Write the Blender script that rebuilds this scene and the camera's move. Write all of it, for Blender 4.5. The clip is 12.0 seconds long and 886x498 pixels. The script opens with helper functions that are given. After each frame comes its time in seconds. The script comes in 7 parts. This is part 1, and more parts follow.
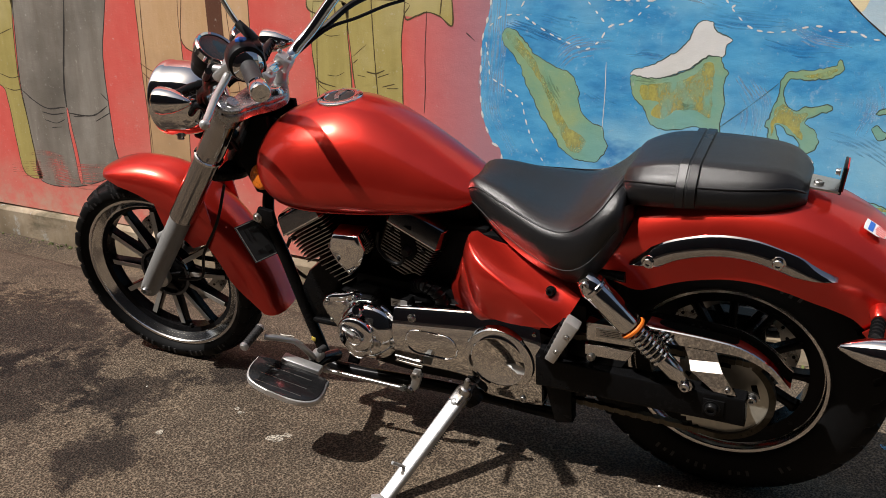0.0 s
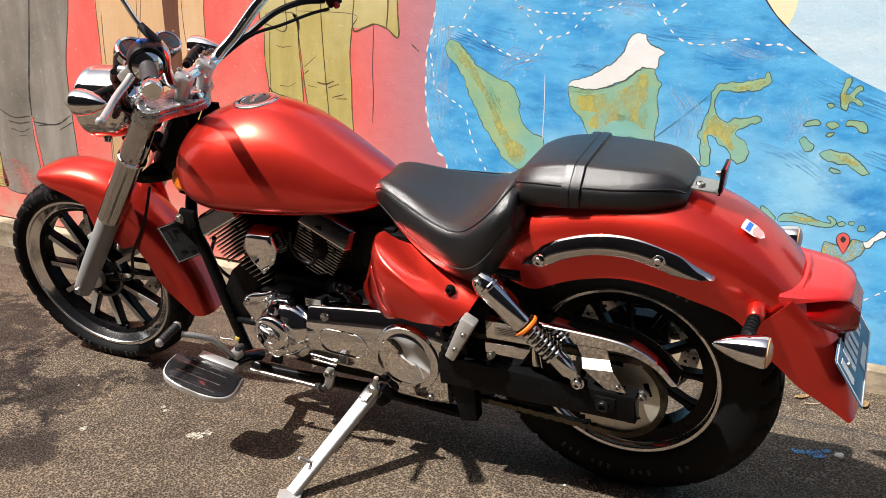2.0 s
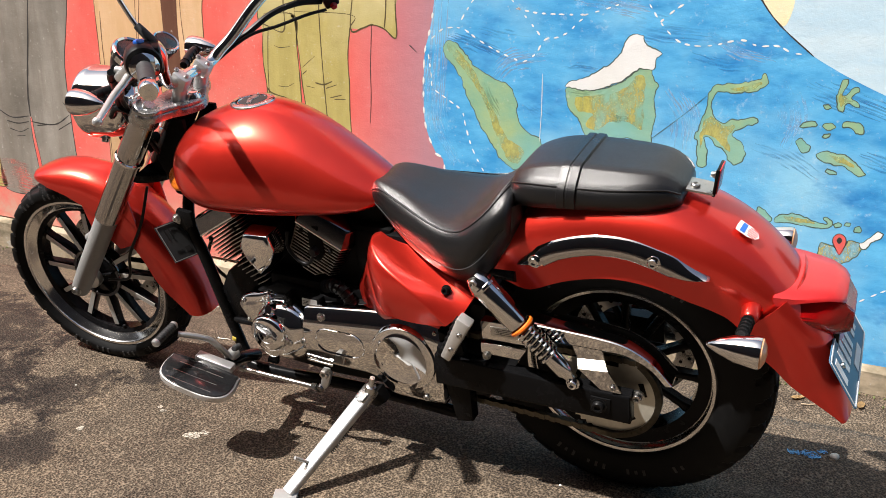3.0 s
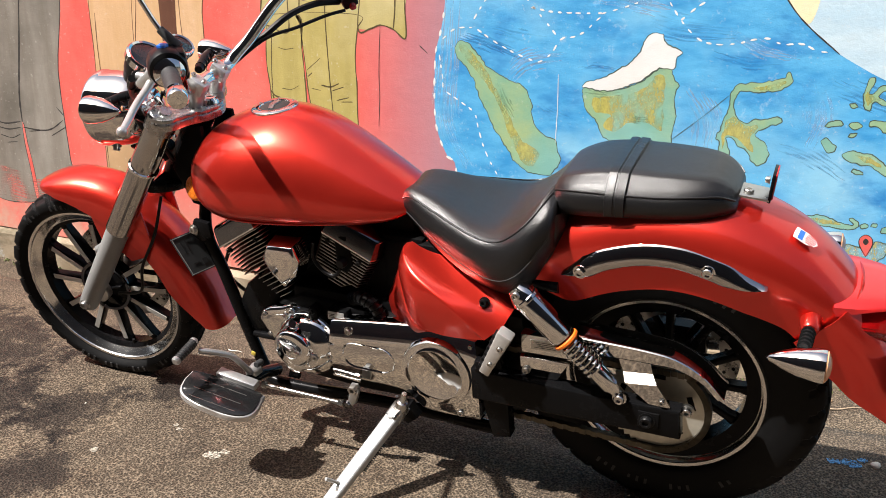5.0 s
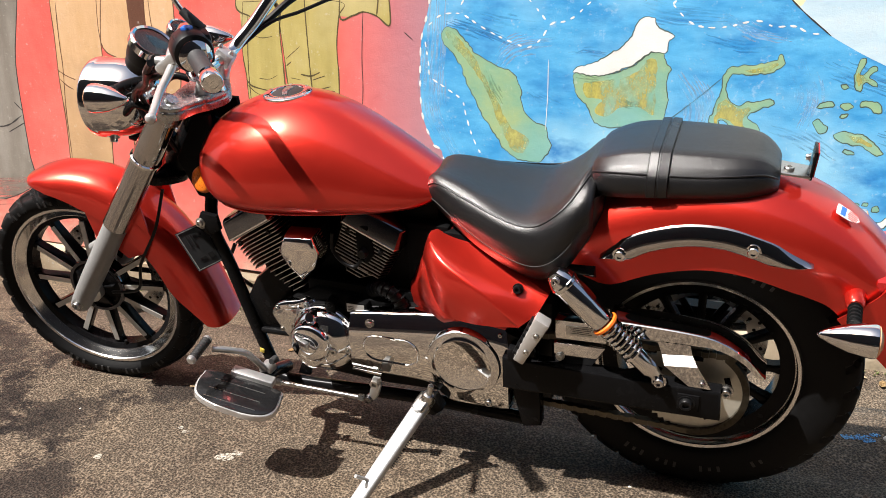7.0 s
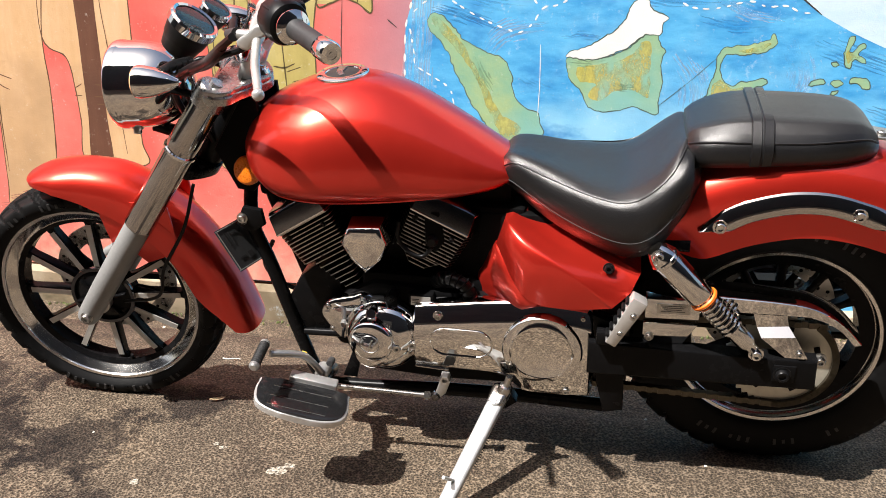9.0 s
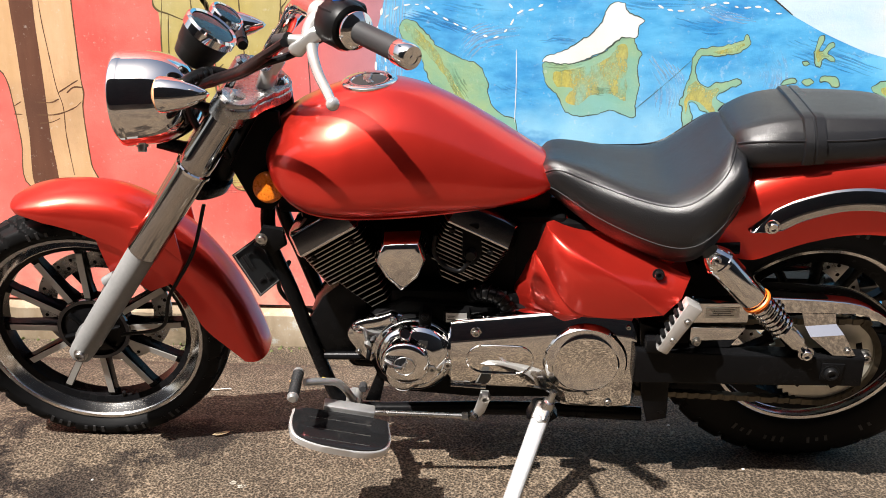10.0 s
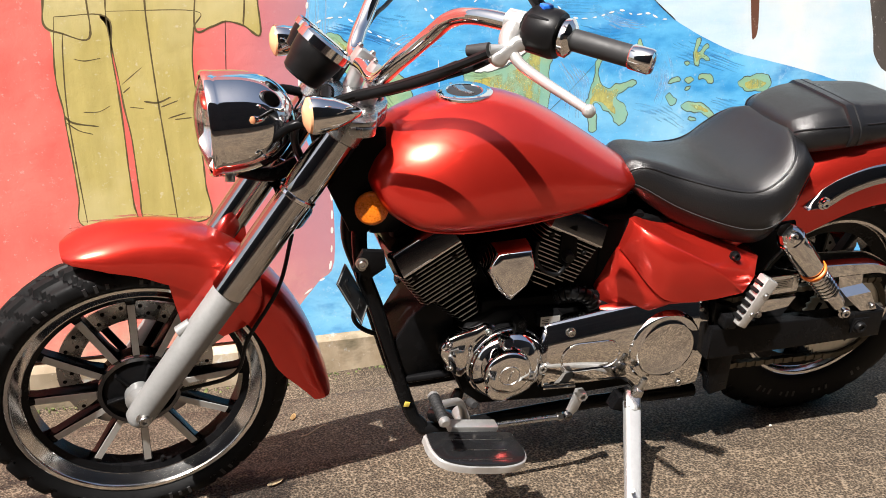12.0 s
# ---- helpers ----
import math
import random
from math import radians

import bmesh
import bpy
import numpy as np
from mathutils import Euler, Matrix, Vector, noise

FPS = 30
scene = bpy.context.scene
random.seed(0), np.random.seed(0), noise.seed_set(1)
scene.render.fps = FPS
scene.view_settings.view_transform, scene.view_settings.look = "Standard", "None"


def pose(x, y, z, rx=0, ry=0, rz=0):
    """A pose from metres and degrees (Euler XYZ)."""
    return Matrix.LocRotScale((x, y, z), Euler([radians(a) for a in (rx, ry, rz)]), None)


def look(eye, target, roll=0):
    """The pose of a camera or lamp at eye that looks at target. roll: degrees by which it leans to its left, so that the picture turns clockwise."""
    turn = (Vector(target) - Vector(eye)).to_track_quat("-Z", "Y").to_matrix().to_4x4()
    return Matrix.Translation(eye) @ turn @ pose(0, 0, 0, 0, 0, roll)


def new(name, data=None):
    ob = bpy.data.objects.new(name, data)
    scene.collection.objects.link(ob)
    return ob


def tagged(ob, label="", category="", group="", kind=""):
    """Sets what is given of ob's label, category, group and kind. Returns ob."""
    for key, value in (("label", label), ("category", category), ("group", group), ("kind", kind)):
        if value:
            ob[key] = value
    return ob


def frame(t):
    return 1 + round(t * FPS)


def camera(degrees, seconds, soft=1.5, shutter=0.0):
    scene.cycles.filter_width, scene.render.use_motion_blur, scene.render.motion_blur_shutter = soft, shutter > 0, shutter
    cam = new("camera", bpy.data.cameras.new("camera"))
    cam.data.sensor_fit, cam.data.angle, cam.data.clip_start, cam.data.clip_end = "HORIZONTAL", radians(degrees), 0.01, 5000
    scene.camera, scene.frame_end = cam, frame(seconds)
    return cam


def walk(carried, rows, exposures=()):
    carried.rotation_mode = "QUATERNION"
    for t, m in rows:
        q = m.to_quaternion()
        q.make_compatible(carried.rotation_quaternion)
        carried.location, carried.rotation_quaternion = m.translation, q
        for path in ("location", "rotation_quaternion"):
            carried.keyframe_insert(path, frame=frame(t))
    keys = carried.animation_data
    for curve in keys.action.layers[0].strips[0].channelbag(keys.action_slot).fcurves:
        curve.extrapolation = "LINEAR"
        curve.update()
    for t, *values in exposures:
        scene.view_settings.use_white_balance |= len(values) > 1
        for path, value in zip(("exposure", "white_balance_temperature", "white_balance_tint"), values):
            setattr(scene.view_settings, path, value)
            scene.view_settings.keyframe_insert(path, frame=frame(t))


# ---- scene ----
cam = camera(51.5, 12.0, 0.9)
PATH = [
    (0, (-0.003, -0.001, 1.232), (-0.782, 1.705, 0.538), 0.4),
    (0.5, (0.091, 0.021, 1.229), (-0.699, 1.726, 0.541), 0.5),
    (1, (0.149, 0.038, 1.218), (-0.646, 1.745, 0.546), 0.7),
    (1.5, (0.195, 0.038, 1.213), (-0.603, 1.748, 0.551), 0.7),
    (2, (0.222, 0.039, 1.208), (-0.576, 1.753, 0.555), 0.8),
    (2.5, (0.235, 0.039, 1.207), (-0.563, 1.753, 0.556), 0.8),
    (3, (0.231, 0.038, 1.21), (-0.566, 1.752, 0.558), 0.9),
    (5, (0.087, 0.066, 1.206), (-0.669, 1.798, 0.551), 0.6),
    (5.5, (0.037, 0.061, 1.197), (-0.702, 1.796, 0.532), 0.6),
    (6, (0.008, 0.051, 1.191), (-0.699, 1.801, 0.528), 0.3),
    (6.5, (-0.042, 0.041, 1.183), (-0.696, 1.81, 0.516), 0.5),
    (7, (-0.113, 0.031, 1.174), (-0.731, 1.813, 0.509), 0.6),
    (7.2, (-0.15, 0.027, 1.166), (-0.754, 1.814, 0.502), 0.7),
    (8.8, (-0.493, -0.004, 1.105), (-0.836, 1.856, 0.455), 0.6),
    (9, (-0.547, -0.004, 1.098), (-0.886, 1.857, 0.448), 0.7),
    (9.5, (-0.682, 0.028, 1.082), (-0.978, 1.903, 0.452), 0.5),
    (10, (-0.844, 0.046, 1.074), (-0.951, 1.942, 0.447), 0.4),
    (10.5, (-1.074, 0.035, 1.081), (-0.932, 1.931, 0.462), 0.7),
    (11, (-1.283, 0.067, 1.067), (-0.969, 1.947, 0.46), 0.8),
    (11.5, (-1.469, 0.128, 1.046), (-1.04, 1.988, 0.448), 0.6),
    (12, (-1.623, 0.147, 1.059), (-1.071, 1.975, 0.465), 0.4),
]
walk(cam, [(t, look(eye, target, roll)) for t, eye, target, roll in PATH],
     [(0, 0.13), (0.1, 0.18), (0.3, 0.66), (0.5, 0.81), (0.8, 0.86), (4.0, 0.88), (5.5, 0.98), (7.0, 1.03), (9.0, 1.09), (12, 1.09)])

# ---- world and sun ----
SUN_WAY = Vector((0.43, 0.37, -0.82)).normalized()
world = bpy.data.worlds.new("world")
scene.world = world
world.use_nodes = True
sky = world.node_tree.nodes.new("ShaderNodeTexSky")
sky.sky_type, sky.sun_disc = "NISHITA", False
sky.sun_elevation = math.asin(-SUN_WAY.z)
sky.sun_rotation = math.atan2(-SUN_WAY.x, -SUN_WAY.y)
sky.air_density, sky.dust_density = 1.0, 6.0
world.node_tree.links.new(sky.outputs[0], world.node_tree.nodes["Background"].inputs[0])
world.node_tree.nodes["Background"].inputs[1].default_value = 0.074
sun = new("sun", bpy.data.lights.new("sun", "SUN"))
sun.data.energy, sun.data.angle, sun.data.color = 5.0, radians(0.53), (1.0, 0.955, 0.915)
sun.matrix_world = Matrix.Translation((-3, -2, 6)) @ SUN_WAY.to_track_quat("-Z", "Y").to_matrix().to_4x4()


# ---- materials ----
class Nodes:
    """A small builder for node materials."""

    def __init__(self, name):
        self.mat = bpy.data.materials.new(name)
        self.mat.use_nodes = True
        self.tree = self.mat.node_tree
        self.bsdf = self.tree.nodes["Principled BSDF"]
        self.place = self.tree.nodes.new("ShaderNodeTexCoord").outputs["Object"]

    def link(self, a, b):
        self.tree.links.new(a, b)

    def noise(self, scale, detail=4, rough=0.55, stretch=None):
        n = self.tree.nodes.new("ShaderNodeTexNoise")
        n.inputs["Scale"].default_value, n.inputs["Detail"].default_value = scale, detail
        n.inputs["Roughness"].default_value = rough
        source = self.place
        if stretch:
            m = self.tree.nodes.new("ShaderNodeMapping")
            m.inputs["Scale"].default_value = stretch
            self.link(self.place, m.inputs[0])
            source = m.outputs[0]
        self.link(source, n.inputs["Vector"])
        return n.outputs[0]

    def cells(self, scale, feature="F1"):
        n = self.tree.nodes.new("ShaderNodeTexVoronoi")
        n.feature = feature
        n.inputs["Scale"].default_value = scale
        self.link(self.place, n.inputs["Vector"])
        return n.outputs[0]

    def ramp(self, value, stops):
        r = self.tree.nodes.new("ShaderNodeValToRGB")
        while len(r.color_ramp.elements) < len(stops):
            r.color_ramp.elements.new(0.5)
        for e, (at, c) in zip(r.color_ramp.elements, stops):
            e.position = at
            e.color = (*c, 1) if isinstance(c, tuple) else (c, c, c, 1)
        self.link(value, r.inputs[0])
        return r.outputs[0]

    def mix(self, fac, a, b, mode="MIX"):
        m = self.tree.nodes.new("ShaderNodeMix")
        m.data_type, m.blend_type = "RGBA", mode
        for socket, v in ((m.inputs[0], fac), (m.inputs[6], a), (m.inputs[7], b)):
            if isinstance(v, (int, float)):
                socket.default_value = v
            elif isinstance(v, tuple):
                socket.default_value = (*v, 1)
            else:
                self.link(v, socket)
        return m.outputs[2]

    def random(self):
        return self.tree.nodes.new("ShaderNodeObjectInfo").outputs["Random"]

    def bump(self, height, strength=0.3, distance=0.002, below=None):
        b = self.tree.nodes.new("ShaderNodeBump")
        b.inputs["Strength"].default_value, b.inputs["Distance"].default_value = strength, distance
        self.link(height, b.inputs["Height"])
        if below is not None:
            self.link(below, b.inputs["Normal"])
        self.link(b.outputs[0], self.bsdf.inputs["Normal"])
        return b.outputs[0]

    def set(self, **values):
        names = dict(color="Base Color", rough="Roughness", metal="Metallic", coat="Coat Weight", coat_rough="Coat Roughness",
                     ior="IOR", tint="Specular Tint", glass="Transmission Weight", spec="Specular IOR Level", sheen="Sheen Weight", alpha="Alpha")
        for k, v in values.items():
            socket = self.bsdf.inputs[names[k]]
            if isinstance(v, (int, float)):
                socket.default_value = v
            elif isinstance(v, tuple):
                socket.default_value = (*v, 1)
            else:
                self.link(v, socket)
        return self


def plain(name, color, rough=0.5, metal=0.0, wear=0.15, scale=40, bump=0.0, **more):
    """A material with its colour and gloss varied at two scales."""
    n = Nodes(name)
    big, fine = n.noise(scale * 0.12, 3), n.noise(scale, 5)
    both = n.mix(0.5, big, fine)
    dark = tuple(c * (1 - wear) for c in color)
    light = tuple(min(1, c * (1 + wear)) for c in color)
    n.set(color=n.ramp(both, [(0.3, dark), (0.7, light)]), metal=metal, **more)
    n.set(rough=n.ramp(both, [(0.3, max(0.0, rough * (1 - wear))), (0.7, min(1, rough * (1 + wear)))]))
    if bump:
        n.bump(fine, bump, 0.001)
    return n.mat


def red_paint():
    n = Nodes("satin_red_paint")
    fine, big = n.noise(900, 2), n.noise(6, 3)
    n.set(color=n.mix(n.ramp(big, [(0.3, 0.0), (0.7, 1.0)]), (0.66, 0.032, 0.020), (0.72, 0.041, 0.026)), metal=0.78, tint=(0.62, 0.06, 0.04),
          rough=n.ramp(big, [(0.3, 0.28), (0.7, 0.33)]), coat=0.9, coat_rough=0.14)
    n.bump(fine, 0.06, 0.0004)
    return n.mat


def leather(name, color, rough, grain=420, spec=0.5):
    n = Nodes(name)
    creases = n.cells(grain, "DISTANCE_TO_EDGE")
    big = n.noise(5, 4)
    n.set(color=n.mix(big, color, tuple(c * 1.5 for c in color)), rough=n.ramp(big, [(0.3, rough - 0.05), (0.7, rough + 0.07)]), spec=spec)
    wrinkles = n.bump(n.noise(46, 5, 0.65, (1.0, 1.0, 0.6)), 0.24, 0.003)
    n.bump(creases, 0.36, 0.0013, wrinkles)
    return n.mat


def asphalt():
    n = Nodes("asphalt")
    stone, grit, patch, blot = n.cells(185), n.noise(330, 4, 0.74), n.noise(1.7, 6, 0.62), n.noise(9, 5, 0.6)
    base = n.ramp(n.mix(0.54, stone, grit), [(0.27, (0.005, 0.004, 0.0032)), (0.40, (0.046, 0.035, 0.0243)), (0.53, (0.098, 0.075, 0.053)), (0.65, (0.205, 0.161, 0.118))])
    tint = n.ramp(patch, [(0.36, (0.66, 0.64, 0.63)), (0.50, (1.0, 0.98, 0.95)), (0.7, (1.16, 1.10, 1.0))])
    flecks = n.ramp(n.noise(190, 2, 0.5), [(0.70, (1, 1, 1)), (0.76, (2.0, 1.9, 1.8))])
    base = n.mix(1.0, base, flecks, "MULTIPLY")
    oily = n.ramp(blot, [(0.34, (0.70, 0.68, 0.68)), (0.48, (1, 1, 1))])
    color = n.mix(1.0, n.mix(1.0, base, tint, "MULTIPLY"), oily, "MULTIPLY")
    # old oil stains beside and before the front wheel: centre and size of each
    edge = n.ramp(n.noise(9, 9, 0.80), [(0.36, 0.0), (0.64, 1.0)])
    for x, y, wide, reach in ((-2.34, 1.86, 0.80, 0.50), (-1.98, 1.56, 1.2, 0.26), (-1.70, 1.66, 1.0, 0.18), (-1.56, 1.40, 1.2, 0.14), (-1.52, 1.88, 1.0, 0.13)):
        spot = n.tree.nodes.new("ShaderNodeVectorMath")
        spot.operation = "MULTIPLY_ADD"
        n.link(n.place, spot.inputs[0])
        spot.inputs[1].default_value = (1.0 / reach, 1.0 / (reach * wide), 0.0)
        spot.inputs[2].default_value = (-x / reach, -y / (reach * wide), 0.0)
        far = n.tree.nodes.new("ShaderNodeVectorMath")
        far.operation = "LENGTH"
        n.link(spot.outputs[0], far.inputs[0])
        ragged = n.mix(0.50, far.outputs["Value"], edge)
        color = n.mix(n.ramp(ragged, [(0.52, 1.0), (0.64, 0.0)]), color, n.mix(1.0, color, (0.33, 0.32, 0.34), "MULTIPLY"))
    n.set(color=color, rough=0.88, spec=0.25)
    lumps = n.bump(n.noise(70, 4), 0.30, 0.006)
    n.bump(stone, 0.8, 0.0045, lumps)
    return n.mat


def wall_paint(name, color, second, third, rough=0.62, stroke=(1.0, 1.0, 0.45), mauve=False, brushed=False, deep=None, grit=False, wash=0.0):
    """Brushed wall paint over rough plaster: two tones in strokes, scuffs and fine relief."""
    n = Nodes(name)
    strokes, cloud, scuff = n.noise(7, 6, 0.65, stroke), n.noise(2.2, 4), n.noise(60, 4, 0.7)
    c = n.mix(n.ramp(strokes, [(0.36, 0.0), (0.66, 1.0)]), color, second)
    c = n.mix(n.ramp(cloud, [(0.46, 0.0), (0.68, 1.0)]), c, third)
    c = n.mix(n.ramp(scuff, [(0.62, 0.0), (0.76, 0.40)]), c, (0.66, 0.63, 0.58))
    if deep:
        c = n.mix(n.ramp(n.noise(3.4, 5, 0.7, (0.7, 1.0, 1.3)), [(0.53, 0.0), (0.68, 0.85)]), c, deep)
        c = n.mix(n.ramp(n.noise(11, 6, 0.75), [(0.60, 0.0), (0.74, 0.55)]), c, (0.62, 0.74, 0.80))
    if mauve:
        along = n.tree.nodes.new("ShaderNodeSeparateXYZ")
        n.link(n.place, along.inputs[0])
        soft = n.tree.nodes.new("ShaderNodeMapRange")
        soft.inputs["From Min"].default_value, soft.inputs["From Max"].default_value = -1.55, -1.22
        n.link(along.outputs[0], soft.inputs["Value"])
        c = n.mix(soft.outputs[0], c, n.mix(strokes, (0.35, 0.20, 0.25), (0.50, 0.20, 0.22)))
        low = n.tree.nodes.new("ShaderNodeMapRange")
        low.inputs["From Min"].default_value, low.inputs["From Max"].default_value = 0.16, -0.10
        n.link(along.outputs[2], low.inputs["Value"])
        peel = n.mix(1.0, low.outputs[0], n.ramp(n.noise(9, 6, 0.7), [(0.42, 0.25), (0.62, 1.0)]), "MULTIPLY")
        c = n.mix(peel, c, (0.56, 0.33, 0.25))
    if brushed:
        n.set(alpha=n.ramp(n.noise(11, 6, 0.7, (1.2, 1.0, 0.7)), [(0.36, 0.0), (0.64, 0.95)]))
    if wash:
        n.set(alpha=n.ramp(n.noise(6, 6, 0.68, stroke), [(0.40, 0.0), (0.60, wash)]))
    if grit:
        n.set(alpha=n.ramp(n.noise(130, 5, 0.75), [(0.44, 0.0), (0.56, 1.0)]))
    n.set(color=c, rough=rough, spec=0.3)
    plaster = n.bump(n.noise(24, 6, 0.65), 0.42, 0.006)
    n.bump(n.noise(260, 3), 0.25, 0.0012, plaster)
    return n.mat


def clear(name, color, rough=0.03, ior=1.5):
    return Nodes(name).set(color=color, glass=1.0, rough=rough, ior=ior).mat


RED = red_paint()
DEEPRED = plain("deep_red_lamp_plastic", (0.40, 0.014, 0.014), 0.32, 0.0, 0.12, 60, 0.02, coat=0.3, coat_rough=0.2)
CHROME = plain("chrome", (0.78, 0.78, 0.77), 0.045, 1.0, 0.06, 30)
PALESTEEL = plain("dull_pale_steel", (0.60, 0.58, 0.50), 0.36, 0.55, 0.15, 60, 0.06)
PEGALU = plain("polished_peg_alloy", (0.60, 0.59, 0.57), 0.25, 0.62, 0.08, 90, 0.04)
SPOKEFACE = plain("machined_spoke_alloy", (0.50, 0.485, 0.455), 0.42, 0.15, 0.12, 90, 0.06)
# chrome of the fender trim, its base colour lowered to stand in for dark reflections
TRIMCHROME = plain("dimmed_trim_chrome", (0.56, 0.555, 0.55), 0.05, 1.0, 0.06, 30)
STEEL = plain("brushed_steel", (0.52, 0.51, 0.49), 0.28, 1.0, 0.12, 60, 0.04)
ALU = plain("cast_aluminium", (0.50, 0.50, 0.49), 0.33, 0.75, 0.12, 70, 0.12)
SILVER = plain("silver_paint", (0.50, 0.50, 0.49), 0.38, 0.6, 0.08, 120, 0.03)
BLACK = plain("black_frame_paint", (0.005, 0.005, 0.0054), 0.24, 0.0, 0.3, 50, 0.02, spec=0.10)
ENGINE = plain("black_engine_paint", (0.003, 0.003, 0.0032), 0.55, 0.0, 0.35, 70, 0.1, spec=0.07)
FIN = plain("machined_fin_edge", (0.42, 0.41, 0.40), 0.3, 1.0, 0.2, 90, 0.05)
RUBBER = plain("tyre_rubber", (0.0062, 0.0062, 0.0064), 0.55, 0.0, 0.35, 60, 0.25, spec=0.10)
SIDEMARK = plain("raised_tyre_marks", (0.020, 0.020, 0.021), 0.5, 0.0, 0.2, 90)
GRIP = plain("grip_rubber", (0.018, 0.018, 0.0185), 0.6, 0.0, 0.2, 90, 0.2)
PLASTIC = plain("black_plastic", (0.006, 0.006, 0.0064), 0.38, 0.0, 0.25, 80, 0.06, spec=0.20)
SEAT_TOP = leather("smooth_seat_leather", (0.0075, 0.0072, 0.0072), 0.34, 620, 0.55)
SEAT_SIDE = leather("grained_seat_leather", (0.0055, 0.0055, 0.006), 0.31, 380, 0.52)
THREAD = plain("grey_thread", (0.035, 0.035, 0.036), 0.7, spec=0.2)
DEEP_AMBER = plain("deep_amber_lens", (0.78, 0.17, 0.008), 0.30, 0.0, 0.45, 260, 0.8, coat=0.2, coat_rough=0.25)
AMBER_PALE = plain("pale_amber_lens", (0.80, 0.42, 0.22), 0.15, 0.0, 0.1)
REDLENS = Nodes("red_lens").set(color=(0.62, 0.007, 0.008), glass=0.60, rough=0.04, ior=1.45, coat=0.25, coat_rough=0.05).mat
OILYSTEEL = plain("oily_chain_steel", (0.11, 0.096, 0.072), 0.38, 0.85, 0.4, 120, 0.2)
REFLECTOR = plain("red_reflector", (0.30, 0.012, 0.012), 0.25)
LAMPBODY = plain("red_lamp_body", (0.80, 0.035, 0.03), 0.15, 0.4, 0.3, 160, 0.5)
DARKCHROME = plain("dark_chrome", (0.16, 0.16, 0.165), 0.12, 1.0, 0.15, 40)
# fork chrome, toned down: the dark mirrored surroundings are put into its colour
DIMMEDCHROME = plain("dimmed_chrome", (0.46, 0.455, 0.45), 0.05, 1.0, 0.1, 30)
INLAY = plain("glossy_black_inlay", (0.010, 0.010, 0.0105), 0.14, 0.0, 0.2, 60, 0.05)
TAGPLATE = plain("worn_dark_plate", (0.030, 0.031, 0.032), 0.35, 0.0, 0.3)
MOSS = plain("dry_moss", (0.10, 0.12, 0.035), 0.9, 0.0, 0.5, 60, 0.4)
DRYLEAF = plain("dry_leaf", (0.42, 0.27, 0.12), 0.6, 0.0, 0.4, 120, 0.2)
PALELEAF = plain("pale_leaf", (0.52, 0.41, 0.25), 0.6, 0.0, 0.3, 120, 0.2)
TWIG = plain("dry_twig", (0.36, 0.27, 0.18), 0.8, 0.0, 0.3, 100, 0.3)
PEBBLE = plain("pale_pebble", (0.55, 0.52, 0.46), 0.8, 0.0, 0.2, 80, 0.3)
SPOT = wall_paint("old_white_paint", (0.48, 0.43, 0.36), (0.36, 0.32, 0.26), (0.42, 0.38, 0.30), 0.8, grit=True)
CHALK = wall_paint("blue_paint_drips", (0.10, 0.28, 0.52), (0.16, 0.36, 0.58), (0.08, 0.22, 0.44), 0.8, grit=True)
GLASS = clear("clear_glass", (0.95, 0.97, 0.97), 0.0)
BLUEPLATE = plain("blue_plate_enamel", (0.045, 0.115, 0.20), 0.38, 0.0, 0.12)
WHITEPAINT = plain("white_plate_paint", (0.72, 0.73, 0.74), 0.45)
ORANGE = plain("orange_ring", (0.80, 0.17, 0.015), 0.4)
BLUEBTN = plain("blue_button", (0.02, 0.13, 0.55), 0.35)
DIAL = plain("gauge_face", (0.02, 0.035, 0.04), 0.25)
CAST = plain("dull_cast_alloy", (0.40, 0.40, 0.395), 0.27, 0.95, 0.15, 80, 0.1)
FORKGREY = plain("grey_fork_paint", (0.23, 0.23, 0.225), 0.50, 0.25, 0.10, 160, 0.12)
RIM = plain("polished_rim", (0.80, 0.79, 0.77), 0.15, 1.0, 0.12, 40)
LID = plain("dark_grey_lid", (0.022, 0.021, 0.021), 0.5, 0.0, 0.2, spec=0.25)
ASPHALT = asphalt()
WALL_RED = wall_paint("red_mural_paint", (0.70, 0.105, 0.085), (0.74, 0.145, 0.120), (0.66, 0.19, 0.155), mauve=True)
WALL_BLUE = wall_paint("blue_mural_paint", (0.035, 0.27, 0.58), (0.12, 0.45, 0.74), (0.26, 0.54, 0.72), stroke=(0.55, 1.0, 1.6), deep=(0.014, 0.17, 0.47))
DEEPWASH = wall_paint("dark_blue_brush_wash", (0.010, 0.13, 0.40), (0.016, 0.17, 0.46), (0.02, 0.20, 0.48), stroke=(0.4, 1.0, 2.0), wash=0.40)
PALEWASH = wall_paint("pale_blue_brush_wash", (0.36, 0.56, 0.72), (0.30, 0.52, 0.74), (0.42, 0.58, 0.72), stroke=(0.8, 1.0, 1.2), wash=0.50)
PINKWASH = wall_paint("pink_brush_wash", (0.66, 0.16, 0.13), (0.62, 0.20, 0.17), (0.60, 0.24, 0.19), stroke=(1.2, 1.0, 0.5), wash=0.85)
GREENWASH = wall_paint("dark_green_brush_wash", (0.07, 0.22, 0.13), (0.09, 0.26, 0.15), (0.08, 0.24, 0.18), stroke=(0.9, 1.0, 0.9), wash=0.60)
SKYPAINT = wall_paint("pale_sky_paint", (0.42, 0.60, 0.72), (0.54, 0.67, 0.74), (0.68, 0.70, 0.68), stroke=(0.4, 1.0, 1.5))
CREAM = wall_paint("cream_paint", (0.84, 0.72, 0.45), (0.80, 0.70, 0.50), (0.84, 0.78, 0.62))
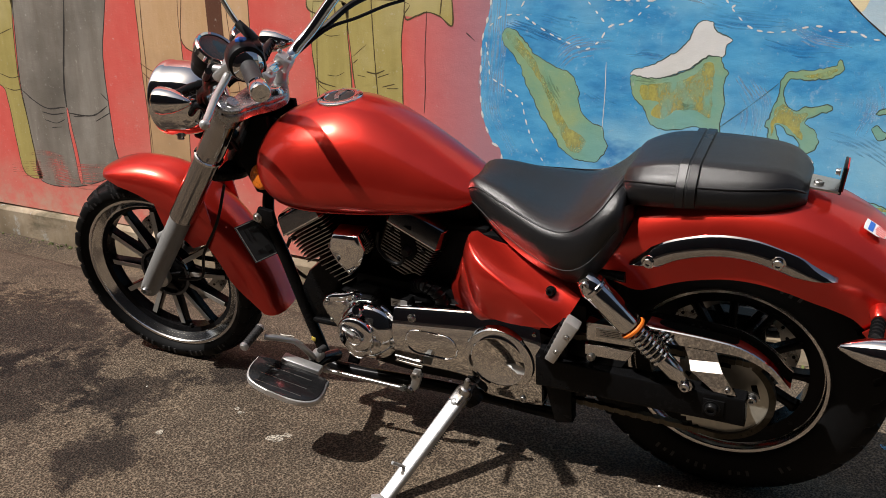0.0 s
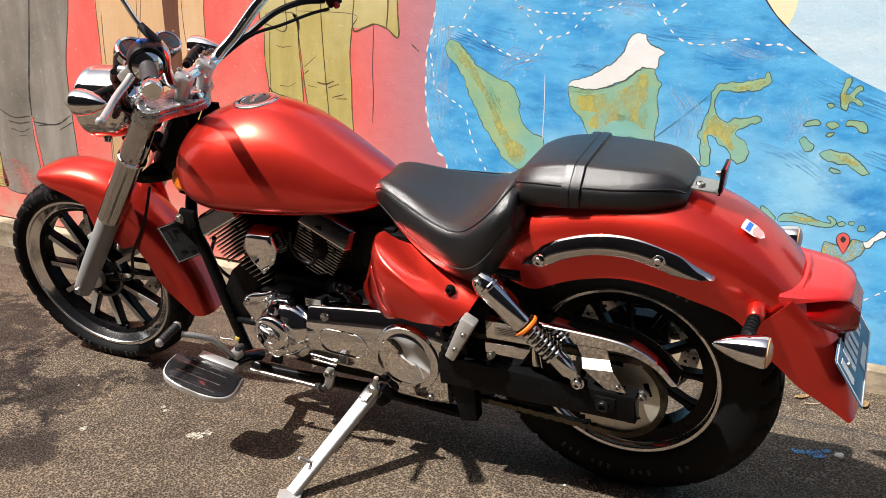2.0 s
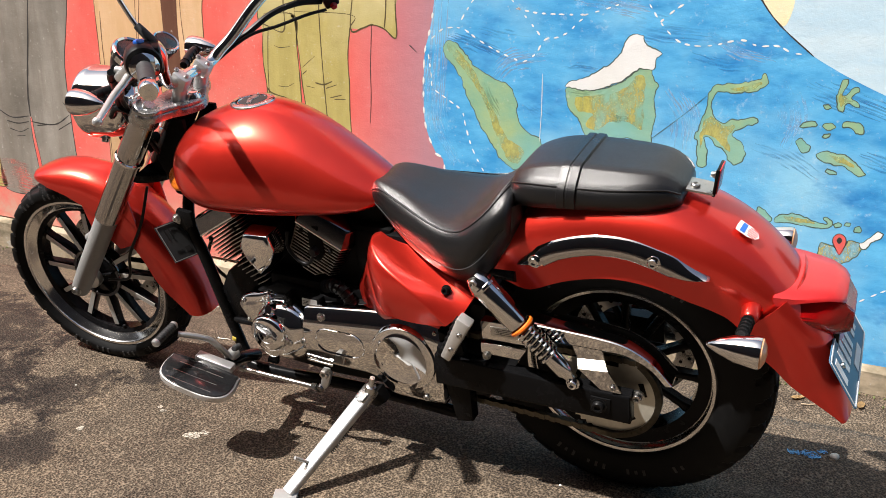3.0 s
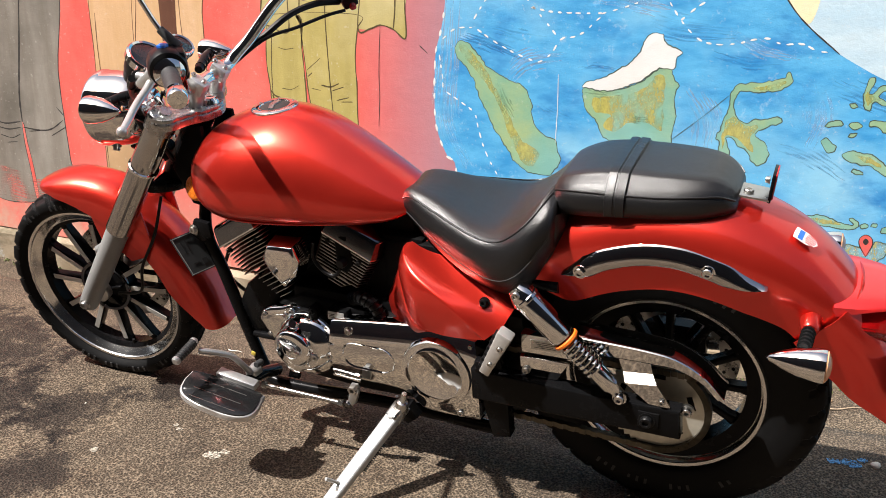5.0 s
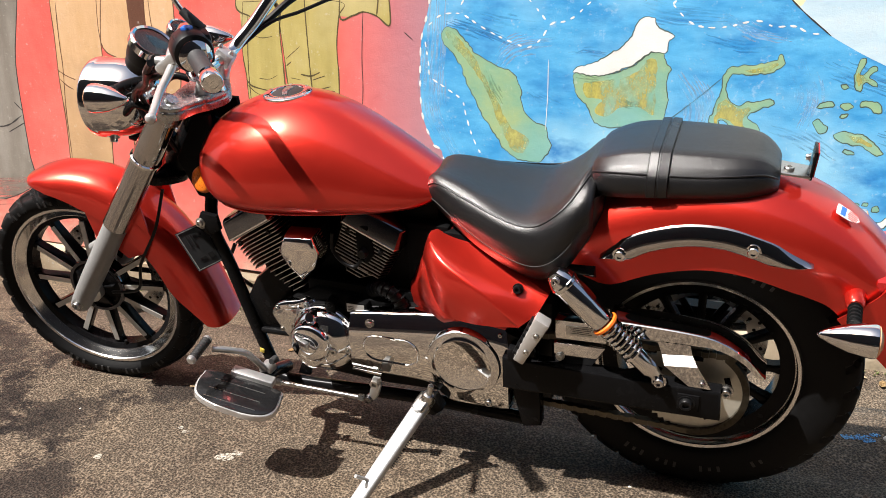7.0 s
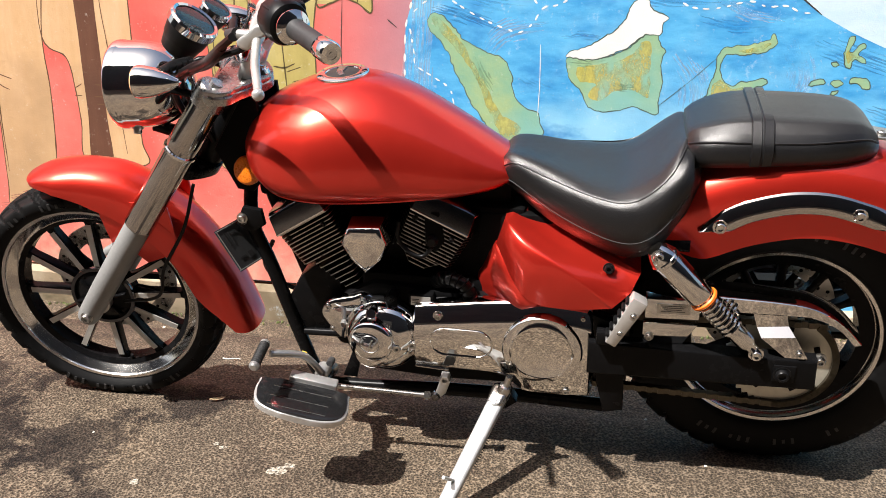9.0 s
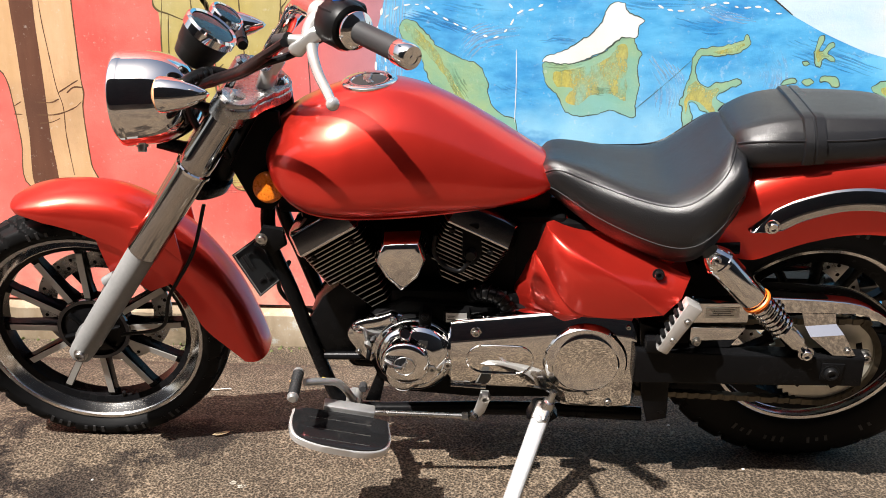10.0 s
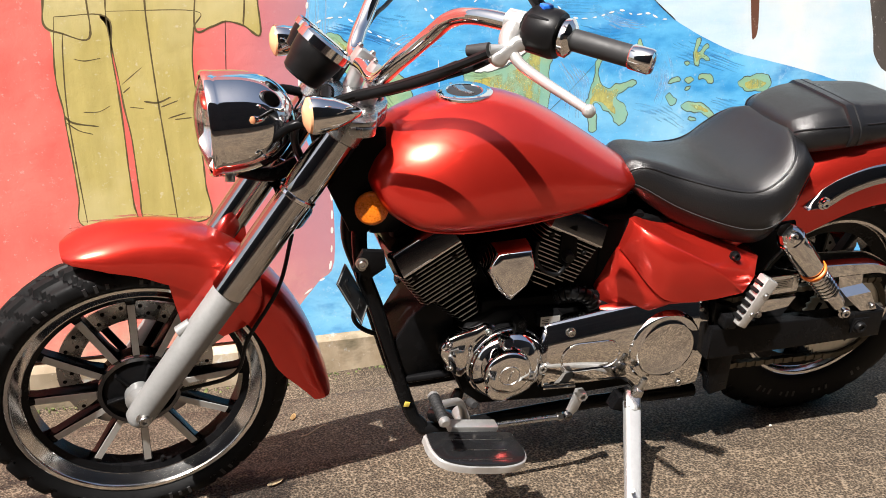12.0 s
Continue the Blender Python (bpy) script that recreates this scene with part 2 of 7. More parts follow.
ISLE = wall_paint("green_island_paint", (0.18, 0.38, 0.27), (0.33, 0.44, 0.22), (0.20, 0.44, 0.42), stroke=(0.8, 1.0, 0.8))
OCHRE = wall_paint("ochre_paint", (0.52, 0.46, 0.10), (0.42, 0.43, 0.14), (0.60, 0.48, 0.12), brushed=True)
WHITEWASH = wall_paint("white_mural_paint", (0.70, 0.71, 0.70), (0.76, 0.76, 0.74), (0.66, 0.64, 0.58))
OLIVE = wall_paint("olive_paint", (0.46, 0.38, 0.13), (0.36, 0.30, 0.095), (0.54, 0.47, 0.24), stroke=(1.6, 1.0, 0.3))
TAN = wall_paint("tan_paint", (0.58, 0.36, 0.18), (0.66, 0.43, 0.25), (0.44, 0.28, 0.15), stroke=(1.6, 1.0, 0.3))
GREY = wall_paint("grey_paint", (0.20, 0.175, 0.145), (0.29, 0.265, 0.23), (0.135, 0.12, 0.10), stroke=(1.6, 1.0, 0.25))
BROWN = wall_paint("brown_paint", (0.105, 0.042, 0.024), (0.14, 0.06, 0.035), (0.09, 0.04, 0.025), stroke=(1.6, 1.0, 0.2))
DARKPOST = wall_paint("dark_post_paint", (0.07, 0.06, 0.055), (0.10, 0.085, 0.075), (0.05, 0.045, 0.04))
PINRED = wall_paint("pin_red_paint", (0.66, 0.10, 0.09), (0.70, 0.14, 0.12), (0.60, 0.10, 0.09))
INK = plain("black_mural_line", (0.030, 0.026, 0.024), 0.7, 0.0, 0.3)
OLIVEINK = plain("olive_mural_line", (0.090, 0.065, 0.022), 0.7, 0.0, 0.3)
ISLEINK = plain("dark_green_mural_line", (0.055, 0.085, 0.065), 0.7, 0.0, 0.3)
TANINK = plain("brown_mural_line", (0.12, 0.055, 0.025), 0.7, 0.0, 0.3)
FACADE = wall_paint("far_facade_paint", (0.024, 0.021, 0.018), (0.034, 0.030, 0.026), (0.018, 0.016, 0.015))
KERB = wall_paint("kerb_concrete", (0.30, 0.23, 0.15), (0.46, 0.39, 0.29), (0.18, 0.14, 0.09), 0.85, deep=(0.06, 0.055, 0.03))

YELLOWMARK = plain("yellow_mark", (0.62, 0.48, 0.08), 0.5)


# ---- mesh helpers ----
def finish(bm, name, mat, sharp=38):
    bmesh.ops.recalc_face_normals(bm, faces=bm.faces)
    me = bpy.data.meshes.new(name)
    bm.to_mesh(me)
    bm.free()
    me.polygons.foreach_set("use_smooth", [True] * len(me.polygons))
    me.set_sharp_from_angle(angle=radians(sharp))
    for m in mat if isinstance(mat, (list, tuple)) else [mat]:
        me.materials.append(m)
    return me


def part(name, bm, mat, parent=None, label="", sharp=38):
    ob = new(name, finish(bm, name, mat, sharp))
    ob.parent = parent
    if label:
        ob["label"] = label
    return ob


def catmull(points, n=8, closed=False):
    p = np.array(points, float)
    k = len(p)
    out = []
    for i in range(k if closed else k - 1):
        if closed:
            a, b, c, d = p[(i - 1) % k], p[i], p[(i + 1) % k], p[(i + 2) % k]
        else:
            b, c = p[i], p[i + 1]
            a, d = (p[i - 1] if i else 2 * b - c), (p[i + 2] if i + 2 < k else 2 * c - b)
        for t in np.arange(n) / n:
            out.append(0.5 * (2 * b + (c - a) * t + (2 * a - 5 * b + 4 * c - d) * t * t + (3 * b - a - 3 * c + d) * t ** 3))
    if not closed:
        out.append(p[-1])
    return np.array(out)


def curve(*points):
    c = catmull(points, 10)
    return lambda x: float(np.interp(x, c[:, 0], c[:, 1]))


def loft(rings, closed=True, caps=True, bm=None):
    bm = bm or bmesh.new()
    rows = [[bm.verts.new(p) for p in ring] for ring in rings]
    n = len(rows[0])
    for a, b in zip(rows, rows[1:]):
        for i in range(n if closed else n - 1):
            j = (i + 1) % n
            bm.faces.new((a[i], a[j], b[j], b[i]))
    if caps and closed:
        bm.faces.new(rows[0]), bm.faces.new(rows[-1][::-1])
    return bm


def tube(path, r, seg=12, n=8, smooth=True, bm=None):
    pts = [Vector(p) for p in (catmull(path, n) if smooth and len(path) > 2 else path)]
    k = len(pts)
    rad = r if callable(r) else (lambda t: r)
    rings, side = [], None
    for i, p in enumerate(pts):
        d = (pts[min(i + 1, k - 1)] - pts[max(i - 1, 0)]).normalized()
        if side is None:
            side = d.orthogonal().normalized()
        side = (side - d * side.dot(d)).normalized()
        up = d.cross(side)
        q = rad(i / (k - 1))
        rings.append([p + q * (math.cos(a) * side + math.sin(a) * up) for a in np.arange(seg) * 2 * math.pi / seg])
    return loft(rings, bm=bm)


def frame_at(origin, axis, up=(0, 0, 1)):
    """A matrix whose z runs along axis."""
    z = Vector(axis).normalized()
    x = Vector(up).cross(z)
    x = x.normalized() if x.length > 1e-4 else z.orthogonal().normalized()
    y = z.cross(x)
    return Matrix.Translation(origin) @ Matrix((x, y, z)).transposed().to_4x4()


def lathe(profile, m, seg=40, smooth=0, closed=False, bm=None):
    """Turns (radius, height) pairs about the z axis of m; closed: the profile is a ring."""
    pr = catmull(profile, smooth, closed) if smooth else np.array(profile, float)
    rings = []
    for a in np.arange(seg) * 2 * math.pi / seg:
        rings.append([m @ Vector((max(r, 1e-5) * math.cos(a), max(r, 1e-5) * math.sin(a), h)) for r, h in pr])
    bm = bm or bmesh.new()
    rows = [[bm.verts.new(p) for p in ring] for ring in rings]
    n = len(pr)
    for i in range(seg):
        a, b = rows[i], rows[(i + 1) % seg]
        for j in range(n if closed else n - 1):
            bm.faces.new((a[j], a[(j + 1) % n], b[(j + 1) % n], b[j]))
    bmesh.ops.remove_doubles(bm, verts=bm.verts, dist=3e-5)
    return bm


def box(size, m, bevel=0.003, seg=2, bm=None):
    b = bmesh.new()
    bmesh.ops.create_cube(b, size=1, matrix=Matrix.Diagonal((*size, 1)))
    if bevel:
        bmesh.ops.bevel(b, geom=b.edges[:], offset=bevel, segments=seg, affect="EDGES", profile=0.5)
    bmesh.ops.transform(b, matrix=m, verts=b.verts)
    return b if bm is None else add(bm, b)


def add(bm, other):
    me = bpy.data.meshes.new("tmp")
    other.to_mesh(me)
    other.free()
    bm.from_mesh(me)
    bpy.data.meshes.remove(me)
    return bm


def slab(outline, depth, m, bevel=0.002, seg=2, taper=1.0):
    """A plate with a drawn outline in the xy plane of m, from z=0 to z=depth."""
    bm = bmesh.new()
    f = bm.faces.new([bm.verts.new((x, y, 0)) for x, y in outline])
    bmesh.ops.recalc_face_normals(bm, faces=bm.faces)
    ex = bmesh.ops.extrude_face_region(bm, geom=[f])
    top = [v for v in ex["geom"] if isinstance(v, bmesh.types.BMVert)]
    cx, cy = np.mean([v.co.x for v in top]), np.mean([v.co.y for v in top])
    for v in top:
        v.co = Vector((cx + (v.co.x - cx) * taper, cy + (v.co.y - cy) * taper, depth))
    if bevel:
        rim = [e for e in bm.edges if all(v in top for v in e.verts)]
        bmesh.ops.bevel(bm, geom=rim, offset=bevel, segments=seg, affect="EDGES", profile=0.5)
    bmesh.ops.transform(bm, matrix=m, verts=bm.verts)
    return bm


def bolt(at, axis, r=0.008, h=0.006):
    return lathe([(0, h * 0.55), (r * 0.5, h * 0.55), (r * 0.52, h), (r * 0.86, h), (r, h * 0.75), (r, 0), (r * 1.35, 0), (r * 1.35, -h * 0.4)],
                 frame_at(at, axis), 12)


# side plane of the motorcycle: x backwards, y up, z outwards to its left
def side(v=0.0):
    return Matrix(((1, 0, 0, 0), (0, 0, -1, v), (0, 1, 0, 0), (0, 0, 0, 1)))


LEFT = (0, -1, 0)


# ---- setting: ground, wall, kerb ----
WALL_Y = 2.99
fall = curve((-400, 0.0), (1.75, 0.0), (1.95, -0.012), (2.2, -0.03), (2.45, -0.075), (2.75, -0.155), (3.0, -0.225), (3.4, -0.25), (400, -0.25))


def ground_height(x, y):
    lift = 0.105 * min(1, max(0, (x + 1.0) / 1.3)) * min(1, max(0, (y - 2.1) / 0.8))
    dip = -0.016 * min(1, max(0, (-x - 0.8) / 0.7))
    return fall(y) + lift + dip


def ground_z(x, y):
    """The height with its small waves."""
    z = ground_height(x, y)
    if -5 < x < 3.5 and -1 < y < 3.1:
        z += 0.005 * noise.noise((x * 2.3, y * 2.3, 0)) + 0.003 * noise.noise((x * 8, y * 8, 3))
    return z


def build_ground():
    near = np.arange(-4.5, 3.01, 0.06)
    xs = np.concatenate(([-300, -80, -30, -15, -9, -6], near, [4, 6, 9, 15, 30, 80, 300]))
    ys = np.concatenate(([-300, -80, -30, -12, -6, -3, -1.5], np.arange(-0.6, 3.0, 0.06), [3.05, 3.3, 6, 20, 300]))
    bm = bmesh.new()
    rows = []
    for y in ys:
        row = []
        for x in xs:
            row.append(bm.verts.new((x, y, ground_z(x, y))))
        rows.append(row)
    for a, b in zip(rows, rows[1:]):
        for i in range(len(xs) - 1):
            bm.faces.new((a[i], a[i + 1], b[i + 1], b[i]))
    return tagged(part("ground", bm, ASPHALT, sharp=180), "worn grey-brown asphalt with oily stains and grit", "ground", kind="structure")


build_ground()


def build_wall():
    bm = box((14.0, 0.18, 3.6), Matrix.Translation((-1.5, WALL_Y + 0.09, 1.68)), 0)
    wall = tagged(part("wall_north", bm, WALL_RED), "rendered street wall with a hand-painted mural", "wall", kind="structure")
    return wall


wall = build_wall()


def build_kerb():
    bm = bmesh.new()
    rings = []
    for x in np.arange(-8.5, 5.51, 0.1):
        top = -0.115 + 0.012 * noise.noise((x * 0.8, 0, 5)) - 0.02 + 0.07 * min(1, max(0, (x + 0.9) / 1.2))
        w = 0.006 * noise.noise((x * 3, 1, 0))
        rings.append([(x, WALL_Y - 0.012 + w, -0.4), (x, WALL_Y - 0.030 + w, -0.3), (x, WALL_Y - 0.026 + w, top - 0.012),
                      (x, WALL_Y - 0.016 + w, top), (x, WALL_Y + 0.02, top + 0.008), (x, WALL_Y + 0.02, -0.4)])
    return tagged(part("kerb", loft(rings, bm=bm), KERB), "bare stained concrete footing under the mural", "kerb", kind="structure")


build_kerb()

# ---- motorcycle ----
BIKE = tagged(new("motorcycle"), "satin red cruiser motorcycle leaning on its side stand", "motorcycle")
BIKE.matrix_world = pose(-0.18, 1.94, 0, 10, 0, 0)
RAKE, STEER = radians(35), radians(5)
HEAD = Vector((-1.113, 0, 0.804))
AXIS = Vector((math.sin(RAKE), 0, math.cos(RAKE)))
TURNED = Matrix.Translation(HEAD) @ Matrix.Rotation(STEER, 4, AXIS) @ Matrix.Translation(-HEAD)
BACK = TURNED.inverted()


def steered(bm):
    bmesh.ops.transform(bm, matrix=TURNED, verts=bm.verts)
    return bm


def turned_back(*p):
    return BACK @ Vector(p)


def mirror(p):
    return Vector((p[0], -p[1], p[2]))


def wheel(name, label, axle, big, half, rim_r, rim_half, hub_r, spokes, spoke_w, mats, after, tread, lip_in=0.030):
    """Rim (the part) with tyre, hub and each spoke below it."""
    m = frame_at(axle, LEFT)
    lip = [(rim_r, rim_half), (rim_r + 0.004, rim_half - 0.004), (rim_r - 0.006, rim_half - 0.016), (rim_r - 0.018, rim_half - 0.03),
           (rim_r - 0.022, 0), (rim_r - 0.018, -rim_half + 0.03), (rim_r - 0.006, -rim_half + 0.016), (rim_r + 0.004, -rim_half + 0.004), (rim_r, -rim_half),
           (rim_r - 0.007, -rim_half + 0.001), (rim_r - lip_in / 3, -rim_half + 0.008), (rim_r - lip_in, -rim_half + 0.020), (rim_r - lip_in - 0.006, 0),
           (rim_r - lip_in, rim_half - 0.020), (rim_r - lip_in / 3, rim_half - 0.008), (rim_r - 0.007, rim_half - 0.001)]
    rim = part(name, after(lathe(lip, m, 96, closed=True)), mats[0], BIKE, label, 50)
    inner = rim_r - lip_in - 0.0002
    band = [(inner, rim_half - 0.019), (rim_r - 0.042, rim_half - 0.026), (rim_r - 0.044, -rim_half + 0.026), (inner, -rim_half + 0.019)]
    part("rim_bed", after(lathe(band, m, 80, closed=True)), BLACK, rim, "black inner rim band")
    for r in (rim_r - 0.0005, inner + 0.0008):
        h = rim_half - (0.0012 if r > rim_r - 0.002 else 0.0195)
        part("rim_edge", after(lathe([(r - 0.0012, h), (r, h + 0.0016), (r + 0.0012, h), (r, h - 0.001)], m, 96, closed=True)), CHROME, rim, "thin bright machined edge")
    # raised sidewall marks
    mark_r = rim_r + 0.40 * (big - rim_r)
    for i in range(34):
        if i % 17 in (3, 7, 8, 12, 13, 14):
            continue
        local = m @ Matrix.Rotation(radians(60 + 180 * (i // 17) + 4.2 * (i % 17)), 4, "Z")
        part("sidewall_mark", after(box((0.015 if i % 3 else 0.010, 0.006, 0.0025), local @ Matrix.Translation((mark_r, 0, half + 0.0003)), 0)), SIDEMARK, rim)
    # tyre: a carcass with a rounded crown
    prof = [(rim_r - 0.002, rim_half - 0.006), (rim_r + 0.010, half * 0.90), (rim_r + 0.35 * (big - rim_r), half), (rim_r + 0.68 * (big - rim_r), half * 0.93),
            (big - 0.012, half * 0.66), (big - 0.003, half * 0.35), (big, 0), (big - 0.003, -half * 0.35), (big - 0.012, -half * 0.66),
            (rim_r + 0.68 * (big - rim_r), -half * 0.93), (rim_r + 0.35 * (big - rim_r), -half), (rim_r + 0.010, -half * 0.90), (rim_r - 0.002, -rim_half + 0.006)]
    pr = catmull(prof, 4)
    seg = tread * 9
    bm = bmesh.new()
    rows = []
    for i in range(seg):
        a = 2 * math.pi * i / seg
        row = []
        for r, h in pr:
            f = abs(h) / half
            if r > big - 0.055 * (big / 0.3) and f > 0.06:
                shift = int(round(f * 7))
                if (i + shift + (4 if h > 0 else 0)) % 9 in (0, 1) and r > big - 0.036:
                    r -= 0.008
                elif 0.42 < f < 0.50:
                    r -= 0.005
            if f < 0.06:
                r -= 0.004
            row.append(bm.verts.new(m @ Vector((r * math.cos(a), r * math.sin(a), h))))
        rows.append(row)
    for i in range(seg):
        a, b = rows[i], rows[(i + 1) % seg]
        for j in range(len(pr) - 1):
            bm.faces.new((a[j], a[j + 1], b[j + 1], b[j]))
    part("tyre", after(bm), RUBBER, rim, "black rubber tyre with grooved tread", 28)
    # hub
    hub = [(0, half * 0.75), (0.020, half * 0.75), (0.024, half * 0.62), (hub_r * 0.55, half * 0.55), (hub_r * 0.9, half * 0.42), (hub_r, half * 0.30), (hub_r, -half * 0.30),
           (hub_r * 0.9, -half * 0.42), (0.03, -half * 0.7), (0, -half * 0.7)]
    part("hub", after(lathe(hub, m, 48)), BLACK, rim, "black wheel hub")
    for i in range(spokes):
        a = 2 * math.pi * (i + 0.0) / spokes
        local = m @ Matrix.Rotation(a, 4, "Z")
        r0, r1 = hub_r - 0.012, rim_r - 0.044
        rings = []
        for r, w, d in ((r0, spoke_w * 1.05, 0.022), (r0 + 0.3 * (r1 - r0), spoke_w * 0.92, 0.013), (r1 - 0.012, spoke_w, 0.012), (r1 + 0.006, spoke_w * 1.5, 0.012)):
            rings.append([local @ Vector((r, y, z)) for y, z in ((-w, -d), (w, -d), (w, d * 0.72), (w * 0.55, d), (-w * 0.55, d), (-w, d * 0.72))])
        sp = loft(rings)
        part("spoke", after(sp), BLACK, rim, "")
        face = []
        for r, w in ((r0 + 0.014, spoke_w * 0.78), (r1 - 0.008, spoke_w * 0.86)):
            d = 0.0138 if r > r0 + 0.03 else 0.0205
            face.append([local @ Vector((r, y, z)) for y, z in ((-w, d - 0.002), (w, d - 0.002), (w, d), (-w, d))])
        if mats[1] is not None:
            add_face = loft(face)
            me = finish(after(add_face), "spoke_face", mats[1])
            ob = new("spoke_face", me)
            ob.parent = rim
            ob["label"] = "bare machined spoke face"
    return rim


# wheels
FRONT_AXLE, REAR_AXLE = Vector((-1.537, 0, 0.277)), Vector((0, 0, 0.32))
front = wheel("front_wheel", "polished alloy front rim", FRONT_AXLE, 0.296, 0.056, 0.240, 0.042, 0.074, 12, 0.0080, (RIM, SPOKEFACE), steered, 30)
rear = wheel("rear_wheel", "polished alloy rear rim", REAR_AXLE, 0.326, 0.064, 0.209, 0.050, 0.065, 12, 0.0085, (RIM, None), lambda b: b, 30, 0.013)


part("hub_ring", steered(lathe([(0.066, 0.0), (0.070, 0.006), (0.078, 0.006), (0.080, 0.0), (0.078, -0.006), (0.066, -0.006)], frame_at(FRONT_AXLE + Vector((0, -0.022, 0)), LEFT), 48, closed=True)), DARKCHROME, front, "dark metal ring round the hub")
for i in range(6):
    web = frame_at(FRONT_AXLE + Vector((0, -0.034, 0)), LEFT) @ Matrix.Rotation(math.pi * i / 3 + 0.2, 4, "Z")
    part("hub_rib", steered(box((0.040, 0.006, 0.012), web @ Matrix.Translation((0.044, 0, 0)), 0.002)), BLACK, front)


def brake_disc(axle, v, r, parent, after):
    m = frame_at(axle + Vector((0, v, 0)), LEFT)
    holes = 24
    ring = lathe([(r, 0.002), (r - 0.042, 0.002), (r - 0.042, -0.002), (r, -0.002)], m, 72, closed=True)
    disc = part("brake_disc", after(ring), STEEL, parent, "drilled steel brake disc")
    bm = bmesh.new()
    for i in range(holes * 2):
        a = 2 * math.pi * i / (holes * 2)
        rr = r - (0.012 if i % 2 else 0.028)
        lathe([(0, 0.0028), (0.0042, 0.0028), (0.0042, 0.0015)], m @ Matrix.Translation((rr * math.cos(a), rr * math.sin(a), 0)), 8, bm=bm)
    part("drilled_holes", after(bm), BLACK, disc, "dark drilled holes")
    for i in range(6):
        local = m @ Matrix.Rotation(2 * math.pi * i / 6, 4, "Z")
        part("carrier_arm", after(box((0.075, 0.016, 0.004), local @ Matrix.Translation((r - 0.07, 0, -0.003)), 0.001)), BLACK, disc)


brake_disc(FRONT_AXLE, 0.062, 0.150, front, steered)
brake_disc(REAR_AXLE, 0.085, 0.140, rear, lambda b: b)


# fenders: an arch swept round the axle
def arch(axle, radius, low, half, degrees, crown=0.5, steps=48, thick=0.004):
    """radius and low: outer and lower radius by angle (degrees backwards from straight up); half: half-width by angle."""
    rings = []
    for a in np.linspace(*degrees, steps):
        R, lo, h = radius(a), low(a), half(a)
        c = min(crown * h, (R - lo) * 0.9)
        outer = [(-h * 1.0, lo), (-h * 1.0, lo + 0.5 * (R - c - lo)), (-h, R - c)]
        outer += [(-h * math.cos(b) ** 0.82, R - c + (c + 0.010) * math.sin(b) ** 0.82) for b in np.linspace(0.12, math.pi / 2 - 0.001, 12)]
        full = outer + [(-x, r) for x, r in outer[-2::-1]]
        inner = [(x * (1 - thick / h), r - (thick if abs(x) < h * 0.9 else 0)) for x, r in full][::-1]
        s, k = math.sin(radians(a)), math.cos(radians(a))
        rings.append([(axle.x + r * s, axle.y + x, axle.z + r * k) for x, r in full + inner])
    return loft(rings)


fr_R = curve((-18.5, 0.326), (-8, 0.333), (8, 0.340), (22, 0.343), (45, 0.333), (65, 0.332), (85, 0.347), (100, 0.374))
fr_low = curve((-18.5, 0.322), (-13, 0.314), (-6, 0.298), (6, 0.279), (16, 0.266), (40, 0.255), (74, 0.254), (85, 0.268), (93, 0.300), (100, 0.338))
fr_half = curve((-18.5, 0.034), (-16.5, 0.050), (-13, 0.062), (-8, 0.069), (0, 0.074), (60, 0.076), (90, 0.075), (100, 0.070))
part("front_fender", steered(arch(FRONT_AXLE, fr_R, fr_low, fr_half, (-18.5, 100), 0.75)), RED, BIKE, "satin red front fender", 30)
for s in (-1, 1):
    tab = [(-1.475, 0.56), (-1.462, 0.49), (-1.452, 0.440), (-1.436, 0.425), (-1.405, 0.430), (-1.380, 0.405), (-1.340, 0.420), (-1.30, 0.45), (-1.31, 0.56)]
    bm = slab(tab, 0.004, side(-0.066 if s < 0 else 0.070), 0.001)
    part("fender_bracket", steered(bm), RED, BIKE, "red fender mounting tab")

re_R = curve((-62, 0.420), (-30, 0.432), (0, 0.437), (30, 0.440), (52, 0.436))
re_low = curve((-62, 0.400), (-46, 0.345), (-41, 0.300), (-34, 0.279), (-15, 0.279), (0, 0.286), (26, 0.299), (36, 0.312), (44, 0.325), (52, 0.325))
re_half = curve((-62, 0.120), (-30, 0.132), (0, 0.136), (25, 0.134), (45, 0.122), (52, 0.112))
part("rear_fender", arch(REAR_AXLE, re_R, re_low, re_half, (-62, 52), 0.62, 60), RED, BIKE, "satin red rear fender", 30)
ta_R = curve((49, 0.446), (60, 0.448), (75, 0.452), (86, 0.458))
ta_low = curve((49, 0.322), (57, 0.325), (66, 0.345), (74, 0.368), (80, 0.405), (86, 0.452))
ta_half = curve((49, 0.126), (60, 0.121), (75, 0.112), (86, 0.100))
part("tail_section", arch(REAR_AXLE, ta_R, ta_low, ta_half, (49, 86), 0.6, 30), RED, BIKE, "satin red lower tail of the fender", 30)

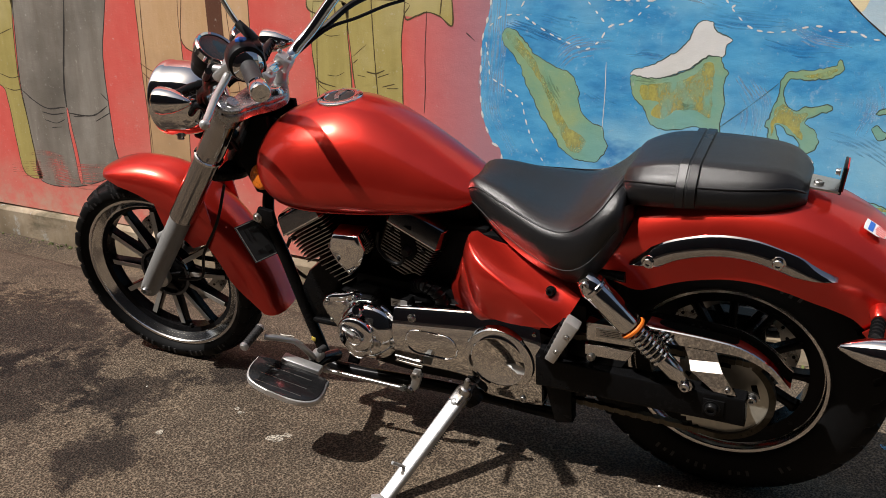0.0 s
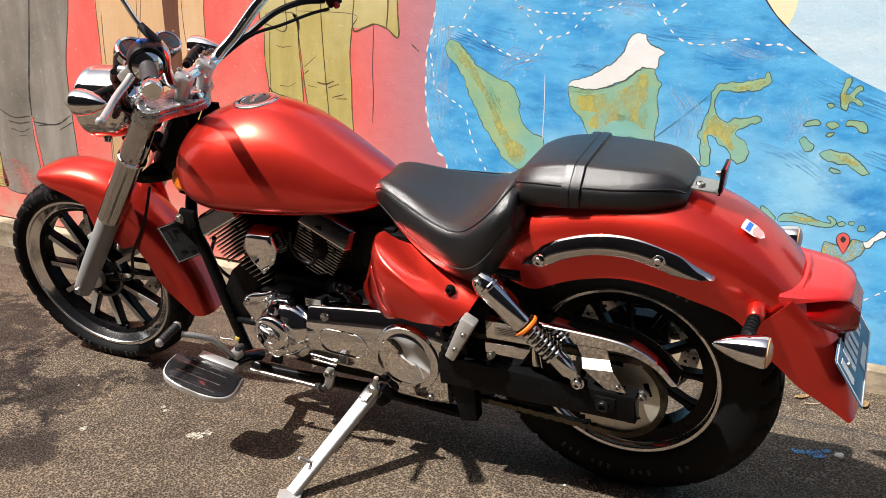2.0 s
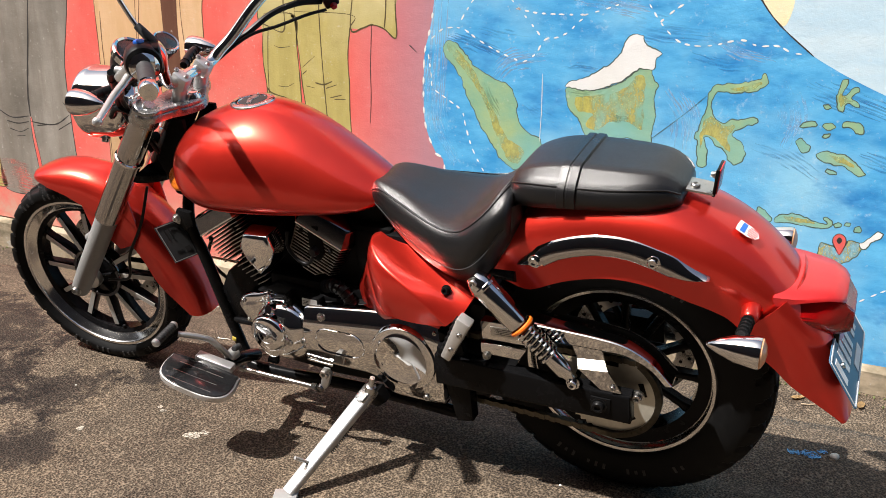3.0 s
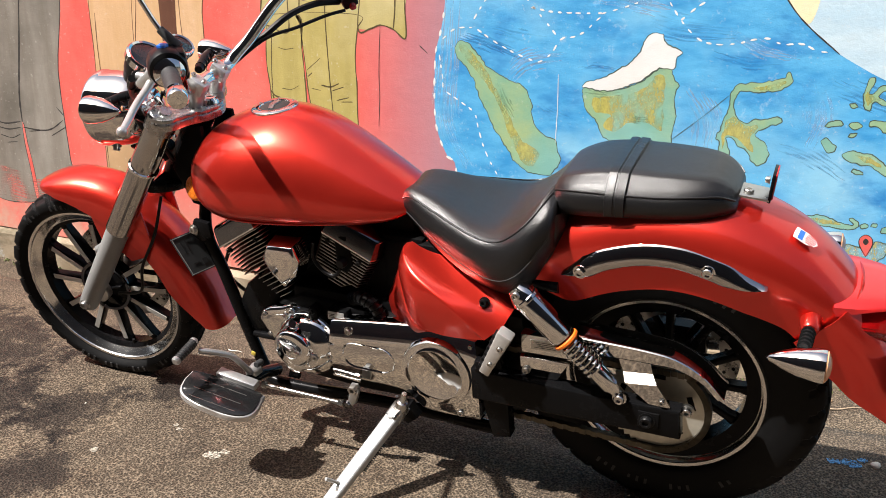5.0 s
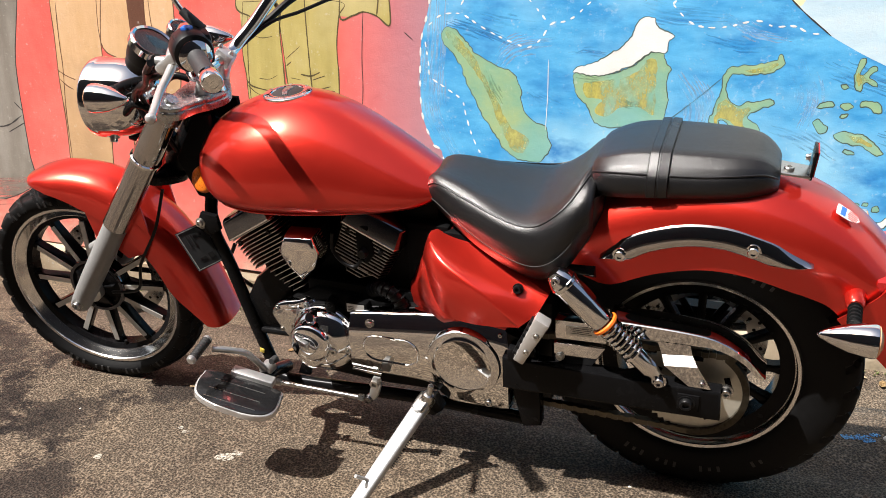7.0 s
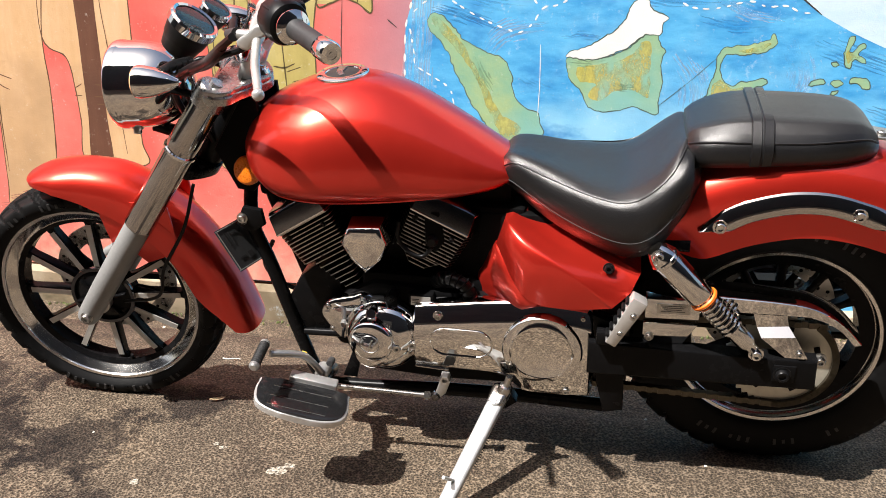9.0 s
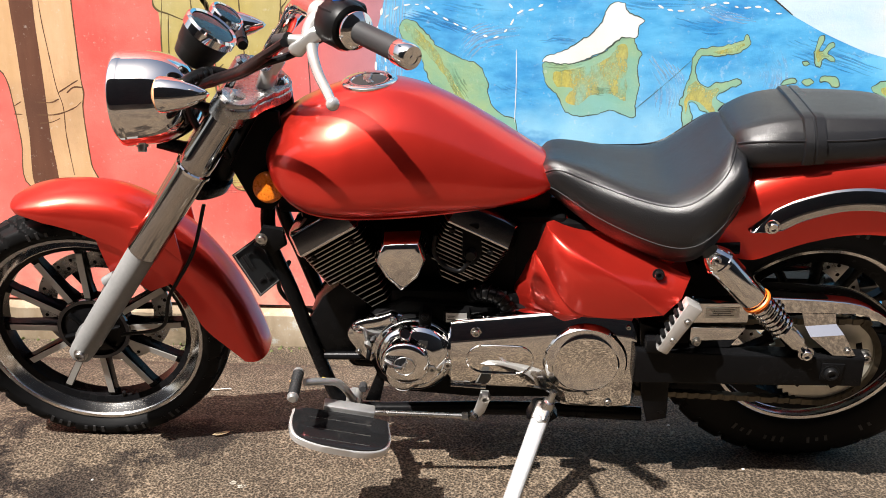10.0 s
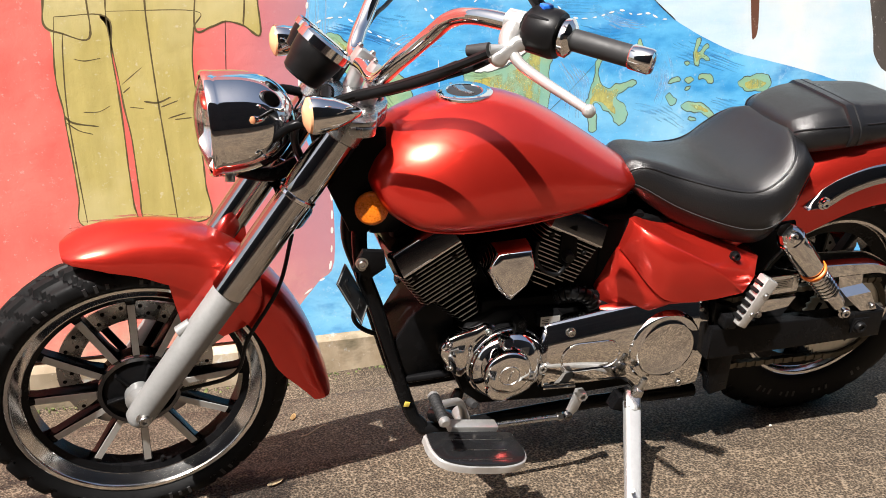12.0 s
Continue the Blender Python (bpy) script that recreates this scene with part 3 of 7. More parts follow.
# chrome trims on the rear fender
for s in (-1, 1):
    mid = catmull([(-0.192, 0.611), (-0.150, 0.630), (-0.105, 0.656), (-0.037, 0.677), (0.030, 0.680), (0.092, 0.666), (0.147, 0.648), (0.188, 0.643)], 6)
    rings = []
    for i, (u, w) in enumerate(mid):
        f = i / (len(mid) - 1)
        d = mid[min(i + 1, len(mid) - 1)] - mid[max(i - 1, 0)]
        d = d / np.linalg.norm(d)
        wide = 0.019 * min(1, 6 * f, 4.5 * (1 - f)) + 0.0008
        ring = []
        for g, o in ((-1, 0.0), (-0.8, 0.006), (-0.3, 0.011), (0.3, 0.011), (0.8, 0.006), (1, 0.0), (0.9, -0.003), (-0.9, -0.003)):
            out = 0.139 - 0.0075 * g + o * 0.7 * min(1, 8 * f, 8 * (1 - f))
            ring.append((u - d[1] * wide * g, s * out, w + d[0] * wide * g))
        rings.append(ring)
    trim = part("fender_trim", loft(rings), TRIMCHROME, BIKE, "long chrome trim with two bolts")
    for u, w in ((-0.153, 0.624), (0.084, 0.663)):
        part("bolt", bolt((u, s * 0.148, w), (0, s, 0), 0.0105, 0.007), CHROME, trim)

# fuel tank
ta_top = curve((-1.105, 0.725), (-1.085, 0.765), (-1.05, 0.795), (-1.01, 0.815), (-0.965, 0.832), (-0.913, 0.843), (-0.86, 0.845), (-0.80, 0.832), (-0.74, 0.806), (-0.68, 0.772),
               (-0.62, 0.735), (-0.57, 0.703), (-0.535, 0.683))
ta_bot = curve((-1.105, 0.705), (-1.085, 0.660), (-1.06, 0.634), (-1.02, 0.613), (-0.95, 0.606), (-0.86, 0.605), (-0.70, 0.612), (-0.60, 0.628), (-0.56, 0.645), (-0.535, 0.662))
ta_wide = curve((-1.105, 0.055), (-1.09, 0.102), (-1.06, 0.138), (-1.02, 0.163), (-0.985, 0.174), (-0.945, 0.179), (-0.90, 0.175), (-0.84, 0.166), (-0.76, 0.149), (-0.66, 0.120), (-0.58, 0.087), (-0.535, 0.055))
rings = []
for u in np.concatenate((np.linspace(-1.105, -1.06, 7)[:-1], np.linspace(-1.06, -0.57, 34)[:-1], np.linspace(-0.57, -0.535, 5))):
    t_, b_, h = ta_top(u), ta_bot(u), ta_wide(u)
    waist = b_ + 0.29 * (t_ - b_)
    ring = []
    for a in np.linspace(0, 2 * math.pi, 44, endpoint=False):
        c, s = math.cos(a), math.sin(a)
        if s >= 0:
            x, z = abs(c) ** 0.96 * math.copysign(1, c), waist + (t_ - waist) * s ** 0.98
        else:
            x, z = abs(c) ** 0.62 * math.copysign(1, c), waist + (waist - b_) * -((-s) ** 0.8)
        ring.append((u, h * x, z))
    rings.append(ring)
tank = part("fuel_tank", loft(rings), RED, BIKE, "satin red teardrop fuel tank", 60)
for s in (-1, 1):
    edge = [(u, s * ta_wide(u) * 0.865, ta_bot(u) + 0.0215) for u in np.linspace(-1.06, -0.57, 30)]
    part("tank_flange", tube(edge, 0.0045, 8, 1, False), RED, tank, "folded lower seam of the tank")
# filler cap
capm = frame_at((-0.905, 0.003, 0.841), (-0.06, -0.02, 1))
cap = part("filler_cap", lathe([(0, 0.0015), (0.034, 0.0015), (0.0355, 0.0038), (0.0375, 0.0042), (0.050, 0.0038), (0.0535, 0.0015), (0.054, -0.012)], capm, 56), CHROME, tank, "chrome ring filler cap")
part("cap_lid", lathe([(0, 0.0036), (0.031, 0.0034), (0.0335, 0.0022), (0.0335, 0.001)], capm, 40), LID, cap, "dark grey lid")
part("cap_latch", slab([(-0.028, -0.006), (0.0, -0.012), (0.026, -0.007), (0.026, 0.004), (0.004, 0.001), (-0.024, 0.011)], 0.003, capm @ Matrix.Translation((0, 0, 0.0034)), 0.0012), CAST, cap)
for i in range(6):
    a = 2 * math.pi * i / 6
    part("bolt", lathe([(0, 0.0050), (0.0026, 0.0050), (0.0031, 0.0036)], capm @ Matrix.Translation((0.0445 * math.cos(a), 0.0445 * math.sin(a), 0)), 10), STEEL, cap)

# rider seat
se_top = curve((-0.585, 0.668), (-0.572, 0.696), (-0.55, 0.709), (-0.50, 0.702), (-0.44, 0.686), (-0.38, 0.674), (-0.33, 0.675), (-0.28, 0.706), (-0.25, 0.738), (-0.235, 0.757), (-0.222, 0.768), (-0.210, 0.764))
se_seam = curve((-0.585, 0.660), (-0.57, 0.682), (-0.54, 0.696), (-0.48, 0.681), (-0.41, 0.668), (-0.35, 0.662), (-0.31, 0.670), (-0.275, 0.696), (-0.25, 0.722), (-0.235, 0.742), (-0.222, 0.757), (-0.210, 0.758))
se_bot = curve((-0.585, 0.658), (-0.56, 0.643), (-0.48, 0.589), (-0.40, 0.556), (-0.33, 0.540), (-0.285, 0.547), (-0.25, 0.580), (-0.225, 0.625), (-0.210, 0.650))
se_skirt = curve((-0.60, 0.05), (-0.565, 0.068), (-0.53, 0.088), (-0.47, 0.117), (-0.40, 0.150), (-0.34, 0.172), (-0.29, 0.182), (-0.25, 0.177), (-0.21, 0.155))
se_half = curve((-0.585, 0.048), (-0.565, 0.066), (-0.53, 0.083), (-0.47, 0.107), (-0.40, 0.142), (-0.34, 0.164), (-0.30, 0.170), (-0.272, 0.168), (-0.25, 0.155), (-0.235, 0.128), (-0.222, 0.085), (-0.210, 0.045))


def seat_ring(u, t_, s_, b_, h, boxy=False, k=None):
    """From the centre line over the seam and down the left side, then mirrored."""
    lefth = [(-h * 0.18, t_ - 0.004), (-h * 0.44, t_ - 0.002), (-h * 0.68, t_ - 0.01 * (t_ - s_)), (-h * 0.78, t_ - 0.14 * (t_ - s_)), (-h * 0.87, t_ - 0.50 * (t_ - s_)), (-h * 0.945, s_),
             (-0.35 * h - 0.62 * (k or h), s_ - 0.10 * (s_ - b_)), (-(k or h), s_ - 0.36 * (s_ - b_)), (-(k or h) * 0.945, s_ - 0.70 * (s_ - b_)), (-(k or h) * 0.82, b_ + 0.05 * (s_ - b_)), (-(k or h) * 0.72, b_)]
    if boxy:
        d = t_ - s_
        lefth = [(-h * 0.18, t_), (-h * 0.45, t_ - 0.02 * d), (-h * 0.66, t_ - 0.04 * d), (-h * 0.70, t_ - 0.13 * d), (-h * 0.83, t_ - 0.56 * d), (-h * 0.945, s_),
                 (-h * 0.985, s_ - 0.22 * (s_ - b_)), (-h * 1.0, s_ - 0.55 * (s_ - b_)), (-h * 0.96, b_ + 0.06 * (s_ - b_)), (-h * 0.88, b_)]
    return [(u, x, z) for x, z in lefth] + [(u, -x, z) for x, z in lefth[::-1]]


def cushion(name, label, us, top, seam, bottom, half, boxy=False, skirt=None):
    skirt = skirt or half
    rings = [seat_ring(u, top(u), seam(u), bottom(u), half(u), boxy, skirt(u)) for u in us]
    bm = loft(rings)
    bm.faces.ensure_lookup_table()
    for f in bm.faces:
        f.material_index = 0 if len(f.verts) > 4 or all(abs(v.co.y) < half(v.co.x) * (0.84 if boxy else 0.90) and v.co.z > seam(v.co.x) - 0.004 for v in f.verts) else 1
    ob = part(name, bm, [SEAT_TOP, SEAT_SIDE], BIKE, label, 70)
    for s in (-1, 1):
        for g, dz, r, mat, nm in ((0.935, 0.002, 0.0022, SEAT_TOP, "seam_welt"), (0.988, -0.60, 0.0010, STEEL, "piping")):
            path = []
            for u in us[1:-1]:
                z = seam(u) + dz if dz > 0 else seam(u) + dz * (seam(u) - bottom(u))
                path.append((u, s * (half(u) if dz > 0 else skirt(u)) * g, z))
            if nm == "piping" and name == "passenger_seat":
                continue
            part(nm, tube(path, r, 6, 1, False), SEAT_SIDE if nm == "seam_welt" else THREAD, ob)
        st = bmesh.new()
        run = catmull([(u, s * half(u) * 0.958, seam(u) - 0.009) for u in us[1:-1]], 4)
        for a, b in list(zip(run[:-1], run[1:]))[::2]:
            tube([a + (0, s * 0.0015, 0), b + (0, s * 0.0015, 0)], 0.0006, 4, 1, False, bm=st)
        part("stitching", st, THREAD, ob, "grey stitching")
    return ob


cushion("rider_seat", "scooped black leather rider seat", np.concatenate(([-0.585, -0.58], np.linspace(-0.572, -0.25, 30), np.linspace(-0.244, -0.210, 8))), se_top, se_seam, se_bot, se_half, False, se_skirt)
pi_top = curve((-0.226, 0.768), (-0.218, 0.782), (-0.195, 0.794), (-0.160, 0.806), (-0.12, 0.812), (-0.05, 0.814), (0.03, 0.813), (0.075, 0.808), (0.10, 0.794), (0.115, 0.776), (0.12, 0.763))
pi_seam = curve((-0.226, 0.756), (-0.215, 0.766), (-0.18, 0.775), (-0.12, 0.779), (-0.02, 0.782), (0.04, 0.786), (0.085, 0.785), (0.11, 0.771), (0.12, 0.758))
pi_bot = curve((-0.226, 0.715), (-0.20, 0.722), (-0.16, 0.728), (-0.05, 0.738), (0.04, 0.742), (0.09, 0.746), (0.12, 0.750))
pi_half = curve((-0.226, 0.088), (-0.212, 0.106), (-0.18, 0.121), (-0.12, 0.127), (-0.02, 0.124), (0.05, 0.112), (0.095, 0.088), (0.115, 0.062), (0.12, 0.045))
pillion = cushion("passenger_seat", "black leather passenger pad with a strap", np.concatenate(([-0.226, -0.222], np.linspace(-0.214, 0.10, 28), [0.106, 0.110, 0.114])), pi_top, pi_seam, pi_bot, pi_half, True)
rings = []
for u, o in ((-0.116, 0.000), (-0.114, 0.005), (-0.099, 0.0055), (-0.0975, 0.0035), (-0.095, 0.0035), (-0.0935, 0.0055), (-0.078, 0.005), (-0.076, 0.000)):
    r = seat_ring(u, pi_top(u) + o, pi_seam(u) + o * 0.6, pi_bot(u) + 0.004, pi_half(u) + o, True)
    rings.append(r)
part("strap", loft(rings, caps=False), SEAT_SIDE, pillion, "black leather strap across the pad", 50)

rings = [[(u, y * k, z) for y, z in ((-1, lo), (-1.02, 0.5 * (lo + hi)), (-0.96, hi), (0.96, hi), (1.02, 0.5 * (lo + hi)), (1, lo))]
         for u, k, lo, hi in ((-0.30, 0.128, 0.56, 0.66), (-0.25, 0.138, 0.585, 0.70), (-0.215, 0.130, 0.640, 0.722), (-0.195, 0.110, 0.690, 0.728))]
part("seat_base", loft(rings), SEAT_SIDE, pillion, "black base skirt under the pad", 60)

# rear carrier tab and reflector
part("carrier_tab", slab([(-0.070, -0.032), (0.030, -0.028), (0.030, 0.028), (-0.070, 0.032)], 0.004, pose(0.136, -0.006, 0.766, 0, 6, 0), 0.001), STEEL, BIKE, "bare steel bracket")
part("bolt", bolt((0.128, -0.014, 0.771), (0.1, 0, 1), 0.0095), STEEL, BIKE)
part("bolt", bolt((0.160, -0.006, 0.795), (-1, 0, 0.05), 0.006, 0.006), STEEL, BIKE)
plate_m = pose(0.168, -0.006, 0.788, 0, 5, 0)
ref = part("rear_tab", box((0.006, 0.056, 0.056), plate_m, 0.002), BLACK, BIKE, "black upright tab")
part("reflector", box((0.003, 0.050, 0.050), plate_m @ Matrix.Translation((0.004, 0, 0.003)), 0.001), REFLECTOR, ref, "dark red reflector")

# tail light, plate and indicators
def tail_ring(u, w, lo, hi):
    mid = 0.5 * (lo + hi)
    return [(u, y, z) for y, z in ((-w, mid + 0.004), (-w * 0.97, mid - 0.012), (-w * 0.72, lo), (w * 0.72, lo), (w * 0.97, mid - 0.012), (w, mid + 0.004), (w * 0.80, hi), (-w * 0.80, hi))]


lamp = loft([tail_ring(*r) for r in ((0.290, 0.109, 0.560, 0.586), (0.312, 0.106, 0.548, 0.591), (0.352, 0.101, 0.530, 0.598), (0.392, 0.090, 0.520, 0.601), (0.420, 0.072, 0.518, 0.592), (0.442, 0.048, 0.522, 0.566))])
bmesh.ops.bevel(lamp, geom=lamp.edges[:], offset=0.003, segments=2, affect="EDGES")
tl = part("tail_light", lamp, REDLENS, BIKE, "clear red tail light lens", 30)
inner = loft([tail_ring(*r) for r in ((0.320, 0.088, 0.552, 0.584), (0.358, 0.084, 0.536, 0.584), (0.392, 0.068, 0.528, 0.580), (0.420, 0.042, 0.530, 0.564))])
part("lamp_reflector", inner, LAMPBODY, tl, "red faceted lamp body", 10)
hood = loft([[(u, y, z) for y, z in ((-w, lo), (-w * 0.985, hi - 0.004), (-w * 0.93, hi), (-w * 0.5, hi + 0.004), (0, hi + 0.006), (w * 0.5, hi + 0.004), (w * 0.93, hi), (w * 0.985, hi - 0.004), (w, lo), (w * 0.5, lo), (-w * 0.5, lo))]
             for u, w, lo, hi in ((0.300, 0.108, 0.586, 0.611), (0.336, 0.101, 0.596, 0.610), (0.366, 0.092, 0.601, 0.609), (0.392, 0.080, 0.602, 0.608), (0.414, 0.064, 0.596, 0.602), (0.424, 0.052, 0.590, 0.594))])
part("tail_light_hood", hood, DEEPRED, tl, "red hood over the lens", 40)
PLATE = Matrix(((0, -0.523, 0.852, 0.440), (1, 0, 0, 0.0), (0, 0.852, 0.523, 0.462), (0, 0, 0, 1)))
pl = part("number_plate", slab([(-0.1375, -0.050), (-0.132, -0.056), (0.132, -0.056), (0.1375, -0.050), (0.1375, 0.050), (0.132, 0.056), (-0.132, 0.056), (-0.1375, 0.050)], 0.002, PLATE, 0.0006), BLUEPLATE, BIKE, "blue-grey number plate with white markings")
edge = bmesh.new()
for w, h, x, y in ((0.262, 0.003, 0, 0.0515), (0.262, 0.003, 0, -0.0515), (0.003, 0.100, -0.1325, 0), (0.003, 0.100, 0.1325, 0)):
    box((w, h, 0.001), PLATE @ Matrix.Translation((x, y, 0.0026)), 0, bm=edge)
part("plate_border", edge, WHITEPAINT, pl, "white border line")
for x, y, w, h in ((-0.108, 0.012, 0.018, 0.050), (-0.066, 0.012, 0.018, 0.050), (-0.038, 0.012, 0.018, 0.050), (-0.010, 0.012, 0.018, 0.050), (0.018, 0.012, 0.018, 0.050), (0.060, 0.012, 0.018, 0.050), (0.088, 0.012, 0.018, 0.050), (0.018, -0.036, 0.080, 0.018)):
    part("plate_bar", box((w, h, 0.001), PLATE @ Matrix.Translation((x, y, 0.0026)), 0), WHITEPAINT, pl, "white painted bar")
part("plate_bolt", bolt(PLATE @ Vector((-0.085, 0.012, 0.002)), PLATE.to_3x3() @ Vector((0, 0, 1)), 0.006, 0.005), STEEL, pl)
part("plate_holder", box((0.03, 0.10, 0.05), pose(0.408, 0, 0.502), 0.006), PLASTIC, BIKE, "black plate holder")
# shield sticker on the fender, its point towards the tail
SHIELD_TURN = radians(83)
SHIELD = frame_at((0.237, -0.050, 0.7075), (0.46, -0.14, 0.86), (0, 1, 0.1)) @ Matrix.Rotation(SHIELD_TURN, 4, 'Z')
shield = [(-0.017, 0.022), (0.0, 0.023), (0.017, 0.022), (0.017, -0.004), (0.011, -0.018), (0.0, -0.024), (-0.011, -0.018), (-0.017, -0.004)]


def indicator(lens_at, length, r, after, stem, front_facing):
    """A chrome bullet with a pale amber lens; the lens looks forwards or backwards."""
    d = -1 if front_facing else 1
    m = frame_at(lens_at, (d, 0, 0))
    shell = part("indicator", after(lathe([(r, 0.0), (r * 1.03, -0.006), (r, -0.016), (r * 0.86, -length * 0.45), (r * 0.55, -length * 0.72), (r * 0.22, -length * 0.93), (0, -length)], m, 32)), CHROME, BIKE, "chrome bullet indicator")
    part("lens", after(lathe([(0, 0.011), (r * 0.5, 0.009), (r * 0.9, 0.003), (r * 0.985, -0.003), (r * 0.98, -0.008)], m, 32)), AMBER_PALE, shell, "pale amber lens")
    part("stem", after(tube(stem, 0.010, 12, 4)), PLASTIC, shell, "ribbed rubber stem")
    ribs = bmesh.new()
    a, b = Vector(stem[0]), Vector(stem[-1])
    for f in np.linspace(0.1, 0.85, 5):
        lathe([(0.009, -0.002), (0.013, 0), (0.009, 0.002)], frame_at(a.lerp(b, f), b - a), 14, bm=ribs)
    part("stem_ribs", after(ribs), PLASTIC, shell)


for s in (-1, 1):
    part("stem_boss", lathe([(0, 0.034), (0.012, 0.034), (0.016, 0.029), (0.018, 0.010), (0.022, -0.01)], frame_at((0.266, s * 0.118, 0.580), (0, s, -0.02)), 24), RED, BIKE, "red boss under the indicator stem")
    indicator((0.300, s * 0.226, 0.560), 0.098, 0.030, lambda b: b, [(0.262, s * 0.208, 0.577), (0.264, s * 0.182, 0.578), (0.266, s * 0.150, 0.579)], False)
    lens_at = turned_back(-1.232, -0.221, 0.884) if s < 0 else mirror(turned_back(-1.202, -0.221, 0.872))
    indicator(lens_at, 0.086, 0.030, steered, [lens_at + Vector(d) for d in ((0.031, -s * 0.020, 0.006), (0.043, -s * 0.066, 0.006), (0.058, -s * 0.120, -0.004))], True)

# shock absorbers
for s in (-1, 1):
    a, b = Vector((-0.262, s * 0.190, 0.585)), Vector((-0.059, s * 0.176, 0.374))
    d = (b - a).normalized()
    m = frame_at(a, d)
    shock = part("shock_absorber", lathe([(0, -0.012), (0.016, -0.012), (0.022, -0.002), (0.027, 0.010), (0.027, 0.120), (0.025, 0.126), (0.012, 0.128), (0.012, 0.29)], m, 28), CHROME, BIKE, "chrome shock absorber")
    part("preload_ring", lathe([(0.025, 0.130), (0.0282, 0.132), (0.0282, 0.1365), (0.025, 0.139), (0.02, 0.141)], m, 28), ORANGE, shock, "orange collar")
    coil = [m @ Vector((0.0205 * math.cos(t), 0.0205 * math.sin(t), 0.142 + 0.080 * t / (2 * math.pi * 7))) for t in np.linspace(0, 2 * math.pi * 7, 112)]
    part("spring", tube(coil, 0.0042, 8, 1, False), CHROME, shock, "chrome coil spring")
    part("lower_body", lathe([(0.012, 0.21), (0.019, 0.218), (0.019, 0.262), (0.014, 0.272), (0.012, 0.29)], m, 24), CHROME, shock)
    part("upper_collar", lathe([(0.027, 0.014), (0.0288, 0.016), (0.0288, 0.022), (0.027, 0.024)], m, 28), CHROME, shock)
    part("lower_bolt", bolt((-0.059, s * 0.186, 0.374), (0, s, 0), 0.011, 0.009), CHROME, shock)
    part("upper_bolt", bolt((-0.262, s * 0.207, 0.585), (0, s, 0), 0.010, 0.007), STEEL, shock)

# swing arm, chain, sprocket, guard
for s in (-1, 1):
    arm = [(-0.38, 0.365), (-0.14, 0.362), (0.058, 0.362), (0.062, 0.296), (-0.125, 0.294), (-0.38, 0.288)]
    sw = part("swing_arm", slab(arm, 0.034, side(s * 0.158 + (0.012 if s < 0 else 0.0)), 0.004), BLACK, BIKE, "black box-section swing arm")
    part("axle_nut", bolt((-0.004, s * 0.184, 0.330), (0, s, 0), 0.013, 0.010), PLASTIC, sw)
    part("axle_plate", slab([(-0.022, 0.312), (0.020, 0.312), (0.020, 0.350), (-0.022, 0.350)], 0.005, side(-0.178 if s < 0 else 0.18), 0.002), BLACK, sw)
    part("adjuster", bolt((0.068, s * 0.150, 0.349), (0, s, 0), 0.010, 0.012), STEEL, sw)
sm = frame_at((0, -0.112, 0.32), LEFT)
teeth = 42
prof = []
for i in range(teeth * 2):
    a = math.pi * i / teeth
    r = 0.108 if i % 2 else 0.100
    prof.append((r * math.cos(a), r * math.sin(a)))
part("sprocket", slab(prof, 0.006, sm, 0), PALESTEEL, rear, "steel chain sprocket")
for i in range(5):
    lm = sm @ Matrix.Rotation(2 * math.pi * i / 5 + 0.3, 4, "Z") @ Matrix.Translation((0.074, 0, 0.0055))
    part("sprocket_slot", box((0.012, 0.034, 0.002), lm, 0.0008), BLACK, rear, "dark slot in the sprocket")
chain = bmesh.new()
loop = [(-0.42, 0.225), (-0.30, 0.222)] + [(0.106 * math.sin(a), 0.32 - 0.106 * math.cos(a)) for a in np.linspace(-0.1, 2.6, 22)] + [(-0.16, 0.405), (-0.42, 0.39)]
run = catmull([(u, 0, w) for u, w in loop], 3)
for a, b in zip(run[:-1], run[1:]):
    d = Vector(b - a)
    steps = max(1, round(d.length / 0.0125))
    for k in range(steps):
        c = Vector(a) + d * (k + 0.5) / steps
        box((0.013, 0.010 if k % 2 else 0.015, 0.013), Matrix.Translation((c.x, -0.119, c.z)) @ Matrix.Rotation(-math.atan2(d.z, d.x), 4, "Y"), 0, bm=chain)
part("chain", chain, OILYSTEEL, BIKE, "dark oily drive chain")
gu = catmull([(-0.165, 0.478), (-0.126, 0.478), (-0.022, 0.475), (0.042, 0.466), (0.096, 0.437), (0.136, 0.396)], 6)
gl = catmull([(-0.165, 0.442), (-0.090, 0.446), (-0.010, 0.447), (0.042, 0.445), (0.090, 0.424), (0.124, 0.390)], 6)
rings = [[(a[0], -0.150, a[1]), (a[0], -0.154, a[1] - 0.003), (b[0], -0.154, b[1]), (b[0], -0.150, b[1]), (b[0], -0.148, b[1] + 0.003), (a[0], -0.147, a[1] - 0.004), (a[0], -0.100, a[1]), (a[0], -0.100, a[1] + 0.004)] for a, b in zip(gu, gl)]
guard = part("chain_guard", loft(rings), CHROME, BIKE, "chrome chain guard")


def folded(front, back, thick=0.004):
    """A bent strip of plate between two edges."""
    rings = []
    for a, b in zip(front, back):
        rings.append([a, b, (b[0], b[1] + thick, b[2]), (a[0], a[1] + thick, a[2])])
    return loft(rings)


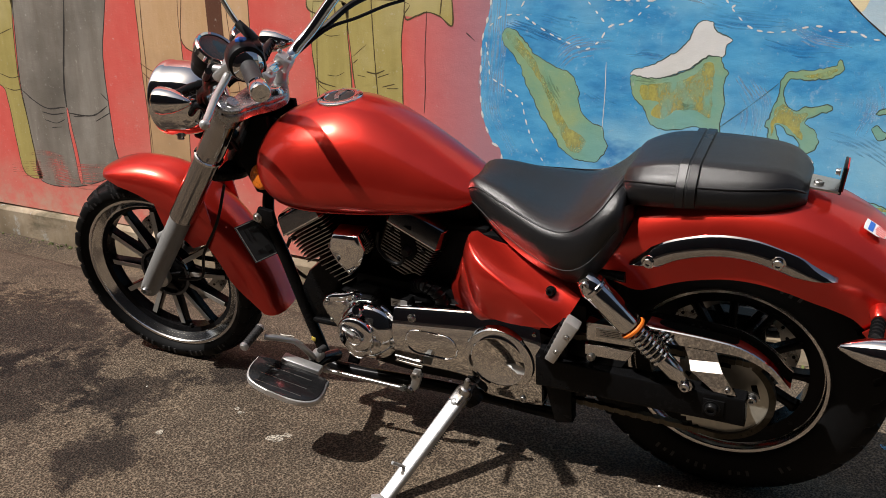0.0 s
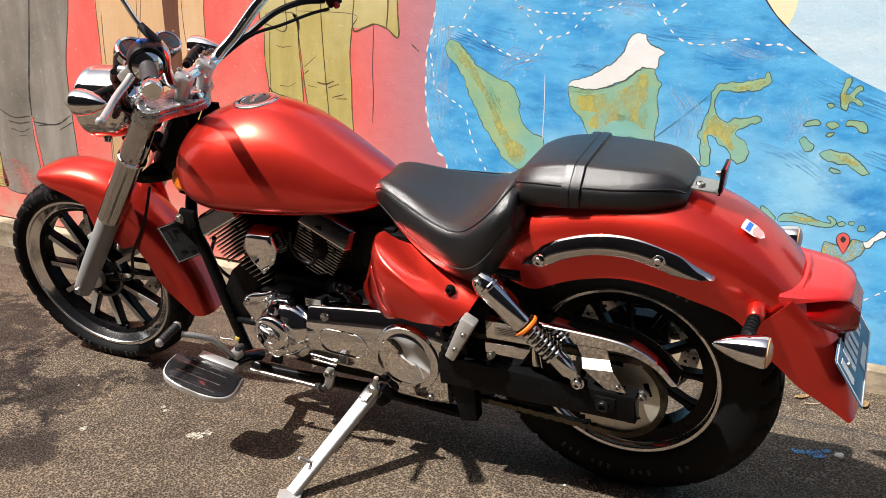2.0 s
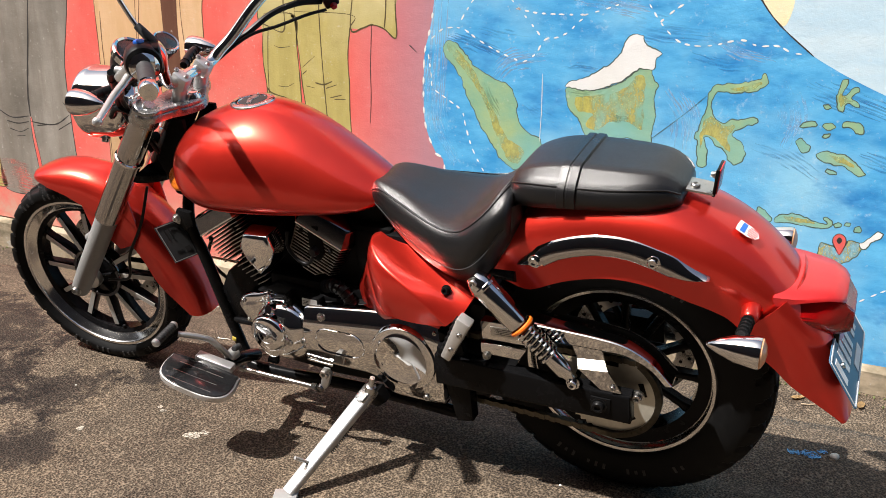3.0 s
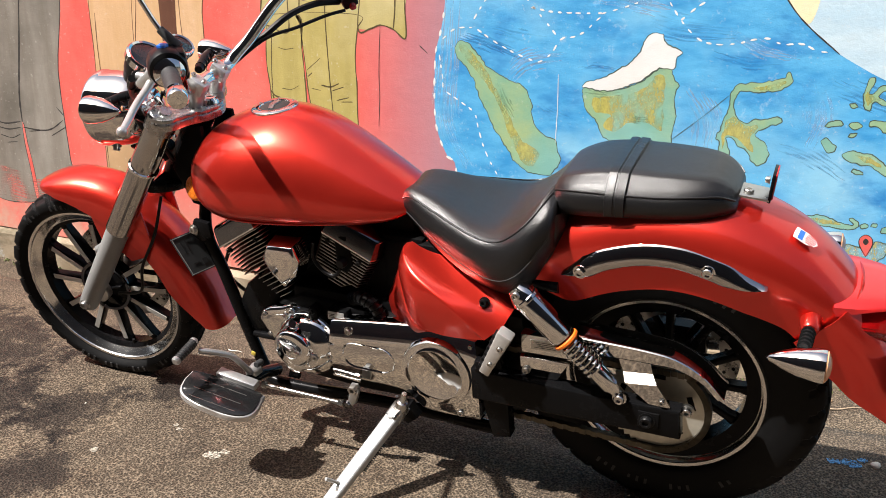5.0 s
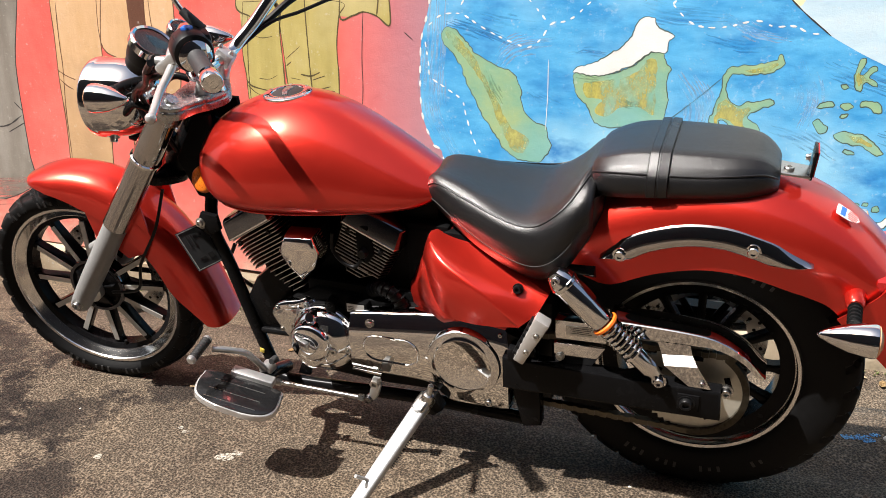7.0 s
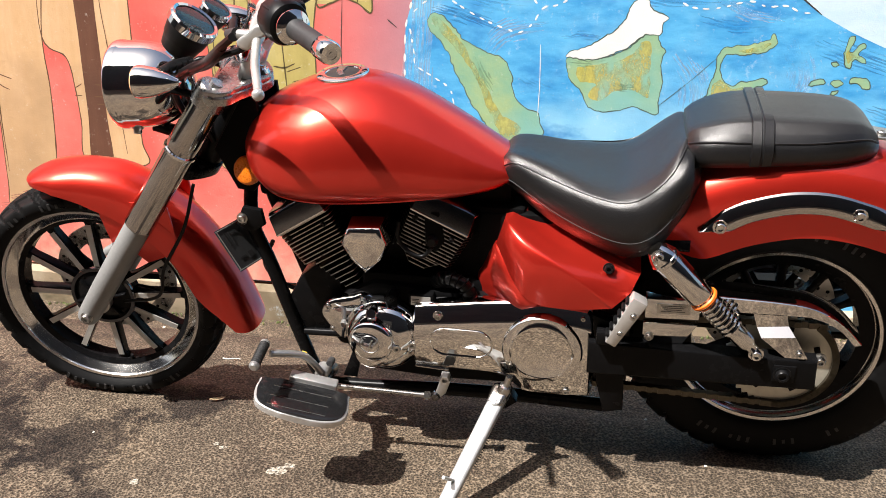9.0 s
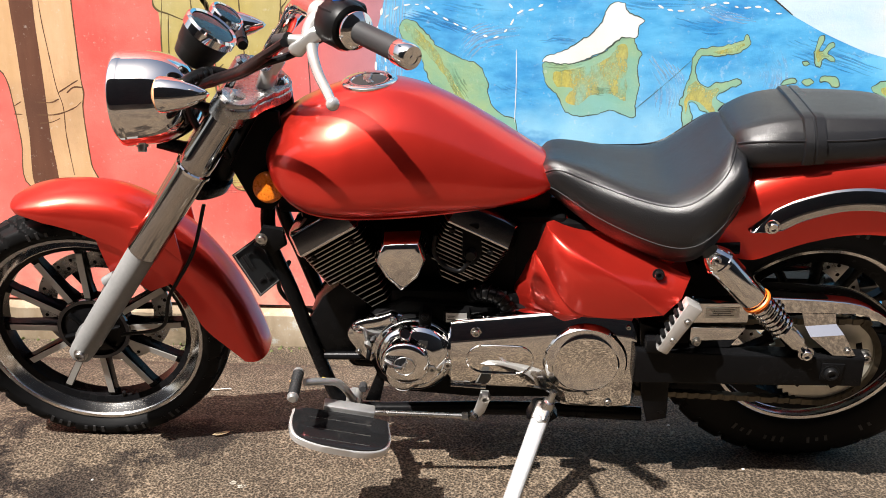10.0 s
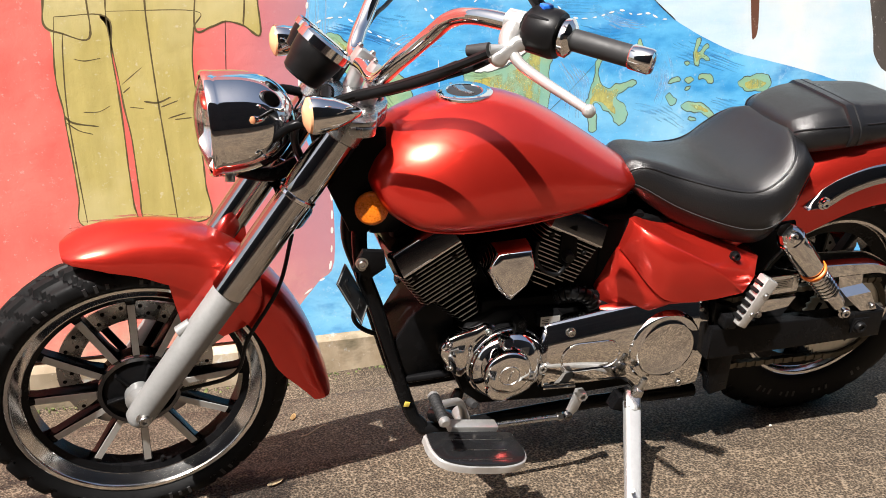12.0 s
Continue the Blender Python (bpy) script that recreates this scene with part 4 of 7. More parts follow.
part("guard_bracket", folded([(-0.070, -0.155, 0.446), (-0.060, -0.155, 0.417), (-0.052, -0.173, 0.404), (0.002, -0.174, 0.360)],
                             [(-0.008, -0.155, 0.447), (-0.002, -0.155, 0.424), (0.010, -0.173, 0.411), (0.039, -0.174, 0.365)]), CHROME, guard, "polished stepped bracket")
part("bolt", bolt((0.022, -0.174, 0.376), LEFT, 0.006), STEEL, guard)

# side cover and battery cover: its lines run from the front backwards as (u, out, w)
under_seat = catmull([(-0.552, 0.050, 0.596), (-0.500, 0.066, 0.586), (-0.440, 0.090, 0.567), (-0.370, 0.118, 0.544), (-0.288, 0.150, 0.516)], 10)
brim = catmull([(-0.546, 0.074, 0.592), (-0.511, 0.094, 0.577), (-0.451, 0.122, 0.553), (-0.392, 0.154, 0.532), (-0.350, 0.167, 0.511), (-0.305, 0.175, 0.484)], 10)
ridge = catmull([(-0.560, 0.092, 0.588), (-0.545, 0.122, 0.583), (-0.509, 0.155, 0.566), (-0.456, 0.179, 0.542), (-0.405, 0.191, 0.512), (-0.366, 0.194, 0.480), (-0.340, 0.194, 0.456)], 10)
crease = catmull([(-0.578, 0.092, 0.527), (-0.562, 0.116, 0.508), (-0.540, 0.143, 0.478), (-0.518, 0.162, 0.455), (-0.492, 0.170, 0.440), (-0.450, 0.178, 0.438), (-0.400, 0.185, 0.443), (-0.342, 0.192, 0.455)], 10)
lobe_out = catmull([(-0.580, 0.086, 0.529), (-0.603, 0.078, 0.480), (-0.618, 0.080, 0.440), (-0.605, 0.090, 0.405), (-0.568, 0.108, 0.392), (-0.530, 0.134, 0.398), (-0.492, 0.160, 0.424)], 10)


def spread(run, count):
    """Points at even steps along a run."""
    run = np.array(run)
    at = np.concatenate(([0], np.cumsum(np.linalg.norm(np.diff(run, axis=0), axis=1))))
    want = np.linspace(0, at[-1], count)
    return np.stack([np.interp(want, at, run[:, k]) for k in range(3)], 1)


def sheet(bm, s, lines, count):
    """A pressed panel through lines; each line comes with the steps to it and the bulge between."""
    rows = []
    for k, (line, steps, bulge) in enumerate(lines):
        here = spread(line, count)
        if not k:
            rows.append(here)
            last = here
            continue
        for f in np.arange(1, steps + 1) / steps:
            along = np.linspace(0, 1, count)
            fade = np.sin(np.pi * (0.04 + 0.92 * along)) ** 0.5 * np.interp(along, (0.0, 0.22, 0.55, 1.0), bulge)
            mid = last + (here - last) * f
            mid[:, 1] += math.sin(math.pi * f ** 0.8) * fade
            rows.append(mid)
        last = here
    made = [[bm.verts.new((u, s * v, w)) for u, v, w in row] for row in rows]
    for a, b in zip(made, made[1:]):
        for k in range(count - 1):
            bm.faces.new((a[k], a[k + 1], b[k + 1], b[k]) if s < 0 else (b[k], b[k + 1], a[k + 1], a[k]))


for s in (-1, 1):
    bm = bmesh.new()
    sheet(bm, s, [(under_seat, 0, 0), (brim, 6, (-0.009, -0.009, -0.006, -0.003)), (ridge, 9, (0.0035,) * 4), (crease, 24, (0.026, 0.020, 0.006, -0.004))], 64)
    front_half = spread(crease, 64)[:34] - np.array((0, 0.010, 0))
    sheet(bm, s, [(front_half, 0, 0), (lobe_out, 14, (0.010,) * 4)], 44)
    bmesh.ops.remove_doubles(bm, verts=bm.verts, dist=0.0003)
    bmesh.ops.smooth_vert(bm, verts=[v for v in bm.verts if not v.is_boundary], factor=0.5, use_axis_x=True, use_axis_y=True, use_axis_z=True)
    rim_edges = [e for e in bm.edges if e.is_boundary]
    back = bmesh.ops.extrude_edge_only(bm, edges=rim_edges)["geom"]
    for v in back:
        if isinstance(v, bmesh.types.BMVert):
            v.co.y = s * 0.045
    bmesh.ops.recalc_face_normals(bm, faces=bm.faces)
    sc = part("side_cover", bm, RED, BIKE, "satin red creased side cover", 42)
    part("bolt", bolt((-0.350, s * 0.158, 0.524), (0, s, 0.3), 0.0085, 0.010), PLASTIC, sc, "black bolt")
    part("lower_lip", tube([(-0.612, s * 0.072, 0.388), (-0.585, s * 0.086, 0.378), (-0.53, s * 0.108, 0.380), (-0.46, s * 0.128, 0.405)], 0.009, 10, 6), RED, sc)
    if s < 0:
        bx = part("steel_box", box((0.105, 0.03, 0.046), pose(-0.222, -0.140, 0.441, 0, -2, 0), 0.003), CHROME, BIKE, "bare metal box with a caution label")
        part("label_plate", box((0.064, 0.001, 0.022), pose(-0.220, -0.1562, 0.443, 0, -2, 0), 0), STEEL, bx, "caution label with unreadable lines")
        lines = bmesh.new()
        for k in range(4):
            box((0.046 - 0.006 * (k % 3), 0.0006, 0.0009), pose(-0.221, -0.1572, 0.450 - 0.0042 * k, 0, -2, 0), 0, bm=lines)
        part("label_lines", lines, PLASTIC, bx)
        part("lower_box", slab([(-0.275, 0.361), (-0.196, 0.364), (-0.170, 0.411), (-0.276, 0.408)], 0.012, side(-0.146), 0.003), CHROME, bx)
        part("bolt", bolt((-0.262, -0.160, 0.377), LEFT, 0.007), STEEL, bx)

# engine: crankcase, covers
part("crankcase", slab([(-0.900, 0.225), (-0.86, 0.19), (-0.70, 0.18), (-0.40, 0.19), (-0.37, 0.30), (-0.38, 0.40), (-0.52, 0.41), (-0.70, 0.41), (-0.84, 0.42), (-0.93, 0.37), (-0.925, 0.29)], 0.205, side(0.100), 0.012), ENGINE, BIKE, "black crankcase")
hi_w = curve((-0.785, 0.360), (-0.765, 0.386), (-0.66, 0.403), (-0.525, 0.420), (-0.46, 0.424), (-0.385, 0.416), (-0.366, 0.40))
lo_w = curve((-0.785, 0.262), (-0.765, 0.244), (-0.66, 0.240), (-0.560, 0.236), (-0.52, 0.205), (-0.497, 0.197), (-0.385, 0.199), (-0.366, 0.215))
rings = []
for u in np.concatenate(([-0.748], np.linspace(-0.742, -0.375, 30), [-0.366])):
    h, l = hi_w(u), lo_w(u)
    e = 0.010 if u in (-0.748, -0.366) else 0.0
    rings.append([(u, -y + e, z) for y, z in ((0.110, l), (0.142, l + 0.002), (0.150, l + 0.008), (0.154, l + 0.018), (0.155, 0.5 * (l + h)), (0.154, h - 0.046), (0.152, h - 0.040), (0.141, h - 0.012), (0.134, h - 0.003), (0.126, h), (0.110, h))])
cover = part("primary_cover", loft(rings), CHROME, BIKE, "chrome primary cover", 42)
dm = frame_at((-0.473, -0.150, 0.316), LEFT)
part("round_cover", lathe([(0, 0.012), (0.060, 0.012), (0.064, 0.014), (0.068, 0.011), (0.080, 0.009), (0.086, 0.002), (0.087, -0.010)], dm, 64), CHROME, cover, "round chrome end cover")
oval = [(-0.643 + (0.033 * f) + 0.033 * math.cos(a), -0.1555, 0.317 + 0.033 * math.sin(a)) for f, arc in ((1, np.linspace(-1.5708, 1.5708, 13)), (-1, np.linspace(1.5708, 4.7124, 13))) for a in arc]
part("oval_rib", tube(oval + oval[:1], 0.0020, 8, 1, False), CHROME, cover, "thin raised oval rib")
part("lower_rib", tube([(-0.742, -0.153, 0.250), (-0.670, -0.155, 0.247)], 0.0035, 8, 1, False), CHROME, cover)
for u, w, r, v in ((-0.692, 0.375, 0.011, 0.147), (-0.42, 0.218, 0.011, 0.152), (-0.393, 0.396, 0.007, 0.142)):
    part("bolt", bolt((u, -v, w), LEFT, r * 0.75, 0.006), STEEL, cover)
cm = frame_at((-0.817, -0.110, 0.302), LEFT)
clutch = part("clutch_cover", lathe([(0, 0.058), (0.046, 0.057), (0.052, 0.055), (0.068, 0.041), (0.076, 0.032), (0.080, 0.024), (0.081, 0.016), (0.083, 0.014), (0.085, 0.012), (0.085, -0.02)], cm, 72), CHROME, BIKE, "round chrome engine cover", 40)
part("cover_rim", lathe([(0.0855, -0.010), (0.088, -0.008), (0.088, 0.004), (0.0855, 0.006)], cm, 64), ENGINE, clutch, "black gasket edge")
capm = frame_at((-0.832, -0.155, 0.315), (-0.03, -1, 0.0))
cap = part("inner_cap", lathe([(0, 0.0310), (0.025, 0.0306), (0.040, 0.0290), (0.046, 0.0262), (0.049, 0.021), (0.0505, 0.010), (0.0505, -0.02)], capm, 64), CHROME, clutch, "offset round cap", 40)
part("cap_ring", lathe([(0.0198, 0.0304), (0.0206, 0.0318), (0.0216, 0.0318), (0.0224, 0.0303)], capm, 40), STEEL, cap, "pressed ring emblem")
part("cap_emblem", slab([(-0.004, -0.011), (0.001, -0.010), (0.008, 0.012), (0.003, 0.010)], 0.0014, capm @ Matrix.Translation((0, 0, 0.0306)), 0.0004), STEEL, cap)
lobe = catmull([(-0.872, 0.272), (-0.862, 0.250), (-0.838, 0.238), (-0.812, 0.252), (-0.795, 0.266), (-0.820, 0.300), (-0.850, 0.300)], 5, True)
mid_lobe = lobe.mean(axis=0)
part("lower_lobe", loft([[(mid_lobe[0] + (u - mid_lobe[0]) * k, v, mid_lobe[1] + (w - mid_lobe[1]) * k) for u, w in lobe] for k, v in ((1.0, -0.12), (1.0, -0.158), (0.97, -0.165), (0.90, -0.169), (0.6, -0.171))]), CHROME, clutch, "lower lobe of the cover", 40)
part("oil_boss", lathe([(0, 0.022), (0.010, 0.022), (0.0125, 0.019), (0.013, 0.010), (0.017, 0.002), (0.018, -0.02)], frame_at((-0.832, -0.142, 0.366), (0, -0.9, 0.45)), 28), CHROME, clutch, "round filler boss", 40)
for u, w, v, r in ((-0.779, 0.297, 0.164, 0.009), (-0.748, 0.298, 0.149, 0.0085)):
    part("bolt", lathe([(0, 0.001), (0.42 * r, 0.001), (0.46 * r, 0.007), (r, 0.007), (r * 1.1, 0.005), (r * 1.1, -0.01)], frame_at((u, -v, w), LEFT), 6 if r > 0.0088 else 14), STEEL, clutch)
tagm = frame_at((-0.798, -0.1655, 0.346), (0.10, -1, 0.10)) @ Matrix.Rotation(radians(-8), 4, "Z")
tag = part("cover_label", box((0.018, 0.034, 0.0010), tagm, 0), LID, clutch, "dark label with unreadable lines")
for k in range(3):
    part("label_bar", box((0.002, 0.024 - 0.005 * k, 0.0006), tagm @ Matrix.Translation((-0.005 + 0.005 * k, 0, 0.0008)), 0), STEEL, tag)
wing = catmull([(-0.959, 0.336), (-0.948, 0.362), (-0.926, 0.376), (-0.888, 0.386), (-0.860, 0.395), (-0.836, 0.379), (-0.858, 0.324), (-0.893, 0.286), (-0.914, 0.272), (-0.938, 0.298)], 6, True)
mid_wing = wing.mean(axis=0)
starter = part("starter_cover", loft([[(mid_wing[0] + (u - mid_wing[0]) * k, v, mid_wing[1] + (w - mid_wing[1]) * k) for u, w in wing] for k, v in ((1.0, -0.06), (1.0, -0.100), (0.985, -0.108), (0.94, -0.114), (0.80, -0.118), (0.45, -0.120))]), CHROME, BIKE, "chrome starter cover", 40)
for u, w, v in ((-0.939, 0.357, 0.106), (-0.860, 0.380, 0.108), (-0.934, 0.300, 0.102)):
    part("bolt_boss", lathe([(0, 0.012), (0.0075, 0.012), (0.0095, 0.009), (0.0105, 0), (0.0105, -0.02)], frame_at((u, -v, w), LEFT), 20), CHROME, starter)
    part("bolt", bolt((u, -v - 0.012, w), LEFT, 0.0055, 0.005), STEEL, starter)
lug = part("case_lug", slab([(-0.806, 0.360), (-0.784, 0.360), (-0.782, 0.398), (-0.790, 0.408), (-0.800, 0.408), (-0.808, 0.398)], 0.034, side(-0.096), 0.003), ENGINE, BIKE, "black lug on the engine case")
part("bolt", bolt((-0.795, -0.131, 0.397), LEFT, 0.006, 0.004), PLASTIC, lug)


def cylinder(base, lean, low, high, low_fins, fins, wide, after_label, chrome_cover):
    """A finned V-twin barrel and head about an axis that leans in the side plane; low, high: heights of the narrow and the wide fins."""
    d = Vector((math.sin(lean), 0, math.cos(lean)))
    m = frame_at(base, d, (0, 1, 0))
    core = part("cylinder", lathe([(0, low[0] - 0.02), (0.042, low[0] - 0.02), (0.056, high[1]), (0, high[1])], m, 24), ENGINE, BIKE, after_label)
    rows = [(z, 0.030 + 0.020 * f, 0.090 + 0.008 * f) for z, f in zip(np.linspace(*low, low_fins), np.linspace(0, 1, low_fins))]
    rows += [(z, wide * (0.92 + 0.08 * f), 0.106) for z, f in zip(np.linspace(*high, fins), np.linspace(0, 1, fins))]
    for z, wx, wy in rows:
        fm = m @ Matrix.Translation((0, 0, z))
        outl = [(wx * sx - cx, wy * sy - cy) for sx, sy, cx, cy in ((-1, -1, -0.012, 0), (1, -1, 0.012, 0), (1, -1, 0, -0.02), (1, 1, 0, 0.02), (1, 1, 0.012, 0), (-1, 1, -0.012, 0), (-1, 1, 0, 0.02), (-1, -1, 0, -0.02))]
        part("fin", slab(outl, 0.0028, fm, 0.0), [ENGINE], core)
        part("fin_edge", loft([[fm @ Vector((x * k, y * k, h)) for x, y in outl] for k, h in ((0.985, 0.0029), (1.006, 0.0024), (1.006, 0.0006), (0.985, 0.0001))], caps=False), FIN, core, "bright machined fin edge")
    hm = m @ Matrix.Translation((0, 0, high[1]))
    k = wide + 0.004
    rc = slab([(-k, -0.090), (-k + 0.014, -0.114), (k - 0.014, -0.114), (k, -0.090), (k, 0.090), (k - 0.014, 0.114), (-k + 0.014, 0.114), (-k, 0.090)], 0.046, hm @ Matrix.Translation((0, 0, 0.008)), 0.010, 3, 0.90)
    cover = part("rocker_cover", rc, chrome_cover, core, "dark chrome rocker cover")
    lip = slab([(-k, -0.091), (-k + 0.014, -0.115), (k - 0.014, -0.115), (k, -0.091), (k, 0.091), (k - 0.014, 0.115), (-k + 0.014, 0.115), (-k, 0.091)], 0.004, hm @ Matrix.Translation((0, 0, 0.005)), 0.001)
    part("cover_lip", lip, CHROME, cover, "bright lower lip")
    for x in (-0.6, 0.5):
        part("bolt", bolt(hm @ Vector((x * k, -0.107, -0.012 if x < 0 else -0.02)), LEFT, 0.005, 0.004), PLASTIC, core)
    return core


cylinder((-0.897, 0, 0.412), radians(-32), (-0.012, 0.066), (0.079, 0.160), 7, 10, 0.074, "black finned front cylinder", DARKCHROME)
cylinder((-0.752, 0, 0.452), radians(26), (0.010, 0.036), (0.046, 0.132), 3, 11, 0.074, "black finned rear cylinder", DARKCHROME)
wire = part("plug_lead", tube([(-0.774, -0.116, 0.575), (-0.776, -0.120, 0.539), (-0.755, -0.121, 0.510), (-0.726, -0.122, 0.501), (-0.707, -0.120, 0.522)], 0.0045, 10, 6), PLASTIC, BIKE, "black plug lead looped over the fins")
part("plug_cap", lathe([(0, 0.014), (0.009, 0.014), (0.012, 0.008), (0.013, -0.02), (0, -0.02)], frame_at((-0.706, -0.112, 0.535), LEFT), 18), PLASTIC, wire, "black plug cap")
part("plug_guard", slab([(-0.722, 0.600), (-0.690, 0.600), (-0.682, 0.530), (-0.700, 0.505), (-0.722, 0.520)], 0.020, side(-0.092), 0.004), ENGINE, BIKE, "black guard over the rear plug")
# air cleaner between the cylinders
ac = [(-0.872, 0.580), (-0.800, 0.584), (-0.786, 0.545), (-0.800, 0.502), (-0.838, 0.466), (-0.872, 0.500), (-0.892, 0.540)]
acs = catmull(ac, 1, True)
air = part("air_cleaner", slab(acs, 0.050, side(-0.115), 0.012, 4, 0.90), CHROME, BIKE, "chrome shield-shaped air cleaner", 50)
part("backing", slab(catmull(ac, 1, True) * 1.0, 0.040, side(-0.078), 0.002), ENGINE, air)
part("intake_box", box((0.20, 0.13, 0.20), pose(-0.855, 0.02, 0.530), 0.02), ENGINE, BIKE, "black intake box between the cylinders")
part("spine_cover", box((0.50, 0.10, 0.11), pose(-0.80, 0, 0.615, 0, -1, 0), 0.015), ENGINE, BIKE, "black frame spine under the tank")
part("coil_box", box((0.10, 0.12, 0.12), pose(-1.045, 0.01, 0.640), 0.012), PLASTIC, BIKE, "black coil box behind the steering head")
part("rear_case", box((0.16, 0.17, 0.20), pose(-0.60, 0.01, 0.500), 0.012), ENGINE, BIKE, "black case under the seat")
part("gearbox_top", box((0.42, 0.18, 0.08), pose(-0.66, 0.0, 0.395), 0.012), ENGINE, BIKE, "black gearbox top")
part("intake", tube([(-0.838, -0.09, 0.53), (-0.838, 0.0, 0.53)], 0.045, 20, 1, False), ENGINE, BIKE)

# small engine fittings behind the primary cover
hose = part("ribbed_hose", tube([(-0.705, -0.085, 0.425), (-0.680, -0.098, 0.440), (-0.645, -0.106, 0.432), (-0.625, -0.106, 0.400)], 0.014, 12, 6), PLASTIC, BIKE, "ribbed black breather hose")
rings_bm = bmesh.new()
hose_line = catmull([(-0.705, -0.085, 0.425), (-0.680, -0.098, 0.440), (-0.645, -0.106, 0.432), (-0.625, -0.106, 0.400)], 6)
for a, b in list(zip(hose_line, hose_line[1:]))[::2]:
    lathe([(0.013, -0.002), (0.018, 0), (0.013, 0.002)], frame_at(Vector(a), Vector(b - a)), 16, bm=rings_bm)
part("hose_ribs", rings_bm, PLASTIC, hose)
sticker_block = part("terminal_block", box((0.052, 0.040, 0.026), pose(-0.732, -0.1065, 0.395, -6, 0, 0), 0.003), ENGINE, BIKE, "black terminal block")
part("engine_sticker", box((0.042, 0.0012, 0.020), pose(-0.732, -0.1275, 0.396, -6, 0, 0), 0), SILVER, sticker_block, "small silver sticker on the engine")
for w, wide_bar in ((0.400, 0.016), (0.396, 0.012), (0.392, 0.016)):
    part("sticker_bar", box((wide_bar, 0.0008, 0.0012), pose(-0.743, -0.1285, w, -6, 0, 0), 0), LID, sticker_block)
part("engine_cable", tube([(-1.085, -0.03, 0.46), (-1.115, -0.02, 0.40), (-1.095, -0.01, 0.35), (-1.02, -0.02, 0.32)], 0.005, 8, 6), PLASTIC, BIKE, "black looped cable")

# frame
part("downtube", tube([(-1.10, 0, 0.72), (-1.113, -0.062, 0.545), (-1.077, -0.070, 0.42), (-1.013, -0.078, 0.205), (-0.985, -0.084, 0.150), (-0.935, -0.09, 0.132), (-0.62, -0.095, 0.150), (-0.34, -0.10, 0.150)], 0.015, 14, 6), BLACK, BIKE, "black frame tube")
part("downtube", tube([(-1.10, 0, 0.72), (-1.113, 0.062, 0.545), (-1.077, 0.070, 0.42), (-1.013, 0.078, 0.205), (-0.985, 0.084, 0.150), (-0.935, 0.09, 0.132), (-0.62, 0.095, 0.150), (-0.34, 0.10, 0.150)], 0.015, 14, 6), BLACK, BIKE, "black frame tube")
part("backbone", tube([(-1.12, 0, 0.76), (-0.95, 0, 0.65), (-0.7, 0, 0.60), (-0.45, 0, 0.58), (-0.25, 0, 0.60)], 0.024, 14, 6), BLACK, BIKE)
part("headstock", tube([HEAD - AXIS * 0.19, HEAD + AXIS * 0.02], 0.032, 20, 1, False), BLACK, BIKE, "black steering head")
for s in (-1, 1):
    part("head_panel", slab([(-1.175, 0.690), (-1.105, 0.800), (-1.070, 0.800), (-1.062, 0.640), (-1.10, 0.595), (-1.135, 0.600)], 0.012, side(s * 0.060 + 0.006), 0.004), ENGINE, BIKE, "black panel beside the steering head")
    part("pivot_plate", slab([(-0.375, 0.420), (-0.318, 0.400), (-0.304, 0.300), (-0.300, 0.190), (-0.340, 0.180), (-0.360, 0.260)], 0.03, side(s * 0.150 + 0.015), 0.004), BLACK, BIKE, "black frame plate")
    part("side_reflector", lathe([(0, 0.012), (0.024, 0.012), (0.029, 0.009), (0.031, 0.004), (0.031, -0.004)], frame_at((-1.098, s * 0.084, 0.654), (-0.22, s, 0.24)), 32), DEEP_AMBER, BIKE, "round amber side reflector")
part("subframe", tube([(-0.46, -0.07, 0.55), (-0.30, -0.11, 0.565), (-0.2, -0.125, 0.57)], 0.014, 12, 4), BLACK, BIKE)
part("inner_dark_case", box((0.30, 0.16, 0.20), pose(-0.47, 0, 0.49), 0.01), ENGINE, BIKE, "black battery case")
part("mud_flap_case", box((0.10, 0.16, 0.26), pose(-0.345, 0, 0.32), 0.01), PLASTIC, BIKE)

part("engine_mount", slab([(-1.048, 0.338), (-1.012, 0.403), (-0.975, 0.435), (-0.92, 0.42), (-0.92, 0.262), (-0.985, 0.262), (-1.012, 0.252), (-1.035, 0.312)], 0.13, side(0.055), 0.006), BLACK, BIKE, "black front engine mount")
part("mount_bar", tube([(-1.018, -0.074, 0.257), (-0.925, -0.085, 0.268)], 0.009, 10, 1, False), BLACK, BIKE, "black lower mount bar")
part("lower_mount", slab([(-0.933, 0.145), (-0.906, 0.215), (-0.885, 0.215), (-0.900, 0.145)], 0.010, side(-0.070), 0.002), BLACK, BIKE, "black lower engine bracket")
part("mount_lug", slab([(-1.135, 0.535), (-1.115, 0.575), (-1.075, 0.570), (-1.070, 0.535), (-1.10, 0.515)], 0.012, side(-0.088), 0.003), BLACK, BIKE, "black bracket lug")
part("bolt", bolt((-1.118, -0.102, 0.550), LEFT, 0.009, 0.007), STEEL, BIKE)

# exhaust on the far side
part("exhaust_silencer", tube([(-0.52, 0.17, 0.235), (-0.42, 0.19, 0.262), (-0.30, 0.205, 0.285), (0.0, 0.215, 0.315), (0.26, 0.220, 0.345)], lambda t: 0.026 + 0.032 * min(1, 3.2 * max(0, t - 0.12)), 20, 6), DARKCHROME, BIKE, "dark chrome silencer on the far side")
part("exhaust_pipe", tube([(-0.98, 0.10, 0.40), (-0.93, 0.16, 0.30), (-0.80, 0.17, 0.235), (-0.52, 0.17, 0.235)], 0.024, 14, 6), DARKCHROME, BIKE, "dark exhaust pipe")

